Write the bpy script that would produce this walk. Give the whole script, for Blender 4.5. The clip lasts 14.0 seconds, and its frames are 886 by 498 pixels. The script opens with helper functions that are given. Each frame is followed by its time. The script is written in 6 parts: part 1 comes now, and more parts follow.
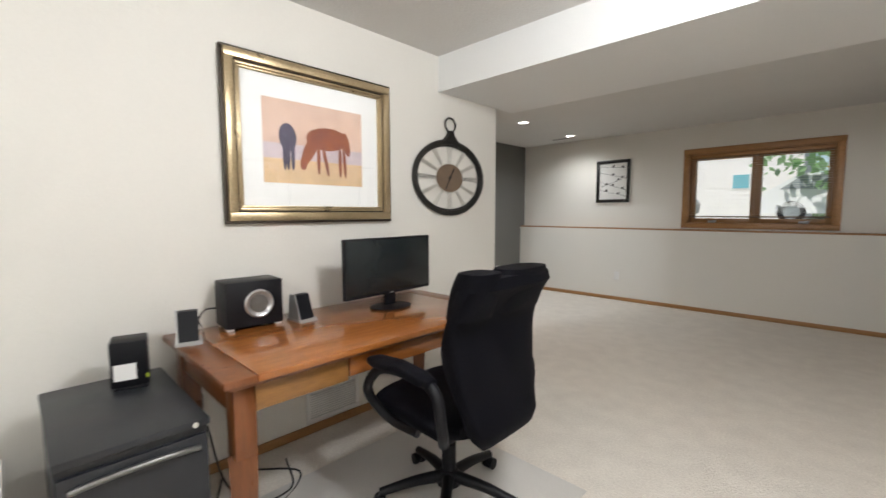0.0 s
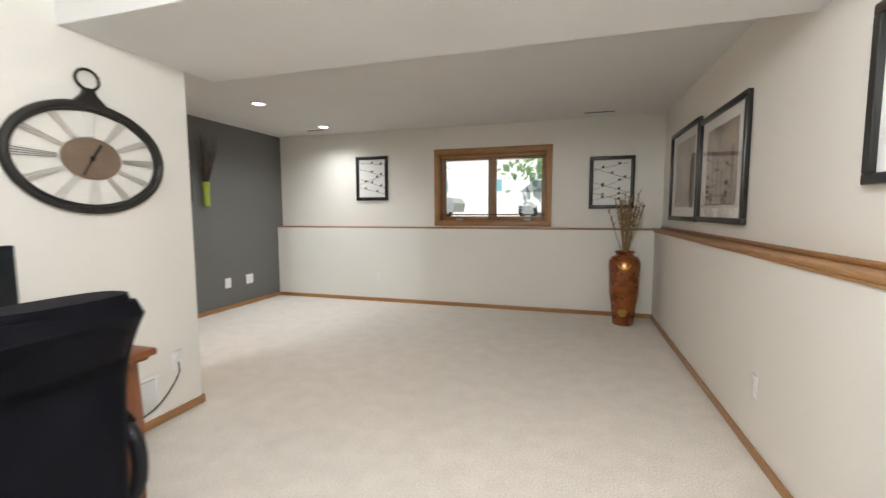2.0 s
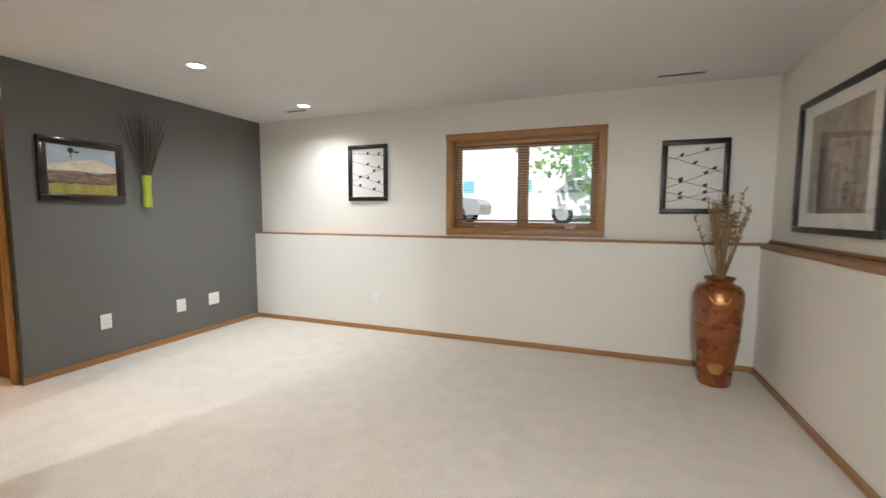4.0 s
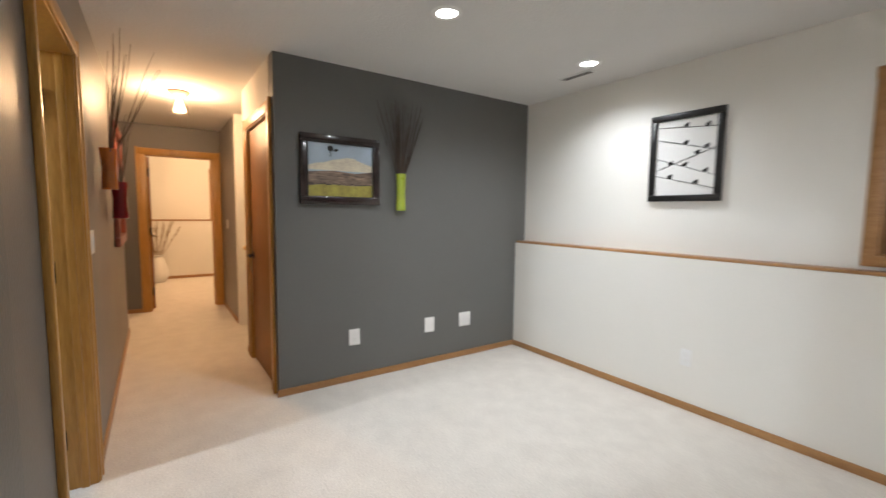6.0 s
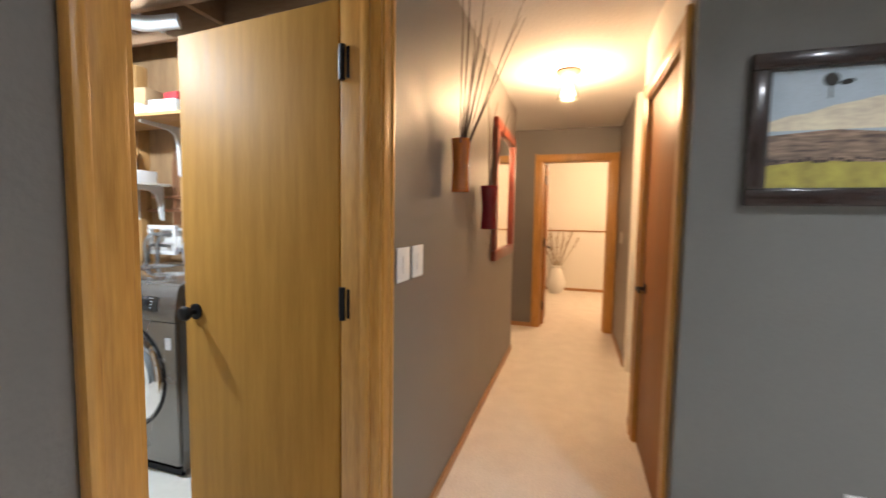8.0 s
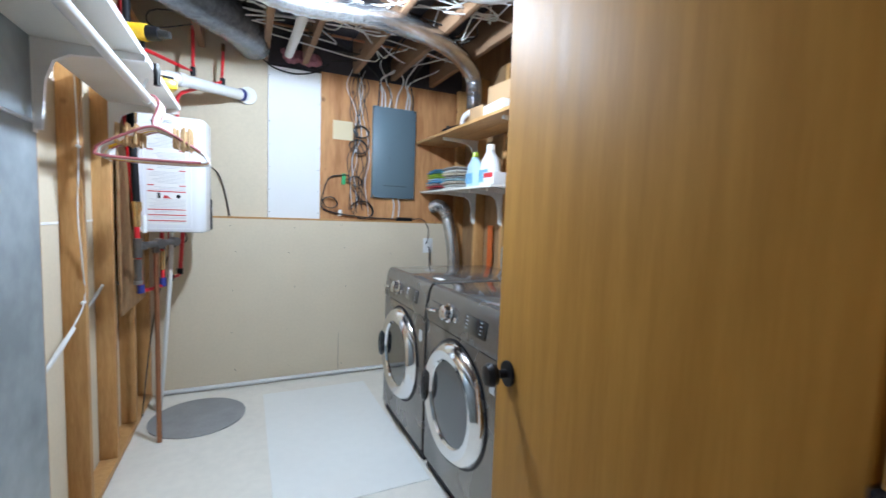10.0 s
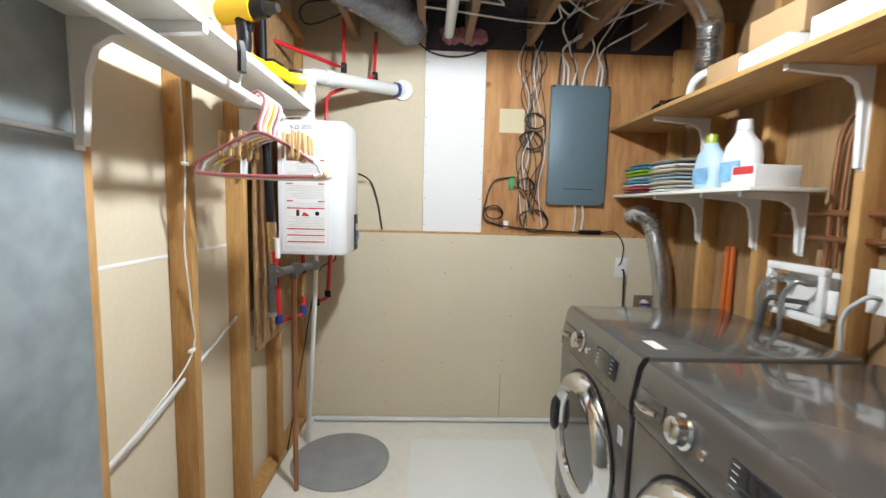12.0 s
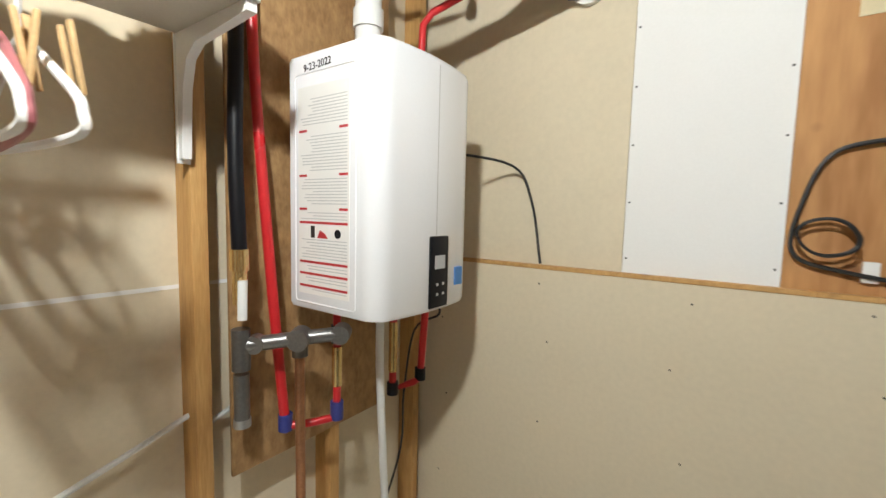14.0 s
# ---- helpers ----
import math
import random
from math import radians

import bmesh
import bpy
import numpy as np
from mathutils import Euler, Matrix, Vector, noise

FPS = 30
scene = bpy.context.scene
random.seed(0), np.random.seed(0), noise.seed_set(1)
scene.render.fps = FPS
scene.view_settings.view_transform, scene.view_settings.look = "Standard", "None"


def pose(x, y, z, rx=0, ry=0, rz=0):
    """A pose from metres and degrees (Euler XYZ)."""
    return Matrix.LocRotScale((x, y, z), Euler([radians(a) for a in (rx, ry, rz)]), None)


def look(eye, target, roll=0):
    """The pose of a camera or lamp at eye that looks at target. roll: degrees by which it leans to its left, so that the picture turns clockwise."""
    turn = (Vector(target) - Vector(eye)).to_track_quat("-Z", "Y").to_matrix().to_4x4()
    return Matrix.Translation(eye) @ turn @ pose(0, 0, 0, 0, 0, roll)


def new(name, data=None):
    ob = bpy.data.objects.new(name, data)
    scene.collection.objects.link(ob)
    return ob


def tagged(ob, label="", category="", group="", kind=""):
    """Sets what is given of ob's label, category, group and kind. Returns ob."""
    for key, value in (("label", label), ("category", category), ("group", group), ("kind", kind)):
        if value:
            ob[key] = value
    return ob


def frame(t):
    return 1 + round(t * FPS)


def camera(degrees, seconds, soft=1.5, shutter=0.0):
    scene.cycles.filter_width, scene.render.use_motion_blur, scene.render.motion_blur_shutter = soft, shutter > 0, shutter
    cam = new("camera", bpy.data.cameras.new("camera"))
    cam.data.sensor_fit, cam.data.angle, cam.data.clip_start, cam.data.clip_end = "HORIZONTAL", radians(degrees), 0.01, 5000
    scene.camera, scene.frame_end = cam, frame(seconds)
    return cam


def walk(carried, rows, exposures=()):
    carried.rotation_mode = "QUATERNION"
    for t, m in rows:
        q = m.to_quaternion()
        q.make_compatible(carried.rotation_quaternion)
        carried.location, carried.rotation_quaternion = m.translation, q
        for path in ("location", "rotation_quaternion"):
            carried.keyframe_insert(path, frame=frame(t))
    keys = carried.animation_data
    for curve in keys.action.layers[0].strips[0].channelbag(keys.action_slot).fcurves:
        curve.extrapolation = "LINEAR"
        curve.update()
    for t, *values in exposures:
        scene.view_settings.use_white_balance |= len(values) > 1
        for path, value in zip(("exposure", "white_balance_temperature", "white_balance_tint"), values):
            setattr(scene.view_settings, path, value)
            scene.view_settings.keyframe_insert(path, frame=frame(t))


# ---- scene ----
cam = camera(93.1, 14.0, shutter=0.4)
PATH = [
    (0, (0.312, -0.129, 1.294), (-1.079, 1.297, 1.122), -0.1),
    (0.5, (0.305, -0.004, 1.273), (-0.887, 1.593, 1.103), -0.4),
    (1, (0.359, 0.175, 1.269), (-0.598, 1.923, 1.098), -0.3),
    (1.5, (0.436, 0.397, 1.284), (-0.309, 2.245, 1.111), -0.2),
    (2, (0.457, 0.641, 1.279), (-0.123, 2.547, 1.102), -0.2),
    (2.2, (0.455, 0.774, 1.305), (-0.082, 2.692, 1.126), 0.0),
    (4.3, (0.135, 2.234, 1.309), (-0.669, 4.058, 1.145), 0.3),
    (4.5, (0.086, 2.383, 1.313), (-0.821, 4.158, 1.153), 0.3),
    (5, (-0.153, 2.677, 1.334), (-1.317, 4.294, 1.163), 0.6),
    (5.5, (-0.435, 2.897, 1.313), (-1.855, 4.296, 1.156), 0.5),
    (6, (-0.768, 3.079, 1.346), (-2.412, 4.204, 1.172), 0.7),
    (6.5, (-1.077, 3.317, 1.339), (-2.932, 4.046, 1.174), 0.8),
    (7, (-1.473, 3.405, 1.324), (-3.439, 3.742, 1.171), 1.0),
    (7.5, (-1.824, 3.414, 1.321), (-3.815, 3.301, 1.172), 1.3),
    (8, (-2.127, 3.387, 1.336), (-4.03, 2.789, 1.189), 0.9),
    (8.5, (-2.371, 3.327, 1.327), (-4.071, 2.283, 1.187), 0.9),
    (9, (-2.562, 3.168, 1.317), (-4.008, 1.766, 1.174), 1.4),
    (11.5, (-2.971, 2.276, 1.421), (-3.159, 0.293, 1.239), 1.7),
    (12, (-3.012, 2.076, 1.445), (-3.074, 0.087, 1.246), 1.4),
    (12.5, (-3.065, 1.821, 1.423), (-2.981, -0.17, 1.248), 1.1),
    (13, (-3.033, 1.41, 1.442), (-2.729, -0.56, 1.275), 1.3),
    (13.5, (-3.168, 0.96, 1.44), (-2.368, -0.866, 1.279), 1.3),
    (14, (-3.247, 0.703, 1.457), (-2.102, -0.927, 1.282), 1.4),
]
EXPOSURES = [(0, -0.33, 6500, 10), (1, -0.05, 6500, 10), (2, 0.15, 6500, 10), (4.5, 0.48, 6500, 10), (5.5, 0.28, 6250, 10), (6, 0.28, 6200, 10), (7, 0.72, 6250, 10), (7.7, 0.68, 6200, 10), (8.5, 0.52, 5500, 10), (9.2, 0.34, 5200, 10), (11.3, 0.15, 6400, 10), (12.5, 0.15, 6600, 10), (13.2, 0.08, 6900, 10), (14, -0.02, 7200, 10)]
walk(cam, [(t, look(eye, target, roll)) for t, eye, target, roll in PATH], EXPOSURES)

# ---- light ----
world = bpy.data.worlds.new("sky")
scene.world = world
world.use_nodes = True
wn = world.node_tree.nodes
sky = wn.new("ShaderNodeTexSky")
sky.sky_type, sky.sun_disc = "NISHITA", False
sky.sun_elevation, sky.sun_rotation = radians(48), radians(200)
world.node_tree.links.new(sky.outputs[0], wn["Background"].inputs[0])
wn["Background"].inputs[1].default_value = 0.15


def lamp(name, kind, m, watts, colour=(1, 1, 1), **settings):
    data = bpy.data.lights.new(name, kind)
    data.energy, data.color = watts, colour
    for key, value in settings.items():
        if key == "size":
            data.size = value
        elif key == "size_y":
            data.shape, data.size_y = "RECTANGLE", value
        elif key == "radius":
            data.shadow_soft_size = value
        elif key == "spot":
            data.spot_size, data.spot_blend = radians(value), 1.0
        elif key == "angle":
            data.angle = radians(value)
    ob = new(name, data)
    ob.matrix_world = m
    return ob


NEUTRAL, WARM, COOL = (0.95, 0.975, 1.0), (1.0, 0.60, 0.30), (0.84, 0.93, 1.0)
lamp("sun", "SUN", look((0, 0, 0), (0.25, 0.62, -0.74)), 5.0, (1, 0.95, 0.88), angle=0.5)
CANS = [(-2.72, 4.42), (-2.75, 5.68)]
for cx, cy in CANS:
    lamp("can_light", "SPOT", look((cx, cy, 2.40), (cx, cy, 0)), 66, NEUTRAL, radius=0.055, spot=150)
DESK_LAMPS = [(0.30, 0.85, 112), (0.10, -1.6, 60)]
for cx, cy, cw in DESK_LAMPS:
    lamp("office_light", "POINT", pose(cx, cy, 2.25), cw, NEUTRAL, radius=0.13)
lamp("hall_bulb_and_fill", "POINT", pose(-5.40, 3.30, 2.25), 38, WARM, radius=0.06)
# No fixture here; unseen lamp added to brighten the side hall.
lamp("hall_bulb_and_fill", "POINT", pose(-7.0, 2.0, 2.29), 10, WARM, radius=0.06)
lamp("bedroom_bulb", "POINT", pose(-8.9, 3.9, 2.25), 85, WARM, radius=0.12)
# Unseen lamp added to light the stairwell walls.
lamp("stair_fill", "POINT", pose(-5.55, 5.4, 3.3), 30, WARM, radius=0.1)
lamp("laundry_bulb", "POINT", pose(-3.15, 0.98, 2.33), 112, COOL, radius=0.045)


# ---- materials ----
def mat(name, colour, rough=0.6, metal=0.0, var=0.06, scale=6.0, bump=0.0, bscale=150.0, grain=None, dark=None, contrast=0.5, coat=0.0, spec=0.5, knots=0.0):
    """A surface with two scales of colour change and fine relief. grain: stretch of the pattern along each axis. dark: the second colour."""
    m = bpy.data.materials.new(name)
    m.use_nodes = True
    nt = m.node_tree
    n, link = nt.nodes, nt.links.new
    p = n["Principled BSDF"]
    p.inputs["Metallic"].default_value, p.inputs["Roughness"].default_value = metal, rough
    p.inputs["Coat Weight"].default_value = coat
    p.inputs["Specular IOR Level"].default_value = spec
    geo = n.new("ShaderNodeNewGeometry")
    mp = n.new("ShaderNodeMapping")
    link(geo.outputs["Position"], mp.inputs[0])
    mp.inputs["Scale"].default_value = grain or (1, 1, 1)
    big, small = n.new("ShaderNodeTexNoise"), n.new("ShaderNodeTexNoise")
    for tex, s, d in ((big, scale, 4), (small, bscale, 3)):
        link(mp.outputs[0], tex.inputs["Vector"])
        tex.inputs["Scale"].default_value, tex.inputs["Detail"].default_value = s, d
    mixv = n.new("ShaderNodeMath")
    mixv.operation = "MULTIPLY_ADD"
    link(small.outputs[0], mixv.inputs[0])
    mixv.inputs[1].default_value = contrast
    sub = n.new("ShaderNodeMath")
    sub.operation = "MULTIPLY_ADD"
    link(big.outputs[0], sub.inputs[0])
    sub.inputs[1].default_value, sub.inputs[2].default_value = 1.0 - contrast, 0.0
    link(sub.outputs[0], mixv.inputs[2])
    ramp = n.new("ShaderNodeValToRGB")
    link(mixv.outputs[0], ramp.inputs[0])
    lo = dark or [c * (1 - var) for c in colour]
    hi = colour if dark else [min(1, c * (1 + var)) for c in colour]
    ramp.color_ramp.elements[0].position, ramp.color_ramp.elements[1].position = 0.35, 0.65
    ramp.color_ramp.elements[0].color = (*lo, 1)
    ramp.color_ramp.elements[1].color = (*hi, 1)
    colour_out = ramp.outputs[0]
    if knots:
        vor, edge, mixc = n.new("ShaderNodeTexVoronoi"), n.new("ShaderNodeMapRange"), n.new("ShaderNodeMix")
        link(geo.outputs["Position"], vor.inputs["Vector"])
        vor.inputs["Scale"].default_value = knots
        link(vor.outputs["Distance"], edge.inputs[0])
        edge.inputs[1].default_value, edge.inputs[2].default_value = 0.05, 0.13
        edge.inputs[3].default_value, edge.inputs[4].default_value = 0.75, 0.0
        mixc.data_type = "RGBA"
        link(edge.outputs[0], mixc.inputs[0])
        link(ramp.outputs[0], mixc.inputs[6])
        mixc.inputs[7].default_value = (0.16, 0.06, 0.02, 1)
        colour_out = mixc.outputs[2]
    link(colour_out, p.inputs["Base Color"])
    rr = n.new("ShaderNodeMapRange")
    link(big.outputs[0], rr.inputs[0])
    rr.inputs[3].default_value, rr.inputs[4].default_value = max(0.02, rough - 0.07), min(1, rough + 0.07)
    link(rr.outputs[0], p.inputs["Roughness"])
    if bump:
        b = n.new("ShaderNodeBump")
        b.inputs["Strength"].default_value, b.inputs["Distance"].default_value = bump, 0.01
        link(small.outputs[0], b.inputs["Height"])
        link(b.outputs[0], p.inputs["Normal"])
    return m


def glow(name, colour, strength):
    m = bpy.data.materials.new(name)
    m.use_nodes = True
    p = m.node_tree.nodes["Principled BSDF"]
    p.inputs["Base Color"].default_value = (*colour, 1)
    p.inputs["Emission Color"].default_value, p.inputs["Emission Strength"].default_value = (*colour, 1), strength
    return m


def clear(name, colour, rough=0.0):
    m = bpy.data.materials.new(name)
    m.use_nodes = True
    p = m.node_tree.nodes["Principled BSDF"]
    p.inputs["Base Color"].default_value = (*colour, 1)
    p.inputs["Transmission Weight"].default_value, p.inputs["Roughness"].default_value, p.inputs["IOR"].default_value = 1.0, rough, 1.3
    return m


M_WALL = mat("cream_paint", (0.76, 0.735, 0.68), 0.65, var=0.015, scale=2, bump=0.12, bscale=90)
M_GREY = mat("charcoal_paint", (0.135, 0.134, 0.125), 0.42, var=0.04, scale=2, bump=0.12, bscale=90)
M_HALL = mat("taupe_paint", (0.165, 0.15, 0.135), 0.42, var=0.04, scale=2, bump=0.12, bscale=90)
M_CEIL = mat("ceiling_paint", (0.70, 0.69, 0.67), 0.9, var=0.02, scale=3, bump=0.35, bscale=60)
M_BEAM = mat("beam_paint", (0.78, 0.78, 0.77), 0.75, var=0.015, scale=2, bump=0.12, bscale=90)
M_CARPET = mat("carpet", (0.80, 0.745, 0.67), 0.98, scale=7, bump=0.5, bscale=95, dark=(0.64, 0.585, 0.52), contrast=0.66)
M_OAK = mat("oak_trim", (0.42, 0.22, 0.085), 0.38, scale=5, bump=0.08, bscale=30, grain=(1, 1, 6), dark=(0.30, 0.145, 0.05))
M_OAKV = mat("oak_upright", (0.54, 0.285, 0.065), 0.33, scale=8, bump=0.08, bscale=30, grain=(6, 6, 0.5), dark=(0.38, 0.18, 0.035))
M_DOOR = mat("door_veneer", (0.45, 0.232, 0.045), 0.6, scale=6, bump=0.03, bscale=40, grain=(5, 5, 0.35), dark=(0.36, 0.175, 0.03), contrast=0.3, spec=0.1)
M_CLOSET = mat("closet_veneer", (0.36, 0.16, 0.05), 0.48, scale=6, bump=0.03, bscale=40, grain=(5, 5, 0.35), dark=(0.26, 0.11, 0.03), spec=0.25)
M_DESK = mat("cherry_wood", (0.34, 0.118, 0.026), 0.18, scale=9, bump=0.03, bscale=40, grain=(5, 0.6, 5), dark=(0.26, 0.086, 0.021), contrast=0.4, coat=0.4)
M_DESKV = mat("cherry_legs", (0.20, 0.066, 0.02), 0.3, scale=8, bscale=40, grain=(5, 5, 0.6), dark=(0.13, 0.042, 0.013), contrast=0.4)
# Golden wood, darkened to include the shade below the desktop.
M_INLAY = mat("shaded_golden_apron", (0.27, 0.125, 0.033), 0.35, scale=9, bscale=40, grain=(5, 0.6, 5), dark=(0.20, 0.09, 0.025))
M_BLACK = mat("black_plastic", (0.006, 0.006, 0.008), 0.45, var=0.15, scale=20, spec=0.22)
M_LEATHER = mat("black_leather", (0.004, 0.004, 0.006), 0.55, var=0.2, scale=10, bump=0.3, bscale=220, spec=0.06)
M_SCREEN = mat("dark_screen", (0.012, 0.016, 0.018), 0.22, var=0.05)
M_CABINET = mat("charcoal_steel", (0.014, 0.015, 0.019), 0.42, 0.0, var=0.05, scale=8, bump=0.05, bscale=300)
M_SILVER = mat("silver_plastic", (0.52, 0.52, 0.52), 0.3, 0.7, var=0.03)
M_CHROME = mat("chrome", (0.78, 0.78, 0.78), 0.1, 1.0, var=0.03)
M_WHITE = mat("white_plastic", (0.8, 0.79, 0.77), 0.4, var=0.02)
M_PAPER = mat("white_mat_board", (0.78, 0.77, 0.74), 0.85, var=0.01)
M_GOLD = mat("antique_gold", (0.58, 0.46, 0.29), 0.3, 0.7, scale=5, bscale=90, dark=(0.40, 0.31, 0.18))
M_BRONZE = mat("dark_bronze_edge", (0.06, 0.045, 0.032), 0.4, 0.5, var=0.2)
M_IRON = mat("dark_iron", (0.035, 0.033, 0.03), 0.5, 0.6, var=0.2, scale=12)
M_BROWN = mat("brown_dial", (0.18, 0.125, 0.085), 0.6, var=0.15, scale=14)
M_FAINT = mat("pale_numerals", (0.60, 0.58, 0.53), 0.5, 0.3, var=0.05)
M_BLKFRAME = mat("black_wood", (0.015, 0.014, 0.013), 0.35, var=0.2)
M_MAHOG = mat("mahogany_frame", (0.018, 0.008, 0.007), 0.25, var=0.25, coat=0.5)
M_ART = mat("brown_print", (0.42, 0.33, 0.24), 0.5, scale=6, bscale=12, dark=(0.16, 0.12, 0.09), contrast=0.4)
M_GLASS = clear("window_glass", (1, 1, 1))
M_MIRROR = mat("mirror_silver", (0.85, 0.85, 0.85), 0.03, 1.0, var=0.0)
M_VASE = mat("copper_glaze", (0.34, 0.10, 0.018), 0.28, 0.35, scale=7, bscale=30, dark=(0.17, 0.045, 0.012), coat=0.4)
M_VASEGOLD = mat("gold_glaze", (0.62, 0.40, 0.12), 0.3, 0.6, scale=18, bscale=60, dark=(0.36, 0.17, 0.04))
M_TWIG = mat("dry_stems", (0.27, 0.18, 0.085), 0.85, var=0.3, scale=20)
M_DARKTWIG = mat("dark_twigs", (0.06, 0.04, 0.028), 0.8, var=0.3, scale=20)
M_LIME = mat("lime_ceramic", (0.32, 0.40, 0.03), 0.3, var=0.06, coat=0.3)
M_ORANGE = mat("amber_ceramic", (0.42, 0.12, 0.018), 0.22, var=0.12, coat=0.5)
M_RED = mat("crimson_ceramic", (0.20, 0.01, 0.018), 0.2, var=0.12, coat=0.5)
M_GYP = mat("tan_gypsum", (0.66, 0.57, 0.42), 0.85, var=0.04, scale=2.5, bscale=60)
M_GYPW = mat("white_gypsum", (0.80, 0.79, 0.77), 0.85, var=0.02, scale=3)
M_PLY = mat("plywood", (0.58, 0.30, 0.12), 0.7, scale=3.5, bscale=14, grain=(3, 3, 0.5), dark=(0.36, 0.155, 0.05), contrast=0.3, bump=0.05, knots=5.0)
M_STUD = mat("pine_stud", (0.58, 0.335, 0.125), 0.65, scale=8, bscale=40, grain=(5, 5, 0.5), dark=(0.43, 0.22, 0.07), bump=0.05, knots=6.5)
M_JOIST = mat("old_joist", (0.27, 0.165, 0.09), 0.8, scale=6, bscale=30, grain=(5, 0.5, 5), dark=(0.22, 0.12, 0.06))
# Near-black colour holds the shade of the laundry's joist space.
M_SUBFLOOR_SHADE = mat("shaded_subfloor", (0.055, 0.05, 0.06), 0.9, var=0.3, scale=3)
M_SHEATH = mat("brown_sheathing", (0.40, 0.245, 0.115), 0.8, scale=3, bscale=16, grain=(1, 3, 0.5), dark=(0.23, 0.13, 0.06), contrast=0.35)
M_OSB = mat("strand_board", (0.42, 0.25, 0.11), 0.75, scale=22, bscale=60, grain=(1, 1, 0.6), dark=(0.24, 0.125, 0.05), bump=0.2)
M_PANEL = mat("grey_sheet", (0.33, 0.37, 0.385), 0.5, 0.1, scale=3.5, bscale=14, dark=(0.19, 0.22, 0.235), contrast=0.3)
M_VINYL = mat("pale_vinyl", (0.80, 0.765, 0.68), 0.4, var=0.05, scale=3, bscale=20)
M_VINYLW = mat("white_vinyl", (0.84, 0.84, 0.80), 0.35, var=0.02, scale=3, bscale=20)
M_CONC = mat("concrete_cover", (0.30, 0.30, 0.295), 0.7, var=0.12, scale=8, bump=0.1)
M_STEEL = mat("graphite_appliance", (0.24, 0.225, 0.21), 0.26, 0.75, var=0.03, scale=4)
M_STEELTOP = mat("graphite_top", (0.18, 0.168, 0.155), 0.13, 0.5, var=0.03, scale=4, coat=0.4)
M_DGLASS = mat("dark_glass", (0.02, 0.022, 0.025), 0.06, var=0.05, coat=0.6)
M_ENAMEL = mat("white_enamel", (0.82, 0.83, 0.85), 0.22, var=0.01, coat=0.4)
M_PRINT = mat("grey_print", (0.50, 0.50, 0.50), 0.7, var=0.05)
M_REDINK = mat("red_ink", (0.50, 0.035, 0.04), 0.6, var=0.05)
M_BREAKER = mat("blue_grey_steel", (0.135, 0.19, 0.225), 0.42, 0.2, var=0.03, scale=4)
M_REDPIPE = mat("red_pex", (0.55, 0.02, 0.025), 0.3, var=0.06)
M_BLUEFIT = mat("blue_fitting", (0.03, 0.04, 0.2), 0.35, var=0.1)
M_BRASS = mat("brass", (0.72, 0.52, 0.24), 0.22, 0.9, var=0.1)
M_COPPER = mat("copper_pipe", (0.40, 0.19, 0.10), 0.35, 0.8, var=0.2, scale=10)
M_GREYPIPE = mat("black_iron_pipe", (0.20, 0.195, 0.19), 0.36, 0.8, var=0.15)
M_PVC = mat("pvc_white", (0.74, 0.74, 0.72), 0.4, var=0.02)
M_FLEX = mat("foil_duct", (0.68, 0.68, 0.68), 0.22, 0.95, scale=14, bscale=60, dark=(0.45, 0.45, 0.46), bump=0.3)
M_GREYDUCT = mat("grey_wrap_duct", (0.17, 0.19, 0.21), 0.18, 0.25, scale=14, bscale=40, dark=(0.09, 0.10, 0.12), bump=0.5)
M_GALV = mat("galvanised", (0.50, 0.52, 0.53), 0.35, 0.9, var=0.12, scale=10)
M_CABLEW = mat("white_cable", (0.66, 0.65, 0.62), 0.5, var=0.05)
M_CABLEB = mat("black_cable", (0.015, 0.015, 0.015), 0.5, var=0.1)
M_YELLOW = mat("yellow_tool", (0.74, 0.47, 0.01), 0.4, var=0.05)
M_MELAMINE = mat("white_shelf", (0.76, 0.73, 0.66), 0.45, var=0.03)
M_PINE = mat("pine_shelf", (0.58, 0.34, 0.13), 0.55, scale=7, bscale=30, grain=(5, 0.5, 5), dark=(0.44, 0.235, 0.08))
M_CARD = mat("cardboard", (0.44, 0.28, 0.14), 0.8, var=0.06)
M_PIN = mat("clothespin_wood", (0.55, 0.36, 0.17), 0.7, var=0.15, scale=30)
M_MAUVE = mat("mauve_plastic", (0.38, 0.12, 0.13), 0.4, var=0.04)
M_PEACH = mat("peach_plastic", (0.70, 0.42, 0.30), 0.4, var=0.04)
M_CHAIRMAT = mat("clear_floor_mat", (0.60, 0.575, 0.54), 0.32, var=0.04, scale=4)
M_GRASS = mat("grass", (0.08, 0.13, 0.035), 0.9, scale=3, bscale=40, dark=(0.05, 0.085, 0.02))
# Siding and street grey are lightened to put outdoor overexposure into colour.
M_SIDING = mat("white_siding", (0.84, 0.82, 0.80), 0.7, var=0.03)
M_ASPHALT = mat("brightened_grey", (0.38, 0.37, 0.36), 0.9, var=0.1, scale=8)


def leaf_mat(name, colour, back):
    """Thin leaves or slats that let daylight through."""
    m = mat(name, colour, 0.6, var=0.3, scale=1.5)
    n, link = m.node_tree.nodes, m.node_tree.links.new
    tr, mix = n.new("ShaderNodeBsdfTranslucent"), n.new("ShaderNodeMixShader")
    tr.inputs[0].default_value = (*back, 1)
    mix.inputs[0].default_value = 0.5
    link(n["Principled BSDF"].outputs[0], mix.inputs[1])
    link(tr.outputs[0], mix.inputs[2])
    link(mix.outputs[0], n["Material Output"].inputs[0])
    return m


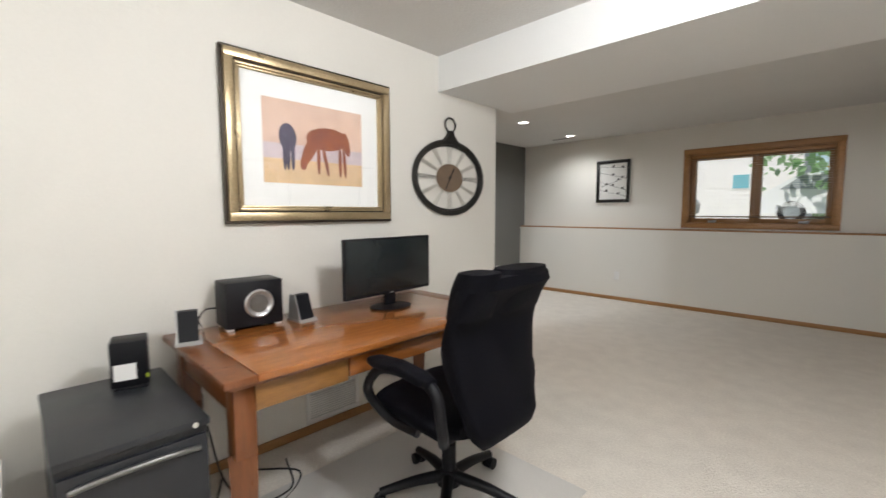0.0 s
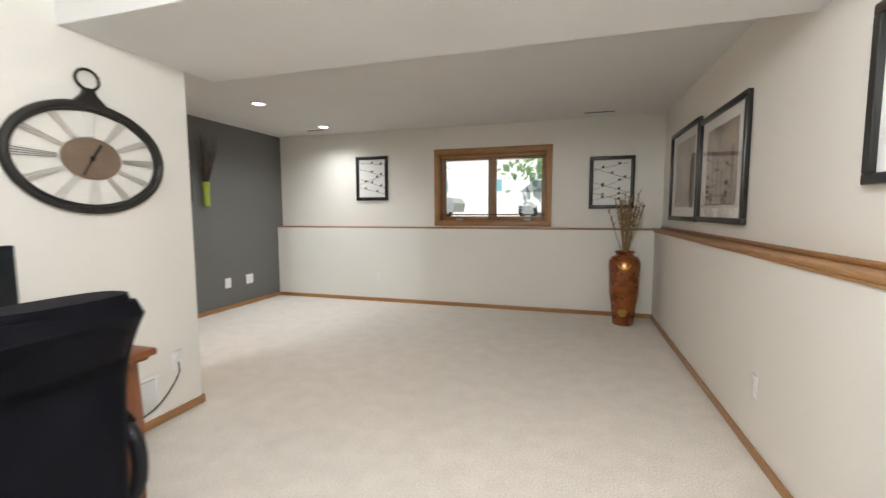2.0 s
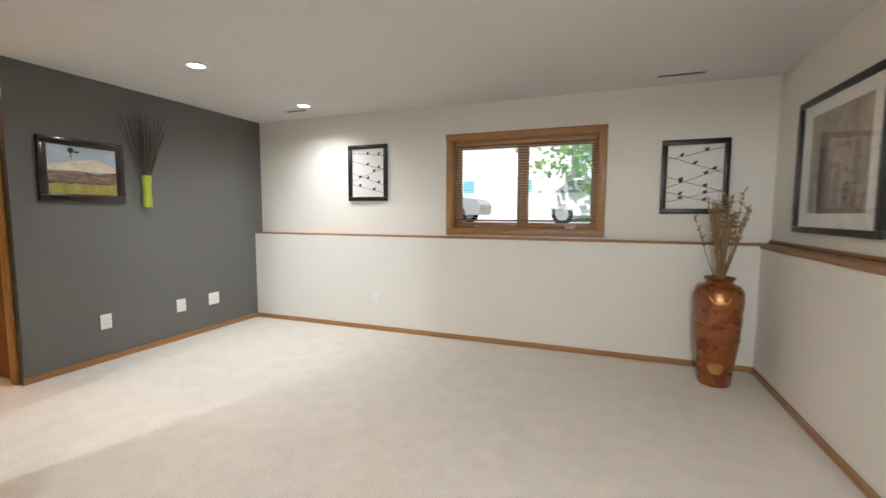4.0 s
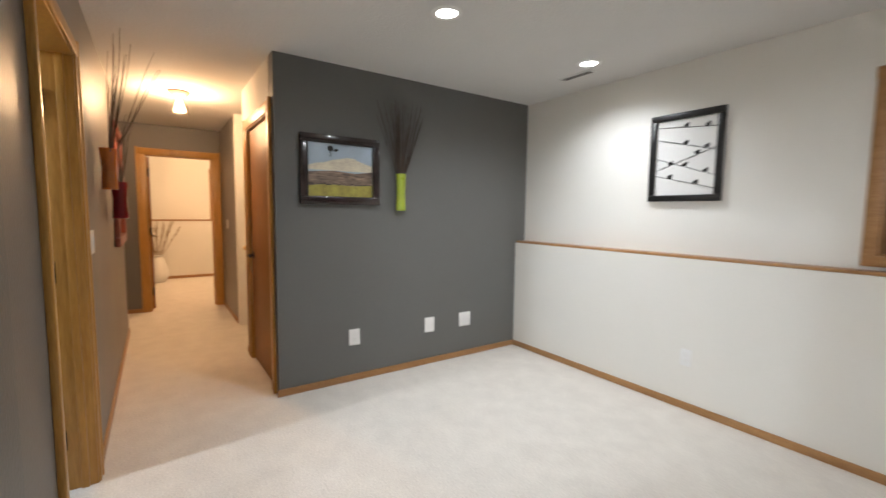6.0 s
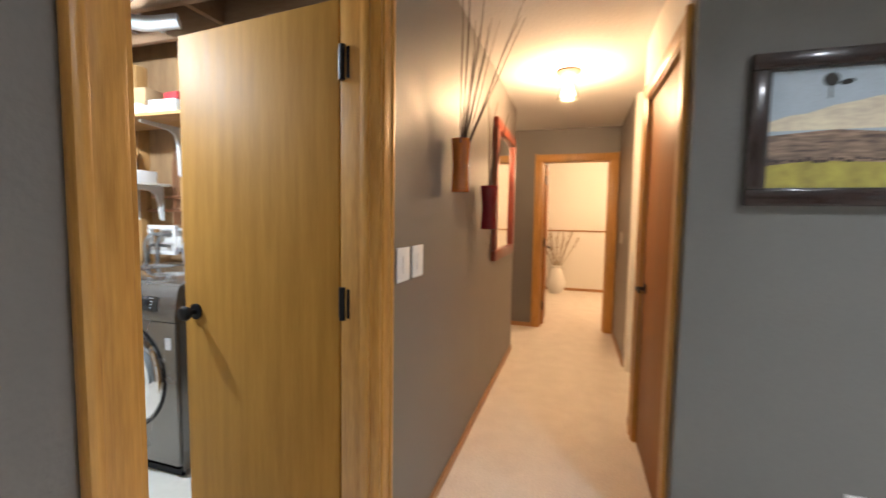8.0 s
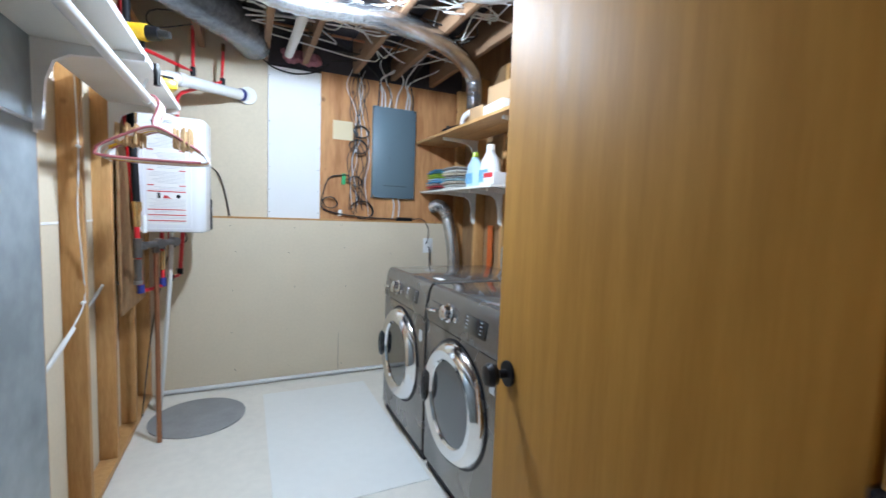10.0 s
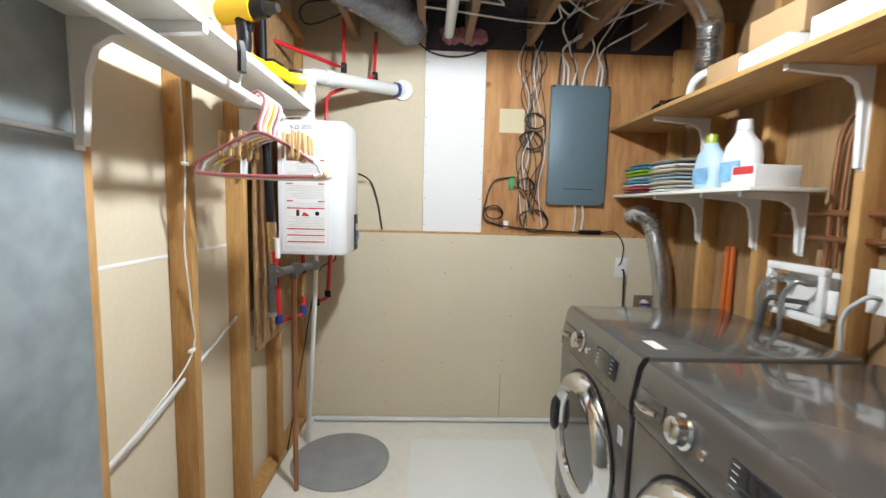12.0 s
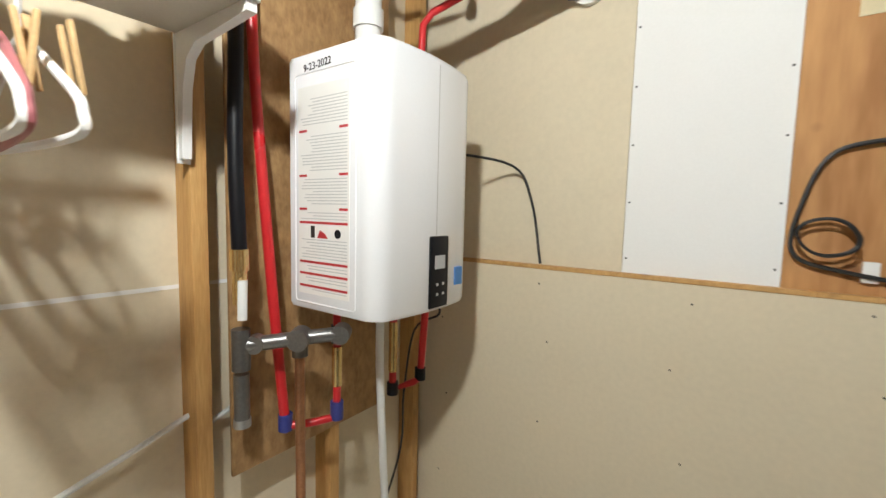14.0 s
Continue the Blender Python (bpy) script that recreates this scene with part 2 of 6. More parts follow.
# Green leaf colours lifted above real foliage in place of overexposed daylight.
M_LEAF = leaf_mat("leaves", (0.22, 0.38, 0.16), (0.55, 0.80, 0.42))
M_LEAFY = leaf_mat("yellow_leaves", (0.50, 0.42, 0.06), (0.80, 0.66, 0.12))
M_BARK = mat("bark", (0.10, 0.07, 0.05), 0.9, var=0.25, scale=10)
M_SLAT = leaf_mat("blind_slat", (0.80, 0.79, 0.77), (0.85, 0.85, 0.85))
M_BULB = glow("lit_bulb", (1.0, 0.72, 0.42), 22.0)
M_LED = glow("lit_lens", (1.0, 0.95, 0.88), 14.0)


# ---- mesh tools ----
def box(bm, x0, y0, z0, x1, y1, z1, bev=0.0, m=None):
    c = ((x0 + x1) / 2, (y0 + y1) / 2, (z0 + z1) / 2)
    t = Matrix.Translation(c) @ Matrix.Diagonal((abs(x1 - x0), abs(y1 - y0), abs(z1 - z0), 1))
    vs = bmesh.ops.create_cube(bm, size=1, matrix=(m or Matrix()) @ t)["verts"]
    if bev:
        es = list({e for v in vs for e in v.link_edges})
        bmesh.ops.bevel(bm, geom=es, offset=bev, segments=2, affect="EDGES", profile=0.5, clamp_overlap=True)
    return bm


def rod(bm, a, b, r, r2=None, seg=14):
    a, b = Vector(a), Vector(b)
    d = b - a
    t = Matrix.Translation((a + b) / 2) @ d.to_track_quat("Z", "Y").to_matrix().to_4x4()
    bmesh.ops.create_cone(bm, cap_ends=True, segments=seg, radius1=r, radius2=r if r2 is None else r2, depth=d.length, matrix=t)
    return bm


def smooth_path(pts, n=6):
    ps = [Vector(p) for p in pts]
    ps = [ps[0] * 2 - ps[1]] + ps + [ps[-1] * 2 - ps[-2]]
    out = []
    for i in range(1, len(ps) - 2):
        p0, p1, p2, p3 = ps[i - 1:i + 3]
        for k in range(n):
            u = k / n
            out.append(0.5 * (2 * p1 + (p2 - p0) * u + (2 * p0 - 5 * p1 + 4 * p2 - p3) * u * u + (3 * p1 - p0 - 3 * p2 + p3) * u ** 3))
    return out + [ps[-2]]


def tube(bm, pts, r, seg=8, n=6, ripple=0.0, closed=False, taper=1.0):
    path = smooth_path(pts, n) if n > 1 else [Vector(p) for p in pts]
    rings, up, count = [], None, len(path)
    for i, p in enumerate(path):
        d = (path[min(i + 1, count - 1)] - path[max(i - 1, 0)])
        d = d.normalized() if d.length > 1e-9 else Vector((0, 0, 1))
        if up is None:
            up = d.orthogonal().normalized()
        up = (up - d * up.dot(d))
        up = up.normalized() if up.length > 1e-6 else d.orthogonal().normalized()
        side = d.cross(up)
        rr = r * (1 + (taper - 1) * i / max(1, count - 1)) * (1 + (ripple if i % 2 else -ripple))
        rings.append([bm.verts.new(p + (up * math.cos(a) + side * math.sin(a)) * rr) for a in [2 * math.pi * k / seg for k in range(seg)]])
    for a, b in zip(rings, rings[1:]):
        for k in range(seg):
            bm.faces.new((a[k], a[(k + 1) % seg], b[(k + 1) % seg], b[k]))
    bm.faces.new(rings[0][::-1])
    bm.faces.new(rings[-1])
    return bm


def lathe(bm, profile, seg=28, m=None, cap=True):
    m = m or Matrix()
    rings = [[bm.verts.new(m @ Vector((r * math.cos(a), r * math.sin(a), z))) for a in [2 * math.pi * k / seg for k in range(seg)]] for r, z in profile]
    for a, b in zip(rings, rings[1:]):
        for k in range(seg):
            bm.faces.new((a[k], a[(k + 1) % seg], b[(k + 1) % seg], b[k]))
    if cap:
        bm.faces.new(rings[0][::-1])
        bm.faces.new(rings[-1])
    return bm


def prism(bm, pts, depth, m):
    """A flat outline (x, y) in the plane of m, thick along its z."""
    lo = [bm.verts.new(m @ Vector((x, y, 0))) for x, y in pts]
    hi = [bm.verts.new(m @ Vector((x, y, depth))) for x, y in pts]
    bm.faces.new(lo[::-1])
    bm.faces.new(hi)
    for i in range(len(pts)):
        j = (i + 1) % len(pts)
        bm.faces.new((lo[i], lo[j], hi[j], hi[i]))
    return bm


def cushion(bm, rows, seg=24, power=3.0):
    """Rings of rounded rectangles. rows: centre, half extent along u, half extent along v, u axis, v axis."""
    rings = []
    for c, hu, hv, u, v in rows:
        c, u, v = Vector(c), Vector(u), Vector(v)
        ring = []
        for k in range(seg):
            a = 2 * math.pi * k / seg
            ca, sa = math.cos(a), math.sin(a)
            ring.append(bm.verts.new(c + u * hu * math.copysign(abs(ca) ** (2 / power), ca) + v * hv * math.copysign(abs(sa) ** (2 / power), sa)))
        rings.append(ring)
    for a, b in zip(rings, rings[1:]):
        for k in range(seg):
            bm.faces.new((a[k], a[(k + 1) % seg], b[(k + 1) % seg], b[k]))
    bm.faces.new(rings[0][::-1])
    bm.faces.new(rings[-1])
    return bm


def mesh_of(name, bm, material, smooth=True):
    bmesh.ops.recalc_face_normals(bm, faces=bm.faces)
    me = bpy.data.meshes.new(name)
    bm.to_mesh(me)
    bm.free()
    me.materials.append(material)
    if smooth:
        me.polygons.foreach_set("use_smooth", [True] * len(me.polygons))
        me.set_sharp_from_angle(angle=radians(38))
    return me


def part(name, bm, material, parent, label=""):
    ob = new(name, mesh_of(name, bm, material))
    ob.parent = parent
    return tagged(ob, label)


def thing(name, m, label, category, group="", kind=""):
    ob = new(name)
    ob.matrix_world = m
    ob.empty_display_size = 0.1
    return tagged(ob, label, category, group, kind)


def solid(name, bm, material, label, category, group="", kind=""):
    return tagged(new(name, mesh_of(name, bm, material)), label, category, group, kind)


def struct(name, bm, material, label="", category=""):
    return tagged(new(name, mesh_of(name, bm, material, False)), label or name.replace("_", " "), category or name.split("_")[0], kind="structure")


def nb():
    return bmesh.new()


def words(body, size, m, material, parent, name="writing"):
    cu = bpy.data.curves.new(name, "FONT")
    cu.body, cu.size, cu.extrude, cu.align_x = body, size, 0.0004, "CENTER"
    tmp = bpy.data.objects.new(name, cu)
    scene.collection.objects.link(tmp)
    bpy.context.view_layer.update()
    me = bpy.data.meshes.new_from_object(tmp.evaluated_get(bpy.context.evaluated_depsgraph_get()))
    bpy.data.objects.remove(tmp)
    me.materials.clear()
    me.materials.append(material)
    ob = new(name, me)
    ob.parent = parent
    ob.matrix_basis = m
    return ob


# ---- structure ----
XD, XDB, YH, YHB, XG, YC, ZC = -1.906, -2.12, 2.79, 2.67, -3.85, 3.77, 2.42
YW, YL, XR, XL, ZL = 6.20, 6.075, 1.50, 1.40, 1.05
ROOF = 2.74
XF, XFB, XB = -7.40, -7.52, -10.40

struct("floor", box(nb(), -10.6, YHB, -0.15, 1.7, 6.3, 0.0), M_CARPET, "cream cut-pile carpet with foot marks", "carpet")
struct("floor_office", box(nb(), XDB, -3.2, -0.15, 1.7, YHB, 0.0), M_CARPET, "cream cut-pile carpet in the office end", "carpet")
struct("floor_side_hall", box(nb(), -10.6, 0.9, -0.15, -4.75, YHB, 0.0), M_CARPET, "cream carpet of the side hall and bedroom", "carpet")
struct("floor_laundry", box(nb(), -4.75, -0.8, -0.15, XDB, YHB, -0.004), M_VINYL, "pale sheet vinyl laundry floor", "vinyl floor")
struct("floor_sheet", box(nb(), -3.66, -0.41, -0.004, -2.92, 0.95, 0.001, 0.0006), M_VINYLW, "clean white vinyl offcut lying on the laundry floor", "vinyl floor")

struct("ceiling", box(nb(), -10.6, YHB, ZC, 1.7, 6.45, ROOF), M_CEIL, "white lightly textured ceiling")
struct("ceiling_office", box(nb(), XDB + 0.1, -3.2, ZC, 1.7, YHB, ROOF), M_CEIL, "white lightly textured ceiling over the desk")
struct("ceiling_side_hall", box(nb(), -10.6, 0.9, ZC, -4.75, YHB, ROOF), M_CEIL, "white ceiling of the side hall")
struct("ceiling_subfloor", box(nb(), -4.75, -0.8, ROOF - 0.03, XDB + 0.1, YHB, ROOF + 0.03), M_SUBFLOOR_SHADE, "underside of the floor above, shade in its colour", "ceiling")
struct("beam", box(nb(), XD, 2.10, 2.17, XR + 0.1, 3.02, ZC + 0.01), M_BEAM, "white boxed-in beam across the ceiling", "beam")

struct("wall_desk", box(nb(), XDB, -3.2, 0, XD, YH, ROOF), M_WALL, "cream painted wall behind the desk")
struct("wall_laundry_back_of_desk", box(nb(), XDB - 0.012, -0.66, 0, XDB, YHB, 2.66), M_GYP, "back of bare tan drywall between studs")
b = nb()
box(b, XD - 0.2, YHB, 0, -2.548, YH, ROOF)
box(b, -3.345, YHB, 0, -6.39, YH, ROOF)
box(b, -3.345, YHB, 2.045, -2.548, YH, ROOF)
struct("wall_hall_south", b, M_HALL, "satin taupe hall wall around the laundry door")
b = nb()
box(b, XD - 0.215, YH, 0, XD - 0.004, YH + 0.003, ZC)
struct("wall_end", b, M_GREY, "grey painted wall end")
struct("wall_accent", box(nb(), XG - 0.12, YC, 0, XG, 6.4, ROOF), M_GREY, "charcoal grey accent wall")
b = nb()
box(b, XG - 0.12, YC + 0.002, 0, -4.0, YC + 0.12, ROOF)
box(b, -4.0, YC, 2.045, -4.83, YC + 0.12, ROOF)
box(b, -4.83, YC, 0, -5.05, YC + 0.12, ROOF)
struct("wall_closet", b, M_WALL, "cream wall around the closet door")
b = nb()
box(b, -4.97, YC + 0.12, 0, -5.05, 7.2, 4.2)
struct("wall_stair_east", b, M_WALL, "cream stairwell wall")
struct("wall_stair_west", box(nb(), -6.08, 3.85, 0, -6.2, 7.2, 4.2), M_WALL, "cream stairwell wall with handrail")
struct("wall_stair_top", box(nb(), -6.2, 7.2, 0, -4.97, 7.3, 4.2), M_WALL, "cream wall at the head of the stair")
struct("ceiling_stair", box(nb(), -6.2, 3.85, 4.2, -4.97, 7.3, 4.3), M_CEIL, "white stairwell ceiling")
struct("wall_hall_north", box(nb(), -6.2, 3.85, 0, XF, 3.97, ROOF), M_HALL, "taupe wall beside the bedroom door")
b = nb()
box(b, XFB, 0.9, 0, XF, 2.98, ROOF)
box(b, XFB, 3.76, 0, XF, 6.4, ROOF)
box(b, XFB, 2.98, 2.045, XF, 3.76, ROOF)
struct("wall_hall_end", b, M_HALL, "taupe end wall around the bedroom door")
struct("wall_side_hall_east", box(nb(), -6.39, 0.9, 0, -6.5, YHB, ROOF), M_HALL, "taupe side hall wall")
struct("wall_side_hall_end", box(nb(), -10.6, 0.8, 0, -6.3, 0.9, ROOF), M_HALL, "taupe side hall end wall")
b = nb()
box(b, XB - 0.2, 0.9, 0, XB, 6.4, 1.12)
box(b, XB - 0.2, 0.9, 1.12, XB - 0.1, 4.06, ROOF)
box(b, XB - 0.2, 5.26, 1.12, XB - 0.1, 6.4, ROOF)
box(b, XB - 0.2, 4.06, 2.12, XB - 0.1, 5.26, ROOF)
struct("wall_bedroom_west", b, M_WALL, "cream bedroom wall with a half-height ledge")
struct("wall_bedroom_north", box(nb(), -10.6, 6.3, 0, -6.2, 6.4, ROOF), M_WALL, "cream bedroom wall")
struct("wall_window_low", box(nb(), XG, YL, 0, XL, YW + 0.22, ZL), M_WALL, "cream lower foundation wall under the window")
b = nb()
WX0, WX1, WZ0, WZ1 = -1.29, 0.155, 1.14, 2.06
box(b, XG, YW, ZL, WX0, YW + 0.22, ROOF)
box(b, WX1, YW, ZL, XR, YW + 0.22, ROOF)
box(b, WX0, YW, ZL, WX1, YW + 0.22, WZ0)
box(b, WX0, YW, WZ1, WX1, YW + 0.22, ROOF)
struct("wall_window", b, M_WALL, "cream upper wall around the window")
struct("wall_east_low", box(nb(), XL, -3.2, 0, XR + 0.2, YW + 0.22, ZL), M_WALL, "cream lower foundation wall")
struct("wall_east", box(nb(), XR, -3.2, ZL, XR + 0.2, YW + 0.22, ROOF), M_WALL, "cream upper wall with framed prints")
# Unseen wall at a guessed distance, added to shut out daylight.
struct("wall_office_end", box(nb(), XDB, -3.3, 0, XR + 0.2, -3.2, ROOF), M_WALL, "unseen cream wall added to close the office")

# laundry shell
BY = -0.65
struct("wall_laundry_low", box(nb(), -4.6, -0.8, 0, XDB, BY, 1.28), M_GYP, "tan gypsum lower wall of the laundry")
struct("wall_laundry_tan", box(nb(), -2.957, -0.8, 1.28, XDB, BY - 0.025, ROOF - 0.03), M_GYP, "tan gypsum upper panel")
struct("wall_laundry_white", box(nb(), -3.343, -0.8, 1.284, -2.96, BY - 0.018, 2.42), M_GYPW, "bare white gypsum panel with screws")
b = nb()
box(b, -4.6, -0.8, 1.28, -3.345, BY - 0.025, 2.44)
struct("wall_laundry_plywood", b, M_PLY, "orange plywood backboard")
# Rim band above the wall; its darkness is painted shade.
struct("wall_laundry_rim", box(nb(), -4.6, -0.8, 2.44, -2.957, BY - 0.03, ROOF), M_SUBFLOOR_SHADE, "rim joist space coloured as shade")
struct("trim_laundry_lip", box(nb(), -4.59, BY - 0.02, 1.272, XDB - 0.014, BY + 0.003, 1.286, 0.002), M_STUD, "raw wood lip on the half wall", "trim")
struct("wall_laundry_west", box(nb(), -4.75, -0.8, 0, -4.59, YHB, ROOF), M_SHEATH, "brown sheathing board between bare studs")


def sticks(name, label, boxes, material, kids="stud"):
    root = thing(name, Matrix(), label, "framing", kind="structure")
    for x0, y0, z0, x1, y1, z1 in boxes:
        part(kids, box(nb(), x0, y0, z0, x1, y1, z1, 0.003), material, root)
    return root


XS = -2.21
sticks("wall_studs_east", "bare pine studs of the desk wall", [(XS, y, 0.04, XDB - 0.013, y + 0.038, 2.44) for y in (1.045, 0.61, 0.205, -0.20, -0.625)] + [(XS, -0.645, 0, XDB - 0.013, 2.6, 0.038), (XS, -0.645, 2.44, XDB - 0.013, 2.6, 2.478)], M_STUD)
sticks("wall_studs_west", "bare pine studs behind the machines", [(-4.589, y, 0.04, -4.50, y + 0.038, 2.44) for y in (-0.60, -0.22, 0.18, 0.62, 1.02, 1.43, 1.84, 2.24)] + [(-4.589, -0.64, 0, -4.5, 2.6, 0.038)], M_STUD)
sticks("ceiling_joists", "exposed floor joists over the laundry", [(x, -0.67, 2.46, x + 0.04, YHB, ROOF - 0.031) for x in (-2.55, -2.96, -3.24, -3.63, -3.95, -4.3)] + [(-4.57, 1.25, 2.5, -3.7, 1.29, 2.7)], M_JOIST, "joist")

# trim
def strip(name, label, *boxes, material=None, bev=0.004):
    root = thing(name, Matrix(), label, "trim", kind="structure")
    for bx in boxes:
        part("moulding", box(nb(), *bx, bev), material or M_OAK, root)
    return root


BH, BT = 0.052, 0.014
strip("baseboard", "narrow oak baseboard",
      (XD, -3.2, 0, XD + BT, YH + BT, BH), (XDB, YH + 0.003, 0, XD, YH + 0.003 + BT, BH), (XG, YC - BT, 0, XG + BT, YL, BH), (XG + BT, YL - BT, 0, XL, YL, BH),
      (XL - BT, -3.2, 0, XL, YL - BT, BH), (-6.39, YH, 0, -3.43, YH + BT, BH), (XDB, YH, 0, -2.48, YH + BT, BH), (-6.2, 3.85 - BT, 0, XF, 3.85, BH),
      (XB, 0.9, 0, XB + BT, 6.3, BH), (XF, 0.9, 0, XF + BT, 2.9, BH), (-5.05, YC - BT, 0, -4.91, YC, BH))
strip("trim_ledge", "oak ledge cap along the half-height wall",
      (XG, YL + 0.006, ZL, XL, YW, ZL + 0.02), (XL - 0.02, -3.2, ZL, XR, YW, ZL + 0.024), (XB - 0.1, 0.9, 1.12, XB + 0.02, 6.3, 1.145),
      (XL - 0.012, -3.2, ZL - 0.018, XL, YL - 0.012, ZL), (XR - 0.012, -3.2, ZL + 0.024, XR, YW, ZL + 0.05), bev=0.006)


def casing(name, label, cx, cy, half, top, along, face, wide=0.075, material=M_OAKV, depth=0.12):
    """Door casing and jamb in a wall. along: 'x' or 'y', the way the wall runs; face: +1 or -1, the side of the room."""
    root = thing(name, pose(cx, cy, 0, 0, 0, 0 if along == "x" else 90), label, "door frame", kind="structure")
    for s in (-1, 1):
        a, c = sorted((s * (half - 0.004), s * (half + wide)))
        part("casing", box(nb(), a, 0 if face > 0 else -0.018, 0, c, 0.018 if face > 0 else 0, top + wide, 0.005), material, root)
        part("casing_edge", box(nb(), (c if s > 0 else a) - 0.011, 0 if face > 0 else -0.024, 0, (c if s > 0 else a) + 0.011, 0.024 if face > 0 else 0, top + wide + 0.011, 0.005), material, root)
        a, c = sorted((s * half, s * (half - 0.016)))
        part("jamb", box(nb(), a, -depth * (face > 0) - 0.01, 0, c, depth * (face < 0) + 0.01, top, 0.002), material, root)
        a, c = sorted((s * (half - 0.016), s * (half - 0.028)))
        ym = -depth * 0.45 if face > 0 else depth * 0.45
        part("stop", box(nb(), a, ym, 0, c, ym + 0.03, top - 0.016, 0.002), material, root)
    part("head", box(nb(), -half - wide + 0.002, 0 if face > 0 else -0.021, top - 0.006, half + wide - 0.002, 0.021 if face > 0 else 0, top + wide - 0.002, 0.005), material, root)
    part("head_jamb", box(nb(), -half, -depth * (face > 0) - 0.01, top - 0.016, half, depth * (face < 0) + 0.01, top, 0.002), material, root)
    return root


casing("door_frame_1", "golden oak casing of the laundry doorway", -2.9465, YH, 0.3985, 2.045, "x", 1, wide=0.058)
casing("door_frame_2", "oak casing of the closet door", -4.415, YC, 0.415, 2.045, "x", -1)
casing("door_frame_3", "oak casing of the bedroom doorway", XF, 3.37, 0.39, 2.045, "y", -1, depth=0.12)


def door(name, label, m, width, material, handle, knob_side=1, height=2.02, hinges=(0.25, 1.05, 1.82), lever=True):
    """A flush leaf hinged at its own x = 0, running along +x; thick along -y."""
    root = thing(name, m, label, "door", kind="structure")
    part("leaf", box(nb(), 0.003, -0.035, 0.012, width, 0.0, height, 0.002), material, root)
    for z in hinges:
        b = nb()
        box(b, -0.042, -0.030, z - 0.05, 0.004, 0.003, z + 0.05, 0.003)
        rod(b, (-0.016, 0.008, z - 0.055), (-0.016, 0.008, z + 0.055), 0.010)
        for k in (-0.03, 0.0, 0.03):
            rod(b, (-0.034, 0.002, z + k), (-0.034, 0.006, z + k), 0.004, seg=8)
        part("hinge", b, M_BLACK, root, "black steel hinge")
    for s in (-1, 1):
        y0 = 0.0 if s > 0 else -0.035
        b = nb()
        rod(b, (width - 0.065, y0, 0.95), (width - 0.065, y0 + s * 0.008, 0.95), 0.032)
        rod(b, (width - 0.065, y0, 0.95), (width - 0.065, y0 + s * 0.045, 0.95), 0.011)
        if lever:
            tube(b, [(width - 0.065, y0 + s * 0.045, 0.95), (width - 0.11, y0 + s * 0.048, 0.952), (width - 0.17, y0 + s * 0.045, 0.945)], 0.009)
        else:
            lathe(b, [(0.012, 0), (0.026, 0.008), (0.03, 0.02), (0.024, 0.034), (0.004, 0.038)], 18, Matrix.Translation((width - 0.065, y0 + s * 0.03, 0.95)) @ Euler((radians(-90 * s), 0, 0)).to_matrix().to_4x4())
        part("handle", b, handle, root, "dark bronze door handle")
    return root


door("door_1", "golden oak flush laundry door standing open", pose(-3.335, 2.652, 0, 0, 0, -96.0), 0.762, M_DOOR, M_BLACK, lever=False)
door("door_2", "closed oak closet door with dark lever handle", pose(-4.015, YC + 0.012, 0, 0, 0, 180), 0.80, M_CLOSET, M_IRON)
door("door_3", "oak bedroom door swung open", pose(XFB - 0.01, 3.0, 0, 0, 0, 182), 0.75, M_CLOSET, M_IRON)


def window(name, label, m, w, h, panes=2, slats=True):
    """Slider window in an opening w by h, its lower left corner at the origin, the room at -y."""
    root = thing(name, m, label, "window", kind="structure")
    cw = 0.062
    for bx in ((-cw, -0.02, -0.05, 0.004, 0, h + cw), (w - 0.004, -0.02, -0.05, w + cw, 0, h + cw), (-cw - 0.003, -0.022, h - 0.004, w + cw + 0.003, 0, h + cw), (-cw, -0.022, -0.052, w + cw, 0, 0.006)):
        part("casing", box(nb(), *bx, 0.006), M_OAK, root)
    for bx in ((0, 0, 0, 0.016, 0.2, h), (w - 0.016, 0, 0, w, 0.2, h), (0, 0, h - 0.016, w, 0.2, h), (0, 0, 0, w, 0.2, 0.018)):
        part("jamb", box(nb(), *bx, 0.002), M_OAK, root)
    step = (w - 0.032) / panes
    for i in range(panes):
        a, c = 0.016 + i * step, 0.016 + (i + 1) * step
        sash = nb()
        for bx in ((a, 0.10, 0.018, a + 0.055, 0.14, h - 0.016), (c - 0.055, 0.10, 0.018, c, 0.14, h - 0.016), (a + 0.055, 0.10, 0.018, c - 0.055, 0.14, 0.075), (a + 0.055, 0.10, h - 0.085, c - 0.055, 0.14, h - 0.016)):
            box(sash, *bx, 0.003)
        sash_ob = part("window_frame", sash, M_OAK, root)
        g = part("pane", box(nb(), a + 0.05, 0.117, 0.07, c - 0.05, 0.121, h - 0.08), M_GLASS, root, "clear glass pane")
        g.visible_shadow = False
        b = nb()
        box(b, a + step * (0.3 if i == 0 else 0.6), 0.06, 0.02, a + step * (0.3 if i == 0 else 0.6) + 0.09, 0.1, 0.045, 0.006)
        rod(b, (a + step * (0.3 if i == 0 else 0.6) + 0.045, 0.07, 0.04), (a + step * (0.3 if i == 0 else 0.6) + 0.10, 0.05, 0.05), 0.006)
        part("crank", b, M_SILVER, root, "pale metal window crank")
    return root


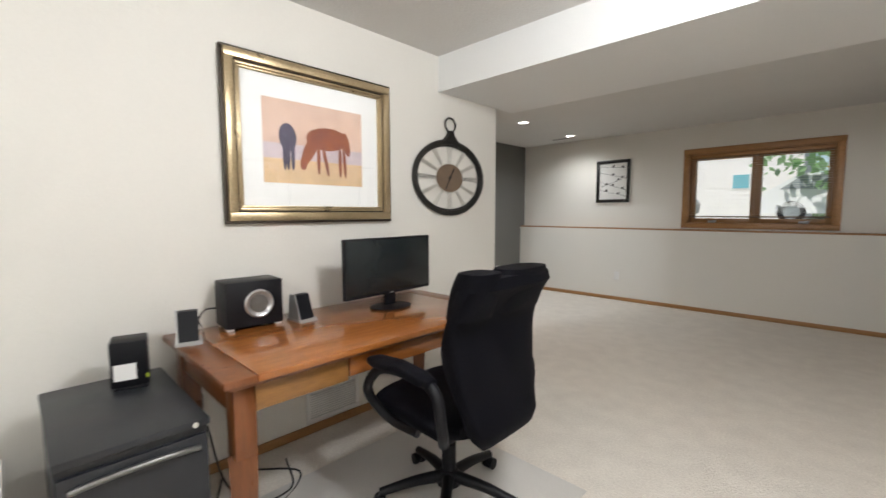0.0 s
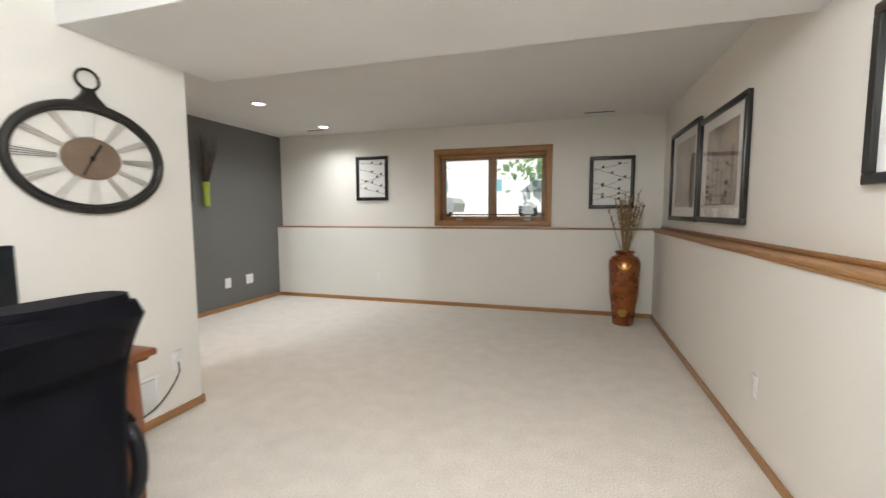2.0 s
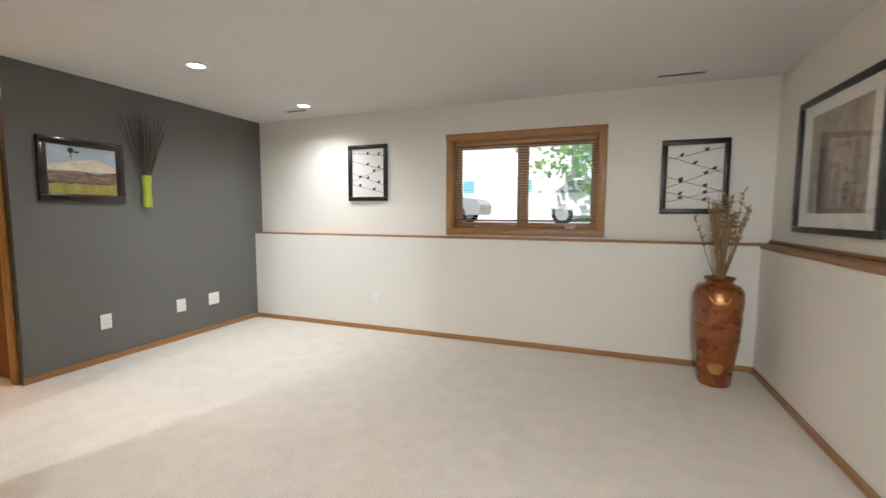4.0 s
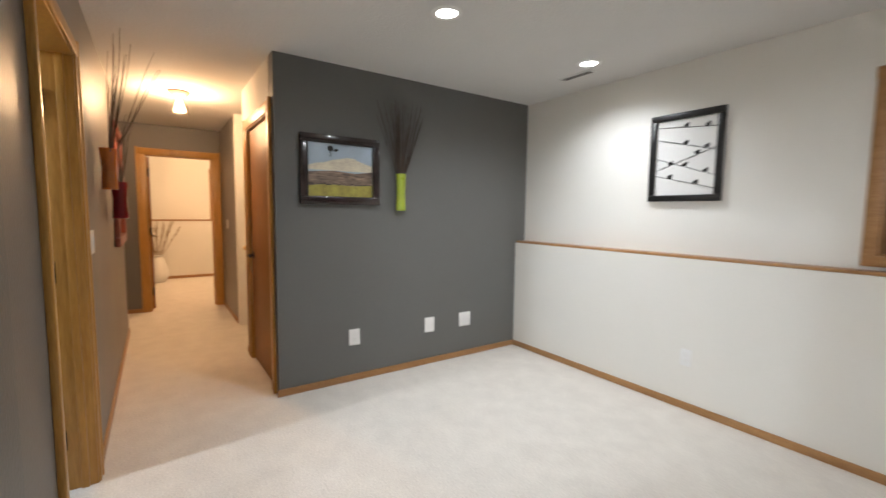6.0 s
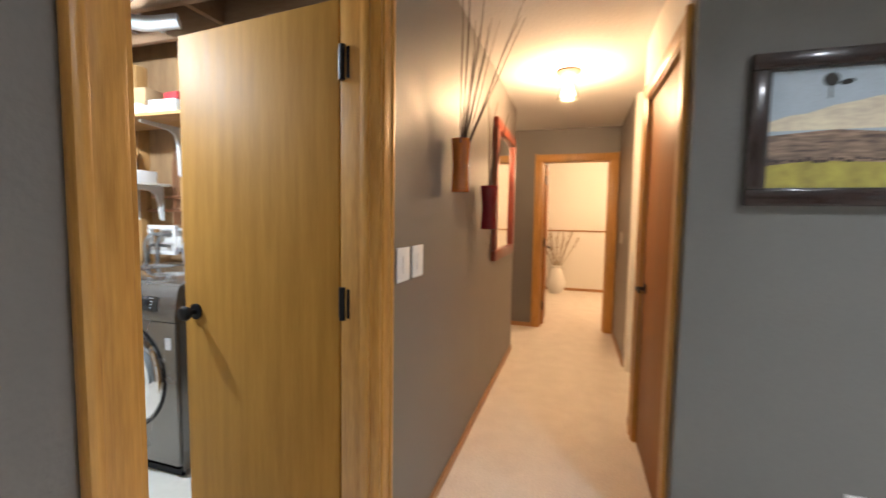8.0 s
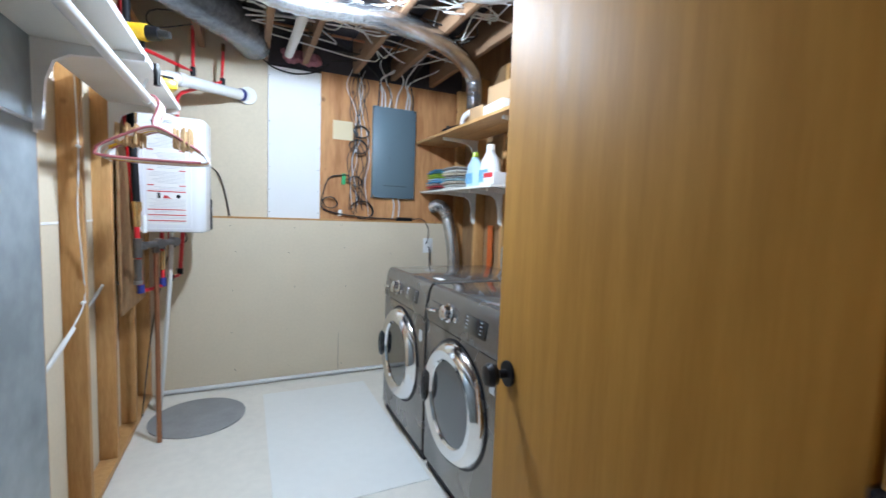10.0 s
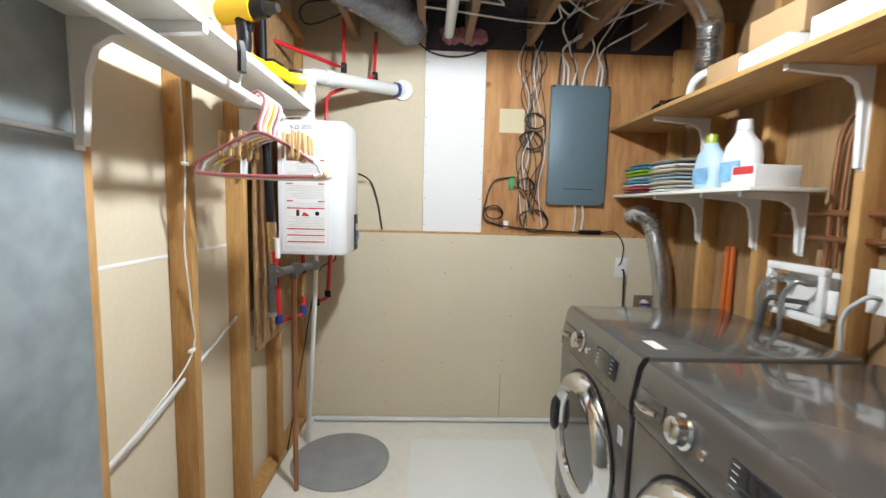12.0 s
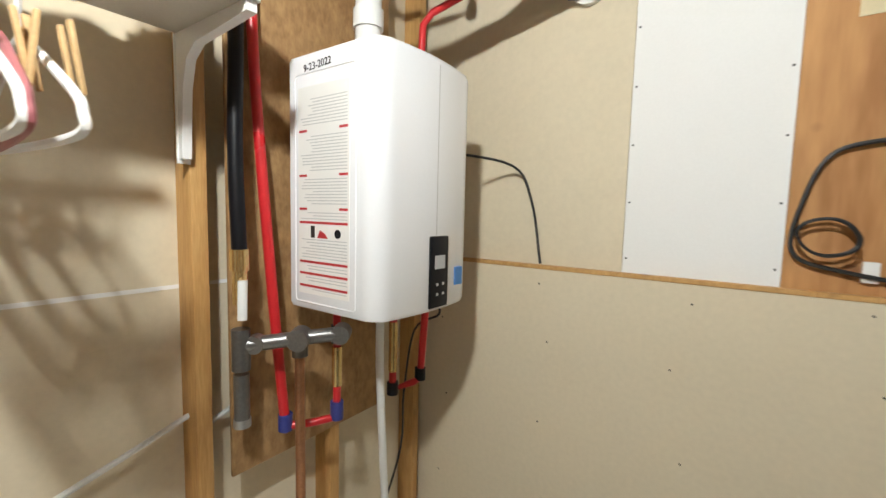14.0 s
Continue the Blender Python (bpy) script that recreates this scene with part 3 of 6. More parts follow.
window("window_1", "oak-cased two-pane basement window", pose(WX0, YW, WZ0), WX1 - WX0, WZ1 - WZ0)
window("window_2", "oak-cased bedroom window", pose(XB - 0.1, 4.06, 1.15, 0, 0, 90), 1.2, 0.95, 2, False)
blind = thing("window_blind", pose(WX0, YW, WZ0), "lowered white slatted blind with open slats", "blind")
w = WX1 - WX0
part("headrail", box(nb(), 0.02, 0.02, 0.86, w - 0.02, 0.06, 0.9, 0.004), M_OAK, blind, "wood-toned head rail")
slat = mesh_of("slat", box(nb(), 0.025, 0.028, -0.0008, w - 0.025, 0.052, 0.0008), M_SLAT)
for i in range(27):
    s = new("slat", slat)
    s.parent = blind
    s.location = (0, 0, 0.125 + i * 0.0275)
part("bottom_rail", box(nb(), 0.025, 0.026, 0.088, w - 0.025, 0.054, 0.106, 0.004), M_BROWN, blind, "brown bottom rail")
for x in (0.12, w / 2, w - 0.12):
    part("ladder_cord", rod(nb(), (x, 0.04, 0.1), (x, 0.04, 0.87), 0.0012, seg=6), M_WHITE, blind)

# stair
root = thing("stair", Matrix(), "carpeted stair going up", "stairs", kind="structure")
for i in range(12):
    part("step", box(nb(), -6.075, 4.02 + i * 0.255, 0, -5.055, 7.19, 0.19 * (i + 1), 0.012), M_CARPET, root)
rail = thing("handrail", Matrix(), "pale wooden handrail on brackets", "handrail")
part("rail", tube(nb(), [(-6.02, 3.9, 0.9), (-6.02, 4.6, 1.42), (-6.02, 6.0, 2.46)], 0.022, 10), M_PIN, rail)
for y, z in ((4.05, 1.0), (5.4, 2.0)):
    part("bracket", tube(nb(), [(-6.078, y, z - 0.06), (-6.03, y, z - 0.06), (-6.02, y, z)], 0.007), M_BRASS, rail)


# ---- office end ----
def desk():
    root = thing("desk", pose(0, 0, 0), "cherry-stained wooden writing desk with square legs", "desk")
    x0, x1, y0, y1 = -1.875, -1.095, 0.31, 1.86
    part("desktop", box(nb(), x0, y0 + 0.11, 0.722, x1, y1 - 0.11, 0.75, 0.006), M_DESK, root)
    for a, c in ((y0, y0 + 0.109), (y1 - 0.109, y1)):
        part("breadboard_end", box(nb(), x0, a, 0.722, x1, c, 0.75, 0.006), M_DESKV, root)
    part("under_moulding", box(nb(), x0 + 0.02, y0 + 0.02, 0.705, x1 - 0.02, y1 - 0.02, 0.7215, 0.006), M_DESKV, root)
    for lx in (x0 + 0.04, x1 - 0.115):
        for ly in (y0 + 0.04, y1 - 0.115):
            b = nb()
            box(b, lx, ly, 0.45, lx + 0.075, ly + 0.075, 0.7045, 0.004)
            rod(b, (lx + 0.0375, ly + 0.0375, 0.0), (lx + 0.0375, ly + 0.0375, 0.46), 0.036, 0.052, 4)
            bmesh.ops.rotate(b, verts=b.verts[-8:], cent=(lx + 0.0375, ly + 0.0375, 0), matrix=Matrix.Rotation(radians(45), 3, "Z"))
            part("leg", b, M_DESKV, root)
    part("side_apron", box(nb(), x0 + 0.115, y0 + 0.05, 0.60, x1 - 0.116, y0 + 0.07, 0.7045, 0.003), M_DESKV, root)
    part("side_apron", box(nb(), x0 + 0.115, y1 - 0.07, 0.60, x1 - 0.116, y1 - 0.05, 0.7045, 0.003), M_DESKV, root)
    part("back_apron", box(nb(), x0 + 0.05, y0 + 0.116, 0.60, x0 + 0.07, y1 - 0.116, 0.7045, 0.003), M_DESKV, root)
    part("drawer_front", box(nb(), x1 - 0.08, y0 + 0.12, 0.60, x1 - 0.055, y0 + 0.50, 0.70, 0.004), M_INLAY, root, "golden drawer front")
    part("front_apron", box(nb(), x1 - 0.085, y0 + 0.51, 0.61, x1 - 0.062, y1 - 0.116, 0.7045, 0.004), M_DESK, root)
    part("drawer_runner", box(nb(), x0 + 0.1, y0 + 0.5, 0.62, x1 - 0.09, y0 + 0.52, 0.70), M_DESKV, root)


def file_cabinet():
    x0, x1, y0, y1 = -1.74, -1.12, -0.10, 0.27
    root = thing("file_cabinet", Matrix(), "charcoal steel two-drawer filing cabinet", "cabinet")
    part("body", box(nb(), x0, y0, 0, x1 - 0.02, y1, 0.625, 0.004), M_CABINET, root)
    part("top", box(nb(), x0 - 0.002, y0 - 0.003, 0.626, x1 + 0.004, y1 + 0.003, 0.65, 0.006), M_CABINET, root)
    for z0, z1 in ((0.03, 0.305), (0.32, 0.60)):
        d = part("drawer", box(nb(), x1 - 0.019, y0 + 0.005, z0, x1, y1 - 0.005, z1, 0.005), M_CABINET, root)
        b = nb()
        tube(b, [(x1 + 0.001, y0 + 0.03, z1 - 0.04), (x1 + 0.018, y0 + 0.10, z1 - 0.026), (x1 + 0.022, (y0 + y1) / 2, z1 - 0.022), (x1 + 0.018, y1 - 0.10, z1 - 0.026), (x1 + 0.001, y1 - 0.03, z1 - 0.04)], 0.009, 10)
        part("handle", b, M_GREYPIPE, d, "curved grey pull handle")
    part("lock", rod(nb(), (x1 + 0.002, y1 - 0.04, 0.638), (x1 + 0.009, y1 - 0.04, 0.638), 0.009), M_CHROME, root, "round chrome lock")


def modem():
    root = thing("modem", pose(-1.60, 0.15, 0.65, 0, 0, -12), "black upright modem with a white sticker", "modem")
    part("case", box(nb(), -0.07, -0.06, 0.006, 0.045, 0.055, 0.178, 0.008), M_BLACK, root)
    part("foot", box(nb(), -0.08, -0.05, 0, 0.05, 0.05, 0.008, 0.002), M_BLACK, root)
    part("sticker", box(nb(), 0.0451, -0.05, 0.035, 0.0462, 0.018, 0.095), M_WHITE, root, "white printed sticker")
    part("status_light", box(nb(), 0.0451, 0.045, 0.035, 0.047, 0.055, 0.05), M_LIME, root, "green light")
    for z in (0.06, 0.15):
        part("cable", tube(nb(), [(-0.068, -0.03, z), (-0.10, -0.06, z + 0.006), (-0.13, -0.07, z - 0.05), (-0.15, -0.05, 0.0)], 0.004), M_CABLEB, root)


def small_speaker(y, turn):
    root = thing("desktop_speaker", pose(-1.68, y, 0.75, 0, 0, turn), "small black and silver desktop speaker", "speaker", "pair of desktop speakers")
    b = nb()
    prism(b, [(-0.035, 0), (0.055, 0), (0.012, 0.125), (-0.025, 0.125)], 0.075, Matrix.Translation((0, 0.0375, 0.008)) @ Euler((radians(90), 0, 0)).to_matrix().to_4x4())
    part("body", b, M_BLACK, root)
    b = nb()
    prism(b, [(-0.06, 0), (0.07, 0), (0.055, 0.013), (-0.045, 0.013)], 0.1, Matrix.Translation((0, 0.05, 0)) @ Euler((radians(90), 0, 0)).to_matrix().to_4x4())
    part("base", b, M_SILVER, root, "silver base")
    b = nb()
    prism(b, [(-0.045, 0), (0.058, 0), (0.014, 0.128), (-0.03, 0.128)], 0.007, Matrix.Translation((0, -0.039, 0.008)) @ Euler((radians(90), 0, 0)).to_matrix().to_4x4())
    part("side_cheek", b, M_SILVER, root, "silver side panel")


def subwoofer():
    root = thing("subwoofer", pose(-1.77, 0.655, 0.75, 0, 0, -3), "black boxy subwoofer with silver ring port", "speaker")
    part("cabinet", box(nb(), -0.085, -0.13, 0.012, 0.085, 0.13, 0.226, 0.006), M_BLACK, root)
    m = Matrix.Translation((0.085, 0.015, 0.118)) @ Euler((0, radians(90), 0)).to_matrix().to_4x4()
    part("port_ring", lathe(nb(), [(0.045, 0.0), (0.066, 0.0), (0.068, 0.006), (0.06, 0.014), (0.047, 0.008), (0.042, 0.0015)], 32, m, False), M_SILVER, root, "brushed silver ring")
    part("cone", lathe(nb(), [(0.046, 0.003), (0.03, 0.0015), (0.012, 0.004), (0.002, 0.006)], 28, m), M_GREYPIPE, root, "dark grey cone")
    for fx in (-0.06, 0.06):
        for fy in (-0.11, 0.11):
            part("foot", box(nb(), fx - 0.015, fy - 0.015, 0, fx + 0.015, fy + 0.015, 0.0125, 0.003), M_WHITE, root)
    part("cable", tube(nb(), [(-0.03, -0.142, 0.1), (-0.02, -0.19, 0.1), (-0.06, -0.21, 0.05), (-0.09, -0.19, 0.004)], 0.004), M_CABLEB, root)


def monitor():
    root = thing("computer_monitor", pose(-1.58, 1.385, 0.75, 0, 0, 4), "black widescreen computer monitor on a round stand", "monitor")
    part("housing", box(nb(), -0.03, -0.325, 0.08, 0.0, 0.325, 0.405, 0.006), M_BLACK, root)
    part("screen", box(nb(), -0.001, -0.314, 0.098, 0.0015, 0.314, 0.395, 0.0008), M_SCREEN, root, "dark switched-off screen")
    part("badge", box(nb(), 0.0, -0.012, 0.085, 0.002, 0.012, 0.09), M_SILVER, root)
    part("neck", box(nb(), -0.035, -0.035, 0.01, -0.005, 0.035, 0.13, 0.006), M_BLACK, root)
    part("base", lathe(nb(), [(0.118, 0), (0.12, 0.006), (0.10, 0.012), (0.03, 0.016)], 32, Matrix.Translation((-0.01, 0, 0)) @ Matrix.Diagonal((0.85, 1.1, 1, 1))), M_BLACK, root)


def office_chair():
    root = thing("office_chair", pose(-0.93, 1.18, 0.004, 0, 0, 0), "black leather high-back office chair on casters", "chair")
    X, Y, Z = (1, 0, 0), (0, 1, 0), (0, 0, 1)
    back = []
    for k in range(17):
        u = k / 16
        z = 0.40 + u * 0.66
        hw = 0.165 + 0.100 * math.sin(min(1, u * 1.25) * math.pi / 2) ** 0.8
        x = 0.24 + 0.055 * math.cos(u * 5.0) + 0.075 * u
        t = 0.062 + 0.012 * math.cos(u * 12)
        end = min(1, (u + 0.02) * 9, (1 - u) * 9 + 0.55)
        back.append(((x, 0, z), t * end, hw * (0.75 + 0.25 * end), X, Y))
    part("backrest", cushion(nb(), back, 28, 3.2), M_LEATHER, root)
    for s, hw in ((-1, 0.09), (1, 0.158)):
        cy = -0.17 if s < 0 else 0.085
        rows = [((0.262 + 0.010 * k, cy, 0.91 + k * 0.034), (0.058 + 0.014 * math.sin(math.pi * (k + 0.6) / 6.4)), hw * (1 if k < 4 else (0.97, 0.86)[k - 4]), X, Y) for k in range(6)]
        part("head_pillow", cushion(nb(), rows, 24, 2.8), M_LEATHER, root)
    seat = []
    for k in range(9):
        u = k / 8
        end = min(1, 0.72 + 2.2 * u, 0.72 + 2.2 * (1 - u))
        seat.append(((-0.27 + u * 0.50, 0, 0.475 - 0.02 * u - 0.03 * (u < 0.1)), 0.255 * end, 0.055 * end, Y, Z))
    part("seat", cushion(nb(), seat, 28, 3.0), M_LEATHER, root)
    part("seat_pan", box(nb(), -0.2, -0.2, 0.395, 0.18, 0.2, 0.42, 0.01), M_BLACK, root)
    for s in (-1, 1):
        b = nb()
        tube(b, [(0.20, s * 0.24, 0.43), (0.235, s * 0.285, 0.52), (0.20, s * 0.295, 0.66), (0.0, s * 0.295, 0.675), (-0.13, s * 0.295, 0.64), (-0.20, s * 0.29, 0.53), (-0.10, s * 0.255, 0.435), (0.05, s * 0.23, 0.415)], 0.021, 10)
        part("arm", b, M_BLACK, root)
        rows = [((-0.17 + 0.046 * k, s * 0.295, 0.695 - 0.01 * abs(k - 4) * 0.4), 0.037 * min(1, 0.6 + 0.5 * k, 0.6 + 0.5 * (8 - k)), 0.026 * min(1, 0.6 + 0.5 * k, 0.6 + 0.5 * (8 - k)), Y, Z) for k in range(9)]
        part("arm_pad", cushion(nb(), rows, 18, 2.6), M_LEATHER, root)
    b = nb()
    rod(b, (0, 0, 0.08), (0, 0, 0.26), 0.032)
    rod(b, (0, 0, 0.26), (0, 0, 0.40), 0.02)
    part("column", b, M_BLACK, root)
    part("hub", rod(nb(), (0, 0, 0.075), (0, 0, 0.14), 0.055, 0.04, 20), M_BLACK, root)
    for k in range(5):
        a = radians(20 + 72 * k)
        c, s = math.cos(a), math.sin(a)
        leg = part("base_leg", tube(nb(), [(0.03 * c, 0.03 * s, 0.11), (0.16 * c, 0.16 * s, 0.10), (0.31 * c, 0.31 * s, 0.07)], 0.028, 10, taper=0.65), M_BLACK, root)
        b = nb()
        side = Vector((-s, c, 0))
        p = Vector((0.31 * c, 0.31 * s, 0.027))
        rod(b, p - side * 0.028, p - side * 0.006, 0.027, seg=18)
        rod(b, p + side * 0.006, p + side * 0.028, 0.027, seg=18)
        rod(b, p - side * 0.008, p + side * 0.008, 0.018)
        rod(b, p, p + Vector((0, 0, 0.045)), 0.007)
        part("caster", b, M_BLACK, leg, "twin-wheel caster")


def picture(name, label, m, w, h, bar, depth, fmat, inner, category="picture", steps=None):
    """A framed picture on a wall: x to the right, y up, z out of the wall, lower left corner at the origin."""
    root = thing(name, m, label, category)
    for x0, y0, x1, y1 in ((0, 0, w, bar), (0, h - bar, w, h), (0, bar, bar, h - bar), (w - bar, bar, w, h - bar)):
        part("rail", box(nb(), x0, y0, 0.002, x1, y1, depth, min(0.006, bar / 5)), fmat, root)
    part("mat_board", box(nb(), bar - 0.004, bar - 0.004, 0.002, w - bar + 0.004, h - bar + 0.004, 0.010), inner, root)
    return root


def blob(bm, pts, z, m=Matrix()):
    return prism(bm, pts, 0.0008, m @ Matrix.Translation((0, 0, z)))


def oval(cx, cy, rx, ry, turn=0, n=16):
    c, s = math.cos(radians(turn)), math.sin(radians(turn))
    return [(cx + rx * math.cos(a) * c - ry * math.sin(a) * s, cy + rx * math.cos(a) * s + ry * math.sin(a) * c) for a in [2 * math.pi * k / n for k in range(n)]]


ON_X = lambda x, y, z: Matrix.Translation((x, y, z)) @ Matrix(((0, 0, 1, 0), (1, 0, 0, 0), (0, 1, 0, 0), (0, 0, 0, 1)))
ON_XNEG = lambda x, y, z: Matrix.Translation((x, y, z)) @ Matrix(((0, 0, -1, 0), (-1, 0, 0, 0), (0, 1, 0, 0), (0, 0, 0, 1)))
ON_YNEG = lambda x, y, z: Matrix.Translation((x, y, z)) @ Matrix(((1, 0, 0, 0), (0, 0, -1, 0), (0, 1, 0, 0), (0, 0, 0, 1)))
ON_Y = lambda x, y, z: Matrix.Translation((x, y, z)) @ Matrix(((-1, 0, 0, 0), (0, 0, 1, 0), (0, 1, 0, 0), (0, 0, 0, 1)))


def gold_picture():
    w, h = 1.02, 0.86
    root = thing("framed_print", ON_X(XD, 0.60, 1.24), "large print of two grazing shapes in a wide antique gold frame", "picture")
    for k, (a, c, z, mt) in enumerate(((0.0, 0.014, 0.036, M_BRONZE), (0.0142, 0.058, 0.05, M_GOLD), (0.0582, 0.066, 0.034, M_BRONZE), (0.0662, 0.08, 0.038, M_GOLD), (0.0802, 0.092, 0.03, M_GOLD))):
        for x0, y0, x1, y1 in ((a, a, w - a, c), (a, h - c, w - a, h - a), (a, c, c, h - c), (w - c, c, w - a, h - c)):
            part("frame_rail", box(nb(), x0, y0, 0.002, x1, y1, z, 0.004), mt, root)
    part("mat_board", box(nb(), 0.09, 0.09, 0.002, w - 0.09, h - 0.09, 0.012), M_PAPER, root)
    px0, px1, py0, py1 = 0.20, 0.81, 0.215, 0.655
    part("print", box(nb(), px0, py0, 0.0122, px1, py1, 0.0132), mat("print_paper", (0.66, 0.47, 0.36), 0.6, scale=4, bscale=10, dark=(0.52, 0.35, 0.27)), root, "dusty pink and tan print")
    part("print_ground", box(nb(), px0, py0, 0.0134, px1, py0 + 0.13, 0.0139), mat("print_sand", (0.60, 0.42, 0.25), 0.6, var=0.15, scale=9), root)
    part("print_haze", box(nb(), px0, py0 + 0.13, 0.0134, px1, py0 + 0.21, 0.0139), mat("print_mauve", (0.50, 0.42, 0.44), 0.6, var=0.12, scale=9), root)
    bay = mat("print_chestnut", (0.30, 0.09, 0.035), 0.6, scale=9, bscale=40, dark=(0.17, 0.045, 0.03))
    navy = mat("print_navy", (0.055, 0.045, 0.075), 0.6, var=0.3, scale=14)
    b = nb()
    blob(b, oval(0.575, 0.475, 0.135, 0.065, 3), 0.014)
    blob(b, oval(0.465, 0.41, 0.035, 0.10, -28), 0.0149)
    blob(b, oval(0.425, 0.335, 0.022, 0.045, -10), 0.0158)
    blob(b, oval(0.70, 0.46, 0.022, 0.07, 12), 0.0149)
    for x, y0, t in ((0.515, 0.30, 0), (0.56, 0.29, 12), (0.655, 0.29, 0), (0.685, 0.29, 4)):
        blob(b, oval(x, y0 + 0.06, 0.011, 0.09, t), 0.0158)
    part("painted_shape", b, bay, root, "chestnut brush shape")
    b = nb()
    blob(b, oval(0.335, 0.46, 0.05, 0.075, 4), 0.014)
    for x in (0.315, 0.335, 0.362):
        blob(b, oval(x, 0.36, 0.011, 0.075), 0.0149)
    part("painted_shape", b, navy, root, "dark blue brush shape")
    g = part("glazing", box(nb(), 0.088, 0.088, 0.0215, w - 0.088, h - 0.088, 0.0235), M_GLASS, root)
    g.visible_shadow = False


def clock():
    cy, cz, ry, rz = 2.205, 1.555, 0.362, 0.262
    root = thing("wall_clock", ON_X(XD, cy, cz), "oval iron pocket-watch wall clock with open face", "clock")

    def ring(a, c, r, n=48, z=0.022):
        return tube(nb(), [(a * math.cos(2 * math.pi * k / n), c * math.sin(2 * math.pi * k / n), z) for k in range(n + 1)], r, 8, 1)
    part("rim", ring(ry, rz, 0.021), M_IRON, root)
    part("inner_rim", ring(ry - 0.024, rz - 0.024, 0.006, z=0.012), M_IRON, root)
    part("dial", blob(nb(), oval(0, 0, 0.145, 0.105, 0, 40), 0.014), M_BROWN, root, "brown centre dial")
    for k in range(12):
        a = radians(30 * k)
        c, s = math.cos(a), math.sin(a)
        b = nb()
        for off in (-0.05, 0, 0.05) if k % 3 else (-0.075, -0.025, 0.025, 0.075):
            ca, sa = math.cos(a + off), math.sin(a + off)
            rod(b, (0.155 * ca, 0.112 * sa, 0.013), (0.335 * ca, 0.238 * sa, 0.013), 0.0042 if k % 6 else 0.0016, seg=6)
        part("numeral", b, M_IRON if k % 6 == 0 else M_FAINT, root)
    b = nb()
    box(b, -0.006, -0.02, 0.017, 0.006, 0.085, 0.019, m=Matrix.Rotation(radians(-32), 4, "Z"))
    rod(b, (0, 0, 0.012), (0, 0, 0.021), 0.012)
    part("hour_hand", b, M_IRON, root)
    part("minute_hand", box(nb(), -0.004, -0.03, 0.0195, 0.004, 0.10, 0.021, m=Matrix.Rotation(radians(150), 4, "Z")), M_IRON, root)
    b = nb()
    prism(b, [(-0.095, rz - 0.012), (0.095, rz - 0.012), (0.03, rz + 0.055), (0.018, rz + 0.085), (-0.018, rz + 0.085), (-0.03, rz + 0.055)], 0.034, Matrix.Translation((0, 0, 0.004)))
    part("crown", b, M_IRON, root)
    n = 24
    part("hanging_ring", tube(nb(), [(0.055 * math.cos(2 * math.pi * k / n), rz + 0.13 + 0.05 * math.sin(2 * math.pi * k / n), 0.02) for k in range(n + 1)], 0.007, 8, 1), M_IRON, root, "iron hanging ring")


desk()
file_cabinet()
modem()
small_speaker(0.365, -14)
small_speaker(0.875, 6)
subwoofer()
monitor()
office_chair()
gold_picture()
clock()
b = nb()
box(b, -1.55, 0.35, 0.0005, -0.50, 1.66, 0.0042, 0.001)
solid("chair_mat", b, M_CHAIRMAT, "clear plastic chair mat lying on the carpet", "floor mat")
box_root = thing("storage_bin", Matrix(), "dark blue storage bin with a white lid", "bin")
part("bin", box(nb(), -1.74, -0.45, 0, -1.40, -0.21, 0.42, 0.015), mat("navy_plastic", (0.02, 0.025, 0.06), 0.4), box_root)
part("lid", box(nb(), -1.75, -0.46, 0.421, -1.39, -0.20, 0.45, 0.008), M_WHITE, box_root, "white lid")
for i, pts in enumerate(([(-1.8, 0.45, 0.3), (-1.6, 0.47, 0.08), (-1.45, 0.62, 0.006), (-1.6, 0.8, 0.006), (-1.8, 0.62, 0.006)], [(-1.82, 0.62, 0.55), (-1.7, 0.66, 0.5), (-1.72, 0.78, 0.58), (-1.83, 0.85, 0.62)], [(-1.8, 0.5, 0.012), (-1.55, 0.42, 0.008), (-1.5, 0.7, 0.006), (-1.75, 0.8, 0.006)])):
    solid("power_cable", tube(nb(), pts, 0.0045), M_CABLEB, "loose black cable under the desk", "cable", "cables under the desk")


def floor_register(m, w, h, label):
    root = thing("wall_vent", m, label, "vent")
    for x0, y0, x1, y1 in ((0, 0, w, 0.025), (0, h - 0.025, w, h), (0, 0.025, 0.025, h - 0.025), (w - 0.025, 0.025, w, h - 0.025)):
        part("frame_bar", box(nb(), x0, y0, 0.001, x1, y1, 0.010, 0.002), M_WHITE, root)
    part("backing", box(nb(), 0.02, 0.02, 0.0005, w - 0.02, h - 0.02, 0.002), M_PRINT, root)
    me = mesh_of("slat", box(nb(), 0.024, -0.004, 0.002, w - 0.024, 0.004, 0.008), M_WHITE)
    for k in range(int((h - 0.06) / 0.014)):
        s = new("slat", me)
        s.parent = root
        s.location = (0, 0.036 + k * 0.014, 0)


floor_register(ON_X(XD, 1.0, 0.06), 0.36, 0.21, "white louvred return vent low on the wall")
floor_register(ON_X(XD, 2.13, 0.075), 0.36, 0.245, "white louvred vent beside the wall outlet")


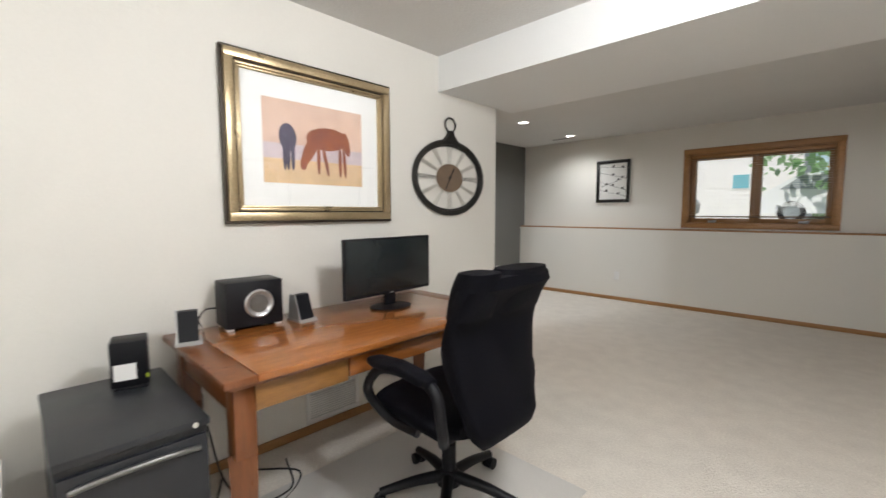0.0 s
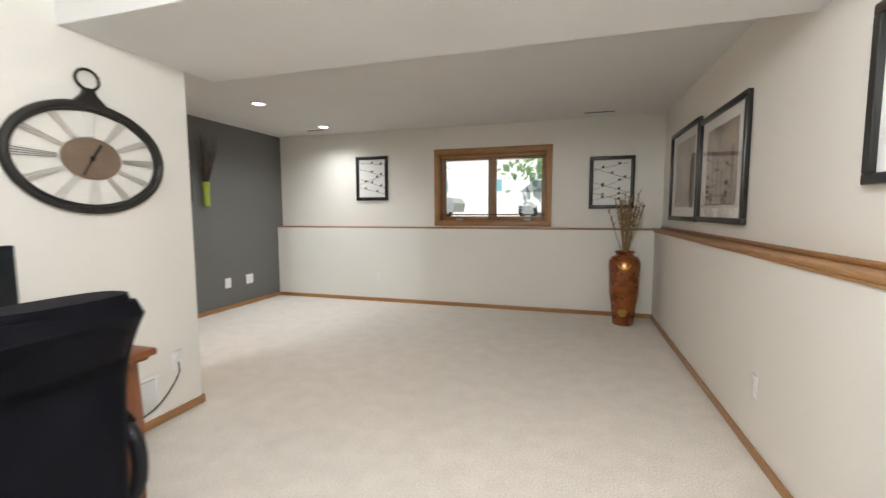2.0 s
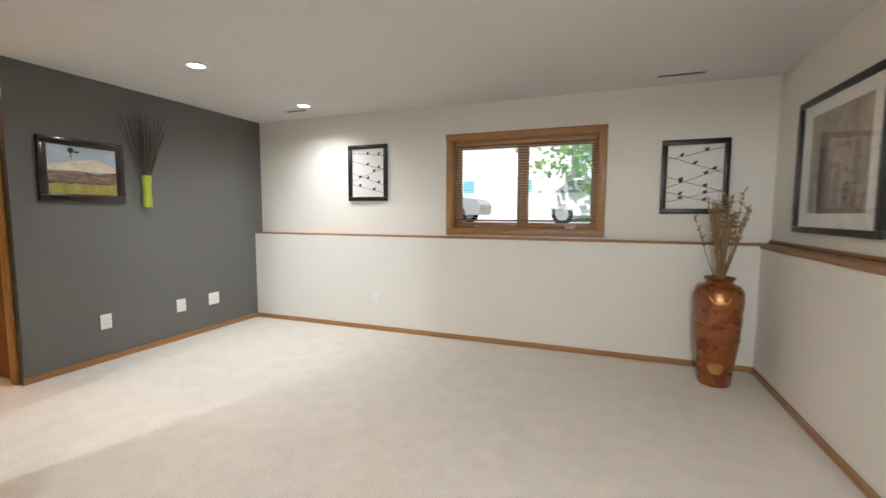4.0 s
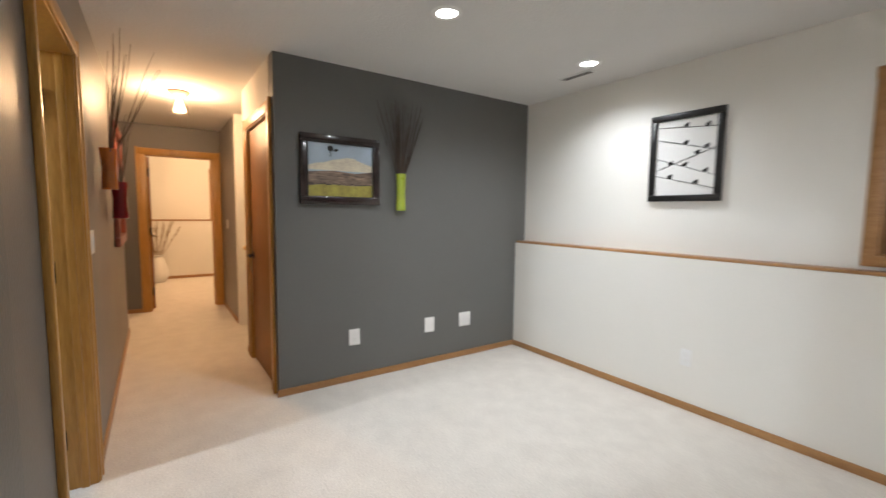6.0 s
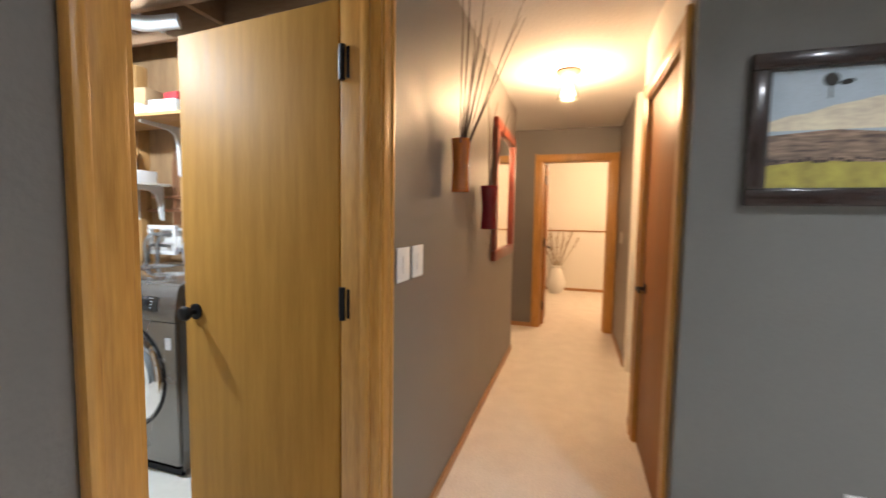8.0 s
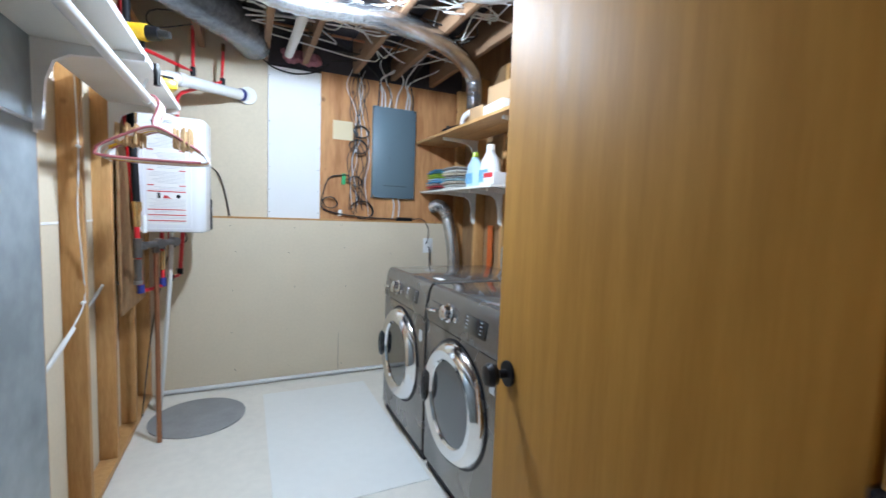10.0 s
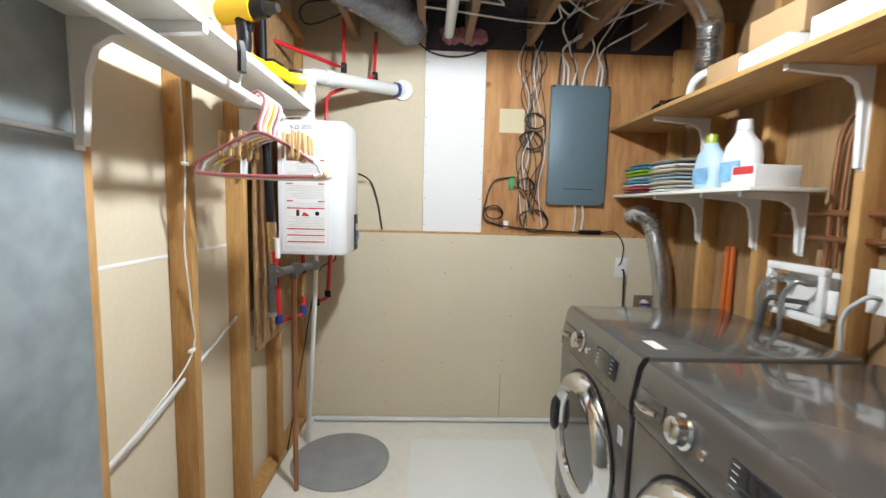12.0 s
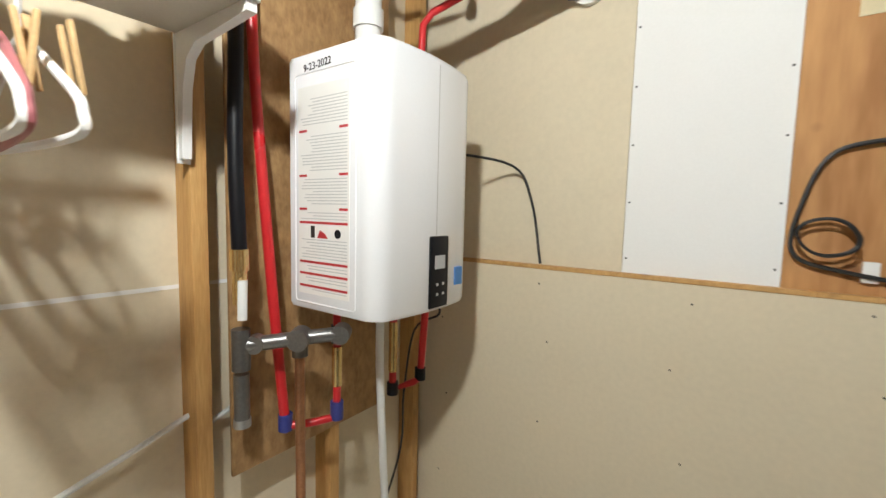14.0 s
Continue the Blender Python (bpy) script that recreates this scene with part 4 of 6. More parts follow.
def plate(name, m, label, kind, w=0.072, h=0.118):
    root = thing(name, m, label, "outlet" if kind != "switch" else "switch")
    part("cover", box(nb(), -w / 2, -h / 2, 0.0005, w / 2, h / 2, 0.007, 0.003), M_WHITE, root)
    if kind == "outlet":
        for y in (-0.022, 0.022):
            part("socket", box(nb(), -0.016, y - 0.014, 0.0071, 0.016, y + 0.014, 0.009, 0.003), M_PAPER, root)
    elif kind == "switch":
        part("rocker", box(nb(), -0.016, -0.033, 0.0071, 0.016, 0.033, 0.011, 0.003), M_WHITE, root)
    return root


plate("wall_outlet", ON_X(XD, 2.62, 0.355), "white wall outlet with a plugged-in cord", "outlet")
solid("extension_cable", tube(nb(), [(XD + 0.012, 2.62, 0.34), (XD + 0.03, 2.60, 0.27), (XD + 0.02, 2.50, 0.15), (XD + 0.03, 2.36, 0.10), (XD + 0.04, 2.1, 0.06)], 0.004), M_CABLEB, "thin dark cord plugged into the outlet", "cable")
for y, k, wd in ((4.345, "outlet", 0.09), (5.05, "blank", 0.10), (5.44, "blank", 0.13)):
    plate("wall_outlet", ON_X(XG, y, 0.352), "white cover plate on the charcoal wall", k, wd, 0.13)
plate("wall_outlet", ON_YNEG(-2.15, YL, 0.365), "cream wall outlet under the window", "outlet")
plate("wall_outlet", ON_XNEG(XL, 3.15, 0.365), "cream wall outlet on the side wall", "outlet")
plate("light_switch", ON_YNEG(-6.85, 3.85, 1.16), "white switch plate beside the bedroom door", "switch")
for x in (-3.535, -3.68):
    plate("light_switch", ON_Y(x, YH, 1.165), "white rocker switch plate by the laundry door", "switch", 0.115, 0.125)

# ---- carpeted room ----
def downlight(x, y):
    root = thing("recessed_light", pose(x, y, ZC), "lit white recessed ceiling light", "ceiling light", "recessed ceiling lights")
    part("trim_ring", lathe(nb(), [(0.058, -0.001), (0.085, -0.001), (0.086, -0.004), (0.06, -0.008)], 32, None, False), M_WHITE, root)
    part("lens", lathe(nb(), [(0.057, -0.003), (0.03, -0.005), (0.004, -0.006)], 28), M_LED, root, "glowing lens")


for cx, cy in CANS:
    downlight(cx, cy)
# Unseen fixture bases added above the office lamps; no dome is modelled.
for cx, cy, cw in DESK_LAMPS:
    root = thing("office_light_base", pose(cx, cy, ZC), "plain white ceiling light base added out of view", "ceiling light")
    part("base", lathe(nb(), [(0.16, 0), (0.16, -0.025), (0.15, -0.03)], 28), M_WHITE, root)


def ceiling_vent(x0, x1, y):
    root = thing("ceiling_vent", Matrix(), "narrow white slotted ceiling register", "vent")
    part("frame", box(nb(), x0, y - 0.04, ZC - 0.006, x1, y + 0.04, ZC + 0.002, 0.002), M_CEIL, root)
    for k in range(3):
        part("slot", box(nb(), x0 + 0.02, y - 0.022 + k * 0.017, ZC - 0.0075, x1 - 0.02, y - 0.012 + k * 0.017, ZC - 0.0062), M_IRON, root)


ceiling_vent(0.56, 0.93, 5.90)
ceiling_vent(-3.12, -2.82, 5.83)


def wire_art(x0, x1, z0, z1, seed, lines):
    rnd = random.Random(seed)
    w, h = x1 - x0, z1 - z0
    root = picture("framed_wire_art", "black-framed white panel with crossing wires and small dark shapes", ON_YNEG(x0, YW, z0), w, h, 0.045, 0.032, M_BLKFRAME, M_PAPER)
    for a, c in lines:
        part("wire", rod(nb(), (0.05, h * a, 0.013), (w - 0.05, h * c, 0.013), 0.0022, seg=6), M_IRON, root)
        for u in ((0.25, 0.7) if rnd.random() > 0.4 else (0.5, 0.85)):
            px, py = 0.05 + (w - 0.1) * u, h * (a + (c - a) * u) + 0.014
            b = nb()
            blob(b, oval(px, py, 0.018, 0.012, rnd.uniform(-30, 30), 10), 0.013)
            blob(b, oval(px + 0.012, py + 0.012, 0.008, 0.008, 0, 8), 0.0142)
            part("dark_shape", b, M_BLKFRAME, root)


wire_art(-2.545, -2.045, 1.445, 2.07, 1, ((0.86, 0.80), (0.72, 0.55), (0.36, 0.58), (0.50, 0.28), (0.30, 0.14)))
wire_art(0.665, 1.18, 1.31, 1.945, 2, ((0.74, 0.88), (0.78, 0.55), (0.36, 0.6), (0.5, 0.3), (0.16, 0.32), (0.3, 0.12)))


def big_print(y0, y1, z0, z1, label):
    w, h = y1 - y0, z1 - z0
    root = picture("framed_print", label, ON_XNEG(XR, y1, z0), w, h, 0.04, 0.036, M_BLKFRAME, M_PAPER)
    part("print", box(nb(), 0.17, 0.13, 0.0102, w - 0.17, h - 0.12, 0.0115), M_ART, root, "sepia street print")
    b = nb()
    for k in range(6):
        box(b, 0.2 + 0.1 * k, 0.16, 0.0117, 0.26 + 0.1 * k, 0.3 + 0.08 * ((k * 7) % 4), 0.0121)
    part("print_shapes", b, mat("sepia_dark", (0.17, 0.13, 0.10), 0.6, var=0.3, scale=14), root)
    g = part("glazing", box(nb(), 0.038, 0.038, 0.020, w - 0.038, h - 0.038, 0.022), M_GLASS, root)
    g.visible_shadow = False


big_print(4.70, 5.72, 1.185, 2.07, "large black-framed sepia print with white mat")
big_print(3.68, 4.68, 1.19, 2.02, "large black-framed sepia print with white mat")
big_print(1.56, 2.57, 1.37, 2.0, "black-framed print over the oak ledge")


def stems(root, base, n, height, spread, material, seed, r=0.0035, buds=0, name="stem", squash=(1, 1)):
    rnd = random.Random(seed)
    for k in range(n):
        a, s = rnd.uniform(0, 6.28), rnd.uniform(0.2, 1.0) * spread
        dx, dy, hgt = math.cos(a) * s * squash[0], math.sin(a) * s * squash[1], height * rnd.uniform(0.7, 1.05)
        if squash[1] < 0:
            dy = abs(dy)
        p0 = Vector(base) + Vector((dx * 0.15, dy * 0.15, 0))
        pts = [p0, p0 + Vector((dx * 0.35 + rnd.uniform(-0.01, 0.01), dy * 0.35, hgt * 0.35)), p0 + Vector((dx * 0.7, dy * 0.7 + rnd.uniform(-0.01, 0.01), hgt * 0.7)), p0 + Vector((dx, dy, hgt))]
        b = tube(nb(), pts, r, 5, 4, taper=0.35)
        path = smooth_path(pts, 6)
        for i in range(buds):
            q = path[len(path) // 2 + rnd.randrange(len(path) // 2)] if rnd.random() < 0.8 else path[rnd.randrange(len(path))]
            d = Vector((rnd.uniform(-1, 1), rnd.uniform(-1, 1), rnd.uniform(0.4, 1.6))).normalized()
            rod(b, q, q + d * rnd.uniform(0.02, 0.045), 0.007, 0.002, 5)
        part(name, b, material, root)


def floor_vase():
    root = thing("floor_vase", pose(1.045, 5.72, 0), "tall copper-glazed floor vase with dry stems", "vase")
    prof = [(0.105, 0), (0.112, 0.01), (0.122, 0.12), (0.135, 0.24), (0.152, 0.36), (0.157, 0.47), (0.16, 0.58), (0.168, 0.66), (0.165, 0.72), (0.14, 0.765), (0.095, 0.785), (0.088, 0.80), (0.10, 0.815), (0.108, 0.825), (0.10, 0.832), (0.08, 0.82), (0.075, 0.7)]
    part("body", lathe(nb(), prof, 40), M_VASE, root)
    for z, r in ((0.36, 0.1545), (0.475, 0.159), (0.60, 0.163)):
        part("ridge", lathe(nb(), [(r - 0.004, z - 0.006), (r + 0.003, z), (r - 0.004, z + 0.006)], 40, None, False), M_VASE, root)
    for a, z, rx, rz, r in ((-100, 0.15, 0.05, 0.05, 0.128), (-97, 0.69, 0.07, 0.05, 0.166), (-20, 0.55, 0.05, 0.06, 0.1585), (-185, 0.5, 0.05, 0.05, 0.1575)):
        b = nb()
        n = 18
        cen = b.verts.new(((r + 0.003) * math.cos(radians(a)), (r + 0.003) * math.sin(radians(a)), z))
        ring = []
        for k in range(n):
            t = 2 * math.pi * k / n
            aa = radians(a) + rx * math.cos(t) * (1 + 0.12 * math.sin(3 * t)) / r
            zz = z + rz * math.sin(t) * (1 + 0.1 * math.cos(2 * t))
            rr = r + 0.0025 + (0.006 if z < 0.3 else -0.03) * (zz - z) / 0.05 * (1 if z < 0.3 else max(0, (zz - z) / 0.05))
            ring.append(b.verts.new((rr * math.cos(aa), rr * math.sin(aa), zz)))
        for k in range(n):
            b.faces.new((cen, ring[k], ring[(k + 1) % n]))
        part("gold_patch", b, M_VASEGOLD, root, "worn gold patch")
    stems(root, (0, 0, 0.80), 30, 0.66, 0.20, M_TWIG, 5, 0.0045, 20)


floor_vase()


def landscape():
    w, h = 0.62, 0.505
    root = picture("framed_painting", "dark glossy framed painting of a snowy hill over a field", ON_X(XG, 3.935, 1.395), w, h, 0.055, 0.035, M_MAHOG, mat("sky_paint", (0.40, 0.48, 0.56), 0.5, var=0.12, scale=8))
    bead = nb()
    for x0, y0, x1, y1 in ((0.052, 0.052, w - 0.052, 0.06), (0.052, h - 0.06, w - 0.052, h - 0.052), (0.052, 0.06, 0.06, h - 0.06), (w - 0.06, 0.06, w - 0.052, h - 0.06)):
        box(bead, x0, y0, 0.011, x1, y1, 0.028, 0.003)
    part("inner_bead", bead, M_BLKFRAME, root)
    z = 0.0102
    part("painted_hill", blob(nb(), [(0.06, 0.25), (0.56, 0.25), (0.56, 0.30), (0.50, 0.315), (0.45, 0.33), (0.41, 0.348), (0.36, 0.352), (0.30, 0.338), (0.24, 0.328), (0.17, 0.305), (0.12, 0.30), (0.06, 0.28)], z), mat("snow_paint", (0.76, 0.70, 0.52), 0.5, scale=5, bscale=30, grain=(1, 1, 3), dark=(0.55, 0.48, 0.38)), root, "cream snowy hill")
    part("painted_band", blob(nb(), [(0.06, 0.13), (0.56, 0.13), (0.56, 0.255), (0.42, 0.235), (0.25, 0.25), (0.06, 0.235)], z + 0.001), mat("brown_paint", (0.34, 0.24, 0.17), 0.5, scale=9, bscale=20, grain=(1, 1, 6), dark=(0.06, 0.04, 0.035)), root, "brown tree band")
    part("painted_field", blob(nb(), [(0.06, 0.06), (0.56, 0.06), (0.56, 0.15), (0.40, 0.14), (0.2, 0.15), (0.06, 0.135)], z + 0.002), mat("field_paint", (0.42, 0.37, 0.07), 0.5, scale=16, bscale=40, dark=(0.25, 0.21, 0.05)), root, "yellow-green field")
    b = nb()
    rnd = random.Random(17)
    for k in range(22):
        x = 0.07 + 0.022 * k
        blob(b, oval(x, 0.150 + rnd.uniform(-0.004, 0.006), rnd.uniform(0.006, 0.013), rnd.uniform(0.003, 0.007), 0, 8), z + 0.003)
    part("painted_fence", b, mat("dark_paint", (0.05, 0.035, 0.03), 0.5, var=0.3, scale=30), root, "dark dabs along the field edge")
    b = nb()
    box(b, 0.225, 0.35, z + 0.001, 0.231, 0.40, z + 0.0018)
    blob(b, oval(0.228, 0.41, 0.022, 0.022), z + 0.0012)
    blob(b, oval(0.27, 0.40, 0.02, 0.009, 12), z + 0.0012)
    part("painted_windmill", b, M_IRON, root)


landscape()


def wall_vase(m, label, material, height, r, twigs, seed, spread, tall, squash):
    root = thing("wall_vase", m, label, "vase")
    part("pot", lathe(nb(), [(r * 0.85, 0), (r * 0.95, 0.004), (r * 0.82, height * 0.5), (r, height * 0.97), (r * 1.03, height), (r * 0.9, height), (r * 0.72, height * 0.5)], 24, Matrix.Translation((0, 0, 0)), True), material, root)
    stems(root, (0, 0, height * 0.9), twigs, tall, spread, M_DARKTWIG, seed, 0.0034, 0, "twig", squash)


wall_vase(pose(XG + 0.055, 4.73, 1.355), "lime green wall vase holding dark twigs", M_LIME, 0.295, 0.042, 46, 3, 0.24, 0.58, (0.16, 0.85))
wall_vase(pose(-4.08, YH + 0.065, 1.46), "amber wall vase holding bare branches", M_ORANGE, 0.25, 0.045, 15, 8, 0.55, 0.70, (0.8, -0.45))
wall_vase(pose(-4.74, YH + 0.075, 1.27), "crimson wall vase with twigs", M_RED, 0.27, 0.055, 11, 9, 0.30, 0.50, (0.8, -0.4))
root = thing("wall_mirror", ON_Y(-5.2, YH, 1.02), "reddish wood framed wall mirror", "mirror")
for x0, y0, x1, y1 in ((0, 0, 0.95, 0.08), (0, 0.98, 0.95, 1.06), (0, 0.08, 0.08, 0.98), (0.87, 0.08, 0.95, 0.98)):
    part("rail", box(nb(), x0, y0, 0.002, x1, y1, 0.04, 0.008), mat("red_wood", (0.20, 0.04, 0.02), 0.3, var=0.2, coat=0.3), root)
part("glass", box(nb(), 0.075, 0.075, 0.002, 0.875, 0.985, 0.012), M_MIRROR, root, "silvered glass")
root = thing("hall_light", pose(-5.40, 3.30, ZC), "lit glass jar ceiling light on a bronze canopy", "ceiling light")
part("canopy", lathe(nb(), [(0.085, 0), (0.09, -0.012), (0.065, -0.04), (0.04, -0.05)], 28), M_BROWN, root, "bronze canopy")
g = part("glass_shade", lathe(nb(), [(0.042, -0.05), (0.05, -0.09), (0.07, -0.16), (0.078, -0.20), (0.075, -0.20), (0.067, -0.16), (0.047, -0.09), (0.039, -0.05)], 28, None, False), M_GLASS, root, "clear glass jar")
g.visible_shadow = False
b = part("bulb", lathe(nb(), [(0.013, -0.05), (0.016, -0.08), (0.032, -0.115), (0.034, -0.135), (0.024, -0.158), (0.004, -0.165)], 20), M_BULB, root, "glowing bulb")
b.visible_shadow = False

# ---- bedroom beyond ----
root = thing("floor_plant", pose(-10.05, 3.08, 0), "tall pale vase with dry leafy branches", "plant")
part("pot", lathe(nb(), [(0.10, 0), (0.15, 0.08), (0.17, 0.2), (0.12, 0.36), (0.08, 0.46), (0.10, 0.5)], 24), M_PAPER, root, "pale ceramic vase")
stems(root, (0, 0, 0.46), 12, 0.72, 0.36, M_TWIG, 21, 0.006, 26, "branch")

# ---- laundry ----
def panel():
    root = thing("duct_panel", Matrix(), "mottled grey sheet-metal panel against the studs", "panel")
    part("sheet", box(nb(), XS - 0.016, 1.09, 0.0, XS - 0.002, 2.62, 1.578, 0.002), M_PANEL, root)
    part("sheet", box(nb(), XS - 0.016, 1.09, 1.584, XS - 0.002, 2.62, 2.45, 0.002), M_PANEL, root)
    part("seam", box(nb(), XS - 0.02, 1.09, 1.576, XS - 0.012, 2.62, 1.586, 0.002), M_GALV, root)
    part("edge_strip", box(nb(), XS - 0.008, 1.062, 0.0, XS + 0.03, 1.089, 2.43, 0.002), M_STUD, root, "raw pine edge strip")


def washer(y0, label, washing):
    w, d, h = 0.705, 0.76, 0.985
    root = thing("washing_machine" if washing else "tumble_dryer", pose(-3.68, y0 + w / 2, 0), label, "washing machine" if washing else "dryer", "matching laundry pair")
    b = nb()
    box(b, -d, -w / 2 + 0.003, 0.02, -0.012, w / 2 - 0.003, 0.945, 0.01)
    part("cabinet", b, M_STEEL, root)
    part("top", box(nb(), -d - 0.005, -w / 2 + 0.001, 0.946, -0.03, w / 2 - 0.001, h, 0.016), M_STEELTOP, root, "glossy graphite top")
    b = nb()
    side = Matrix.Translation((0, w / 2 - 0.001, 0)) @ Euler((radians(90), 0, 0)).to_matrix().to_4x4()
    prism(b, [(-0.04, 0.80), (0.012, 0.80), (0.014, 0.83), (-0.006, 0.95), (-0.02, 0.978), (-0.04, 0.984)], w - 0.002, side)
    part("control_panel", b, M_STEEL, root)
    part("front", box(nb(), -0.012, -w / 2 + 0.002, 0.06, 0.012, w / 2 - 0.002, 0.797, 0.008), M_STEEL, root)
    part("plinth", box(nb(), -0.03, -w / 2 + 0.01, 0.0, -0.012, w / 2 - 0.01, 0.058), M_BLACK, root)
    m = Matrix.Translation((0.012, 0, 0.50)) @ Euler((0, radians(90), 0)).to_matrix().to_4x4()
    hatch = part("door", lathe(nb(), [(0.265, 0.0), (0.272, 0.012), (0.262, 0.038), (0.235, 0.055), (0.195, 0.045), (0.185, 0.03)], 48, m, False), M_CHROME, root, "chrome ring door")
    part("door_glass", lathe(nb(), [(0.19, 0.034), (0.17, 0.02), (0.12, 0.012), (0.05, 0.010), (0.003, 0.010)], 40, m), M_DGLASS, hatch, "dark convex glass")
    part("door_seal", lathe(nb(), [(0.275, 0.0005), (0.285, 0.003), (0.275, 0.006)], 48, m, False), M_BLACK, hatch)
    part("door_grip", tube(nb(), [(0.05, -0.235, 0.58), (0.075, -0.225, 0.55), (0.075, -0.225, 0.45), (0.05, -0.235, 0.42)], 0.014, 10), M_DGLASS, hatch, "dark door grip")
    tilt = Matrix.Translation((0.005, 0, 0.885)) @ Euler((0, radians(81), 0)).to_matrix().to_4x4()
    # tilted panel frame: z out of the panel, y along it, -x upwards
    k = part("dial", lathe(nb(), [(0.044, 0.0), (0.046, 0.006), (0.038, 0.012), (0.034, 0.035), (0.028, 0.04), (0.003, 0.041)], 28, tilt @ Matrix.Translation((0, -0.11, 0))), M_CHROME, root, "chrome dial")
    part("button", lathe(nb(), [(0.014, 0.0), (0.014, 0.006), (0.011, 0.009), (0.002, 0.009)], 18, tilt @ Matrix.Translation((0.015, -0.03, 0))), M_CHROME, root)
    part("display", box(nb(), -0.035, 0.055, 0.0, 0.038, 0.235, 0.004, 0.002, tilt), M_DGLASS, root, "dark display")
    for i in range(8):
        part("display_mark", box(nb(), -0.028 + 0.016 * (i % 4), 0.065 + 0.12 * (i // 4), 0.0042, -0.025 + 0.016 * (i % 4), 0.083 + 0.12 * (i // 4), 0.0046, 0, tilt), M_PRINT, root)
    part("dispenser", box(nb(), -0.022, -0.335, 0.0, 0.028, -0.20, 0.006, 0.003, tilt), M_STEEL, root)
    part("dispenser_pull", tube(nb(), [(0.022, -0.685 / 2 + 0.02, 0.862), (0.034, -0.29, 0.868), (0.034, -0.25, 0.872), (0.022, -0.215, 0.876)], 0.008), M_CHROME, root)
    part("badge", box(nb(), 0.0121, 0.285, 0.66, 0.0135, 0.32, 0.72, 0.0), M_PRINT, root)
    for fx in (-0.7, -0.06):
        for fy in (-0.29, 0.29):
            part("foot", rod(nb(), (fx, fy, -0.004), (fx, fy, 0.03), 0.02), M_BLACK, root)
    if not washing:
        part("top_label", box(nb(), -0.14, 0.19, h + 0.0002, -0.10, 0.28, h + 0.001), M_WHITE, root, "white paper label")
    return root


def water_heater():
    x0, x1, y0, y1, z0, z1 = -2.28, -2.60, -0.36, 0.028, 1.195, 1.842
    root = thing("water_heater", pose(x0, (y0 + y1) / 2, z0), "white wall-hung tankless water heater with red labels", "water heater")
    hw, d, h = (y1 - y0) / 2, abs(x1 - x0), z1 - z0
    X, Y = (1, 0, 0), (0, 1, 0)

    def outline(g, r=0.055, bulge=0.012):
        pts = [(0, -hw + g), (0, hw - g)]
        n = 7
        pts += [(-(d - r) - (r - g) * math.sin(a), (hw - r) + (r - g) * math.cos(a)) for a in [math.pi / 2 * i / n for i in range(n + 1)]]
        pts += [(-d + g - bulge * (1 - (v / (hw - r)) ** 2), v) for v in [(hw - r) * (1 - 2 * i / 8) for i in range(1, 8)]]
        pts += [(-(d - r) - (r - g) * math.cos(a), -(hw - r) - (r - g) * math.sin(a)) for a in [math.pi / 2 * i / n for i in range(n + 1)]]
        return pts
    b = nb()
    rings = []
    for g, z in ((0.02, 0.0), (0.006, 0.004), (0.0, 0.016), (0.0, h - 0.016), (0.006, h - 0.004), (0.02, h)):
        rings.append([b.verts.new((x, y, z)) for x, y in outline(g)])
    for p, q in zip(rings, rings[1:]):
        for i in range(len(p)):
            j = (i + 1) % len(p)
            b.faces.new((p[i], p[j], q[j], q[i]))
    b.faces.new(rings[0][::-1])
    b.faces.new(rings[-1])
    part("casing", b, M_ENAMEL, root)
    part("front_seam", box(nb(), -d - 0.0125, -0.006, 0.02, -d - 0.006, -0.003, h - 0.02), M_PRINT, root)
    part("display_panel", box(nb(), -d - 0.0175, -0.055, 0.012, -d - 0.008, 0.025, 0.20, 0.006), M_BLACK, root, "black control panel")
    part("display_screen", box(nb(), -d - 0.0188, -0.037, 0.115, -d - 0.017, 0.007, 0.15, 0), M_PRINT, root, "grey display")
    for i in range(4):
        part("display_button", box(nb(), -d - 0.0188, -0.035 + 0.026 * (i % 2), 0.045 + 0.026 * (i // 2), -d - 0.017, -0.027 + 0.026 * (i % 2), 0.052 + 0.026 * (i // 2), 0), M_PRINT, root)
    part("blue_sticker", box(nb(), -d - 0.0095, -0.135, 0.06, -d - 0.002, -0.10, 0.11), mat("blue_sticker", (0.05, 0.2, 0.5), 0.5), root, "small blue sticker")
    lab = part("label", box(nb(), -0.225, hw, 0.045, -0.035, hw + 0.0008, h - 0.085, 0), M_PAPER, root, "printed instruction label")
    part("label_border", tube(nb(), [(-0.245, hw, 0.03), (-0.245, hw, h - 0.06), (-0.24, hw, h - 0.052), (-0.03, hw, h - 0.052), (-0.022, hw, h - 0.06), (-0.022, hw, 0.03), (-0.03, hw, 0.022), (-0.24, hw, 0.022), (-0.245, hw, 0.03)], 0.0025, 6, 1), M_ENAMEL, root)
    rnd = random.Random(4)
    z = h - 0.17
    reds = ((0.455, 0), (0.345, 0), (0.262, 0), (0.228, 1), (0.128, 1), (0.098, 1), (0.066, 1))
    for rz, full in reds:
        for a, c in (((-0.22, -0.04),) if full else ((-0.22, -0.19), (-0.07, -0.04))):
            part("red_bar", box(nb(), a, hw + 0.0009, rz - 0.003, c, hw + 0.0014, rz + 0.003), M_REDINK, lab, "red warning bar")
    b = nb()
    prism(b, [(0, 0), (0.04, 0), (0.03, 0.02), (0.012, 0.012)], 0.0005, Matrix.Translation((-0.15, hw + 0.0014, 0.19)) @ Euler((radians(90), 0, 0)).to_matrix().to_4x4())
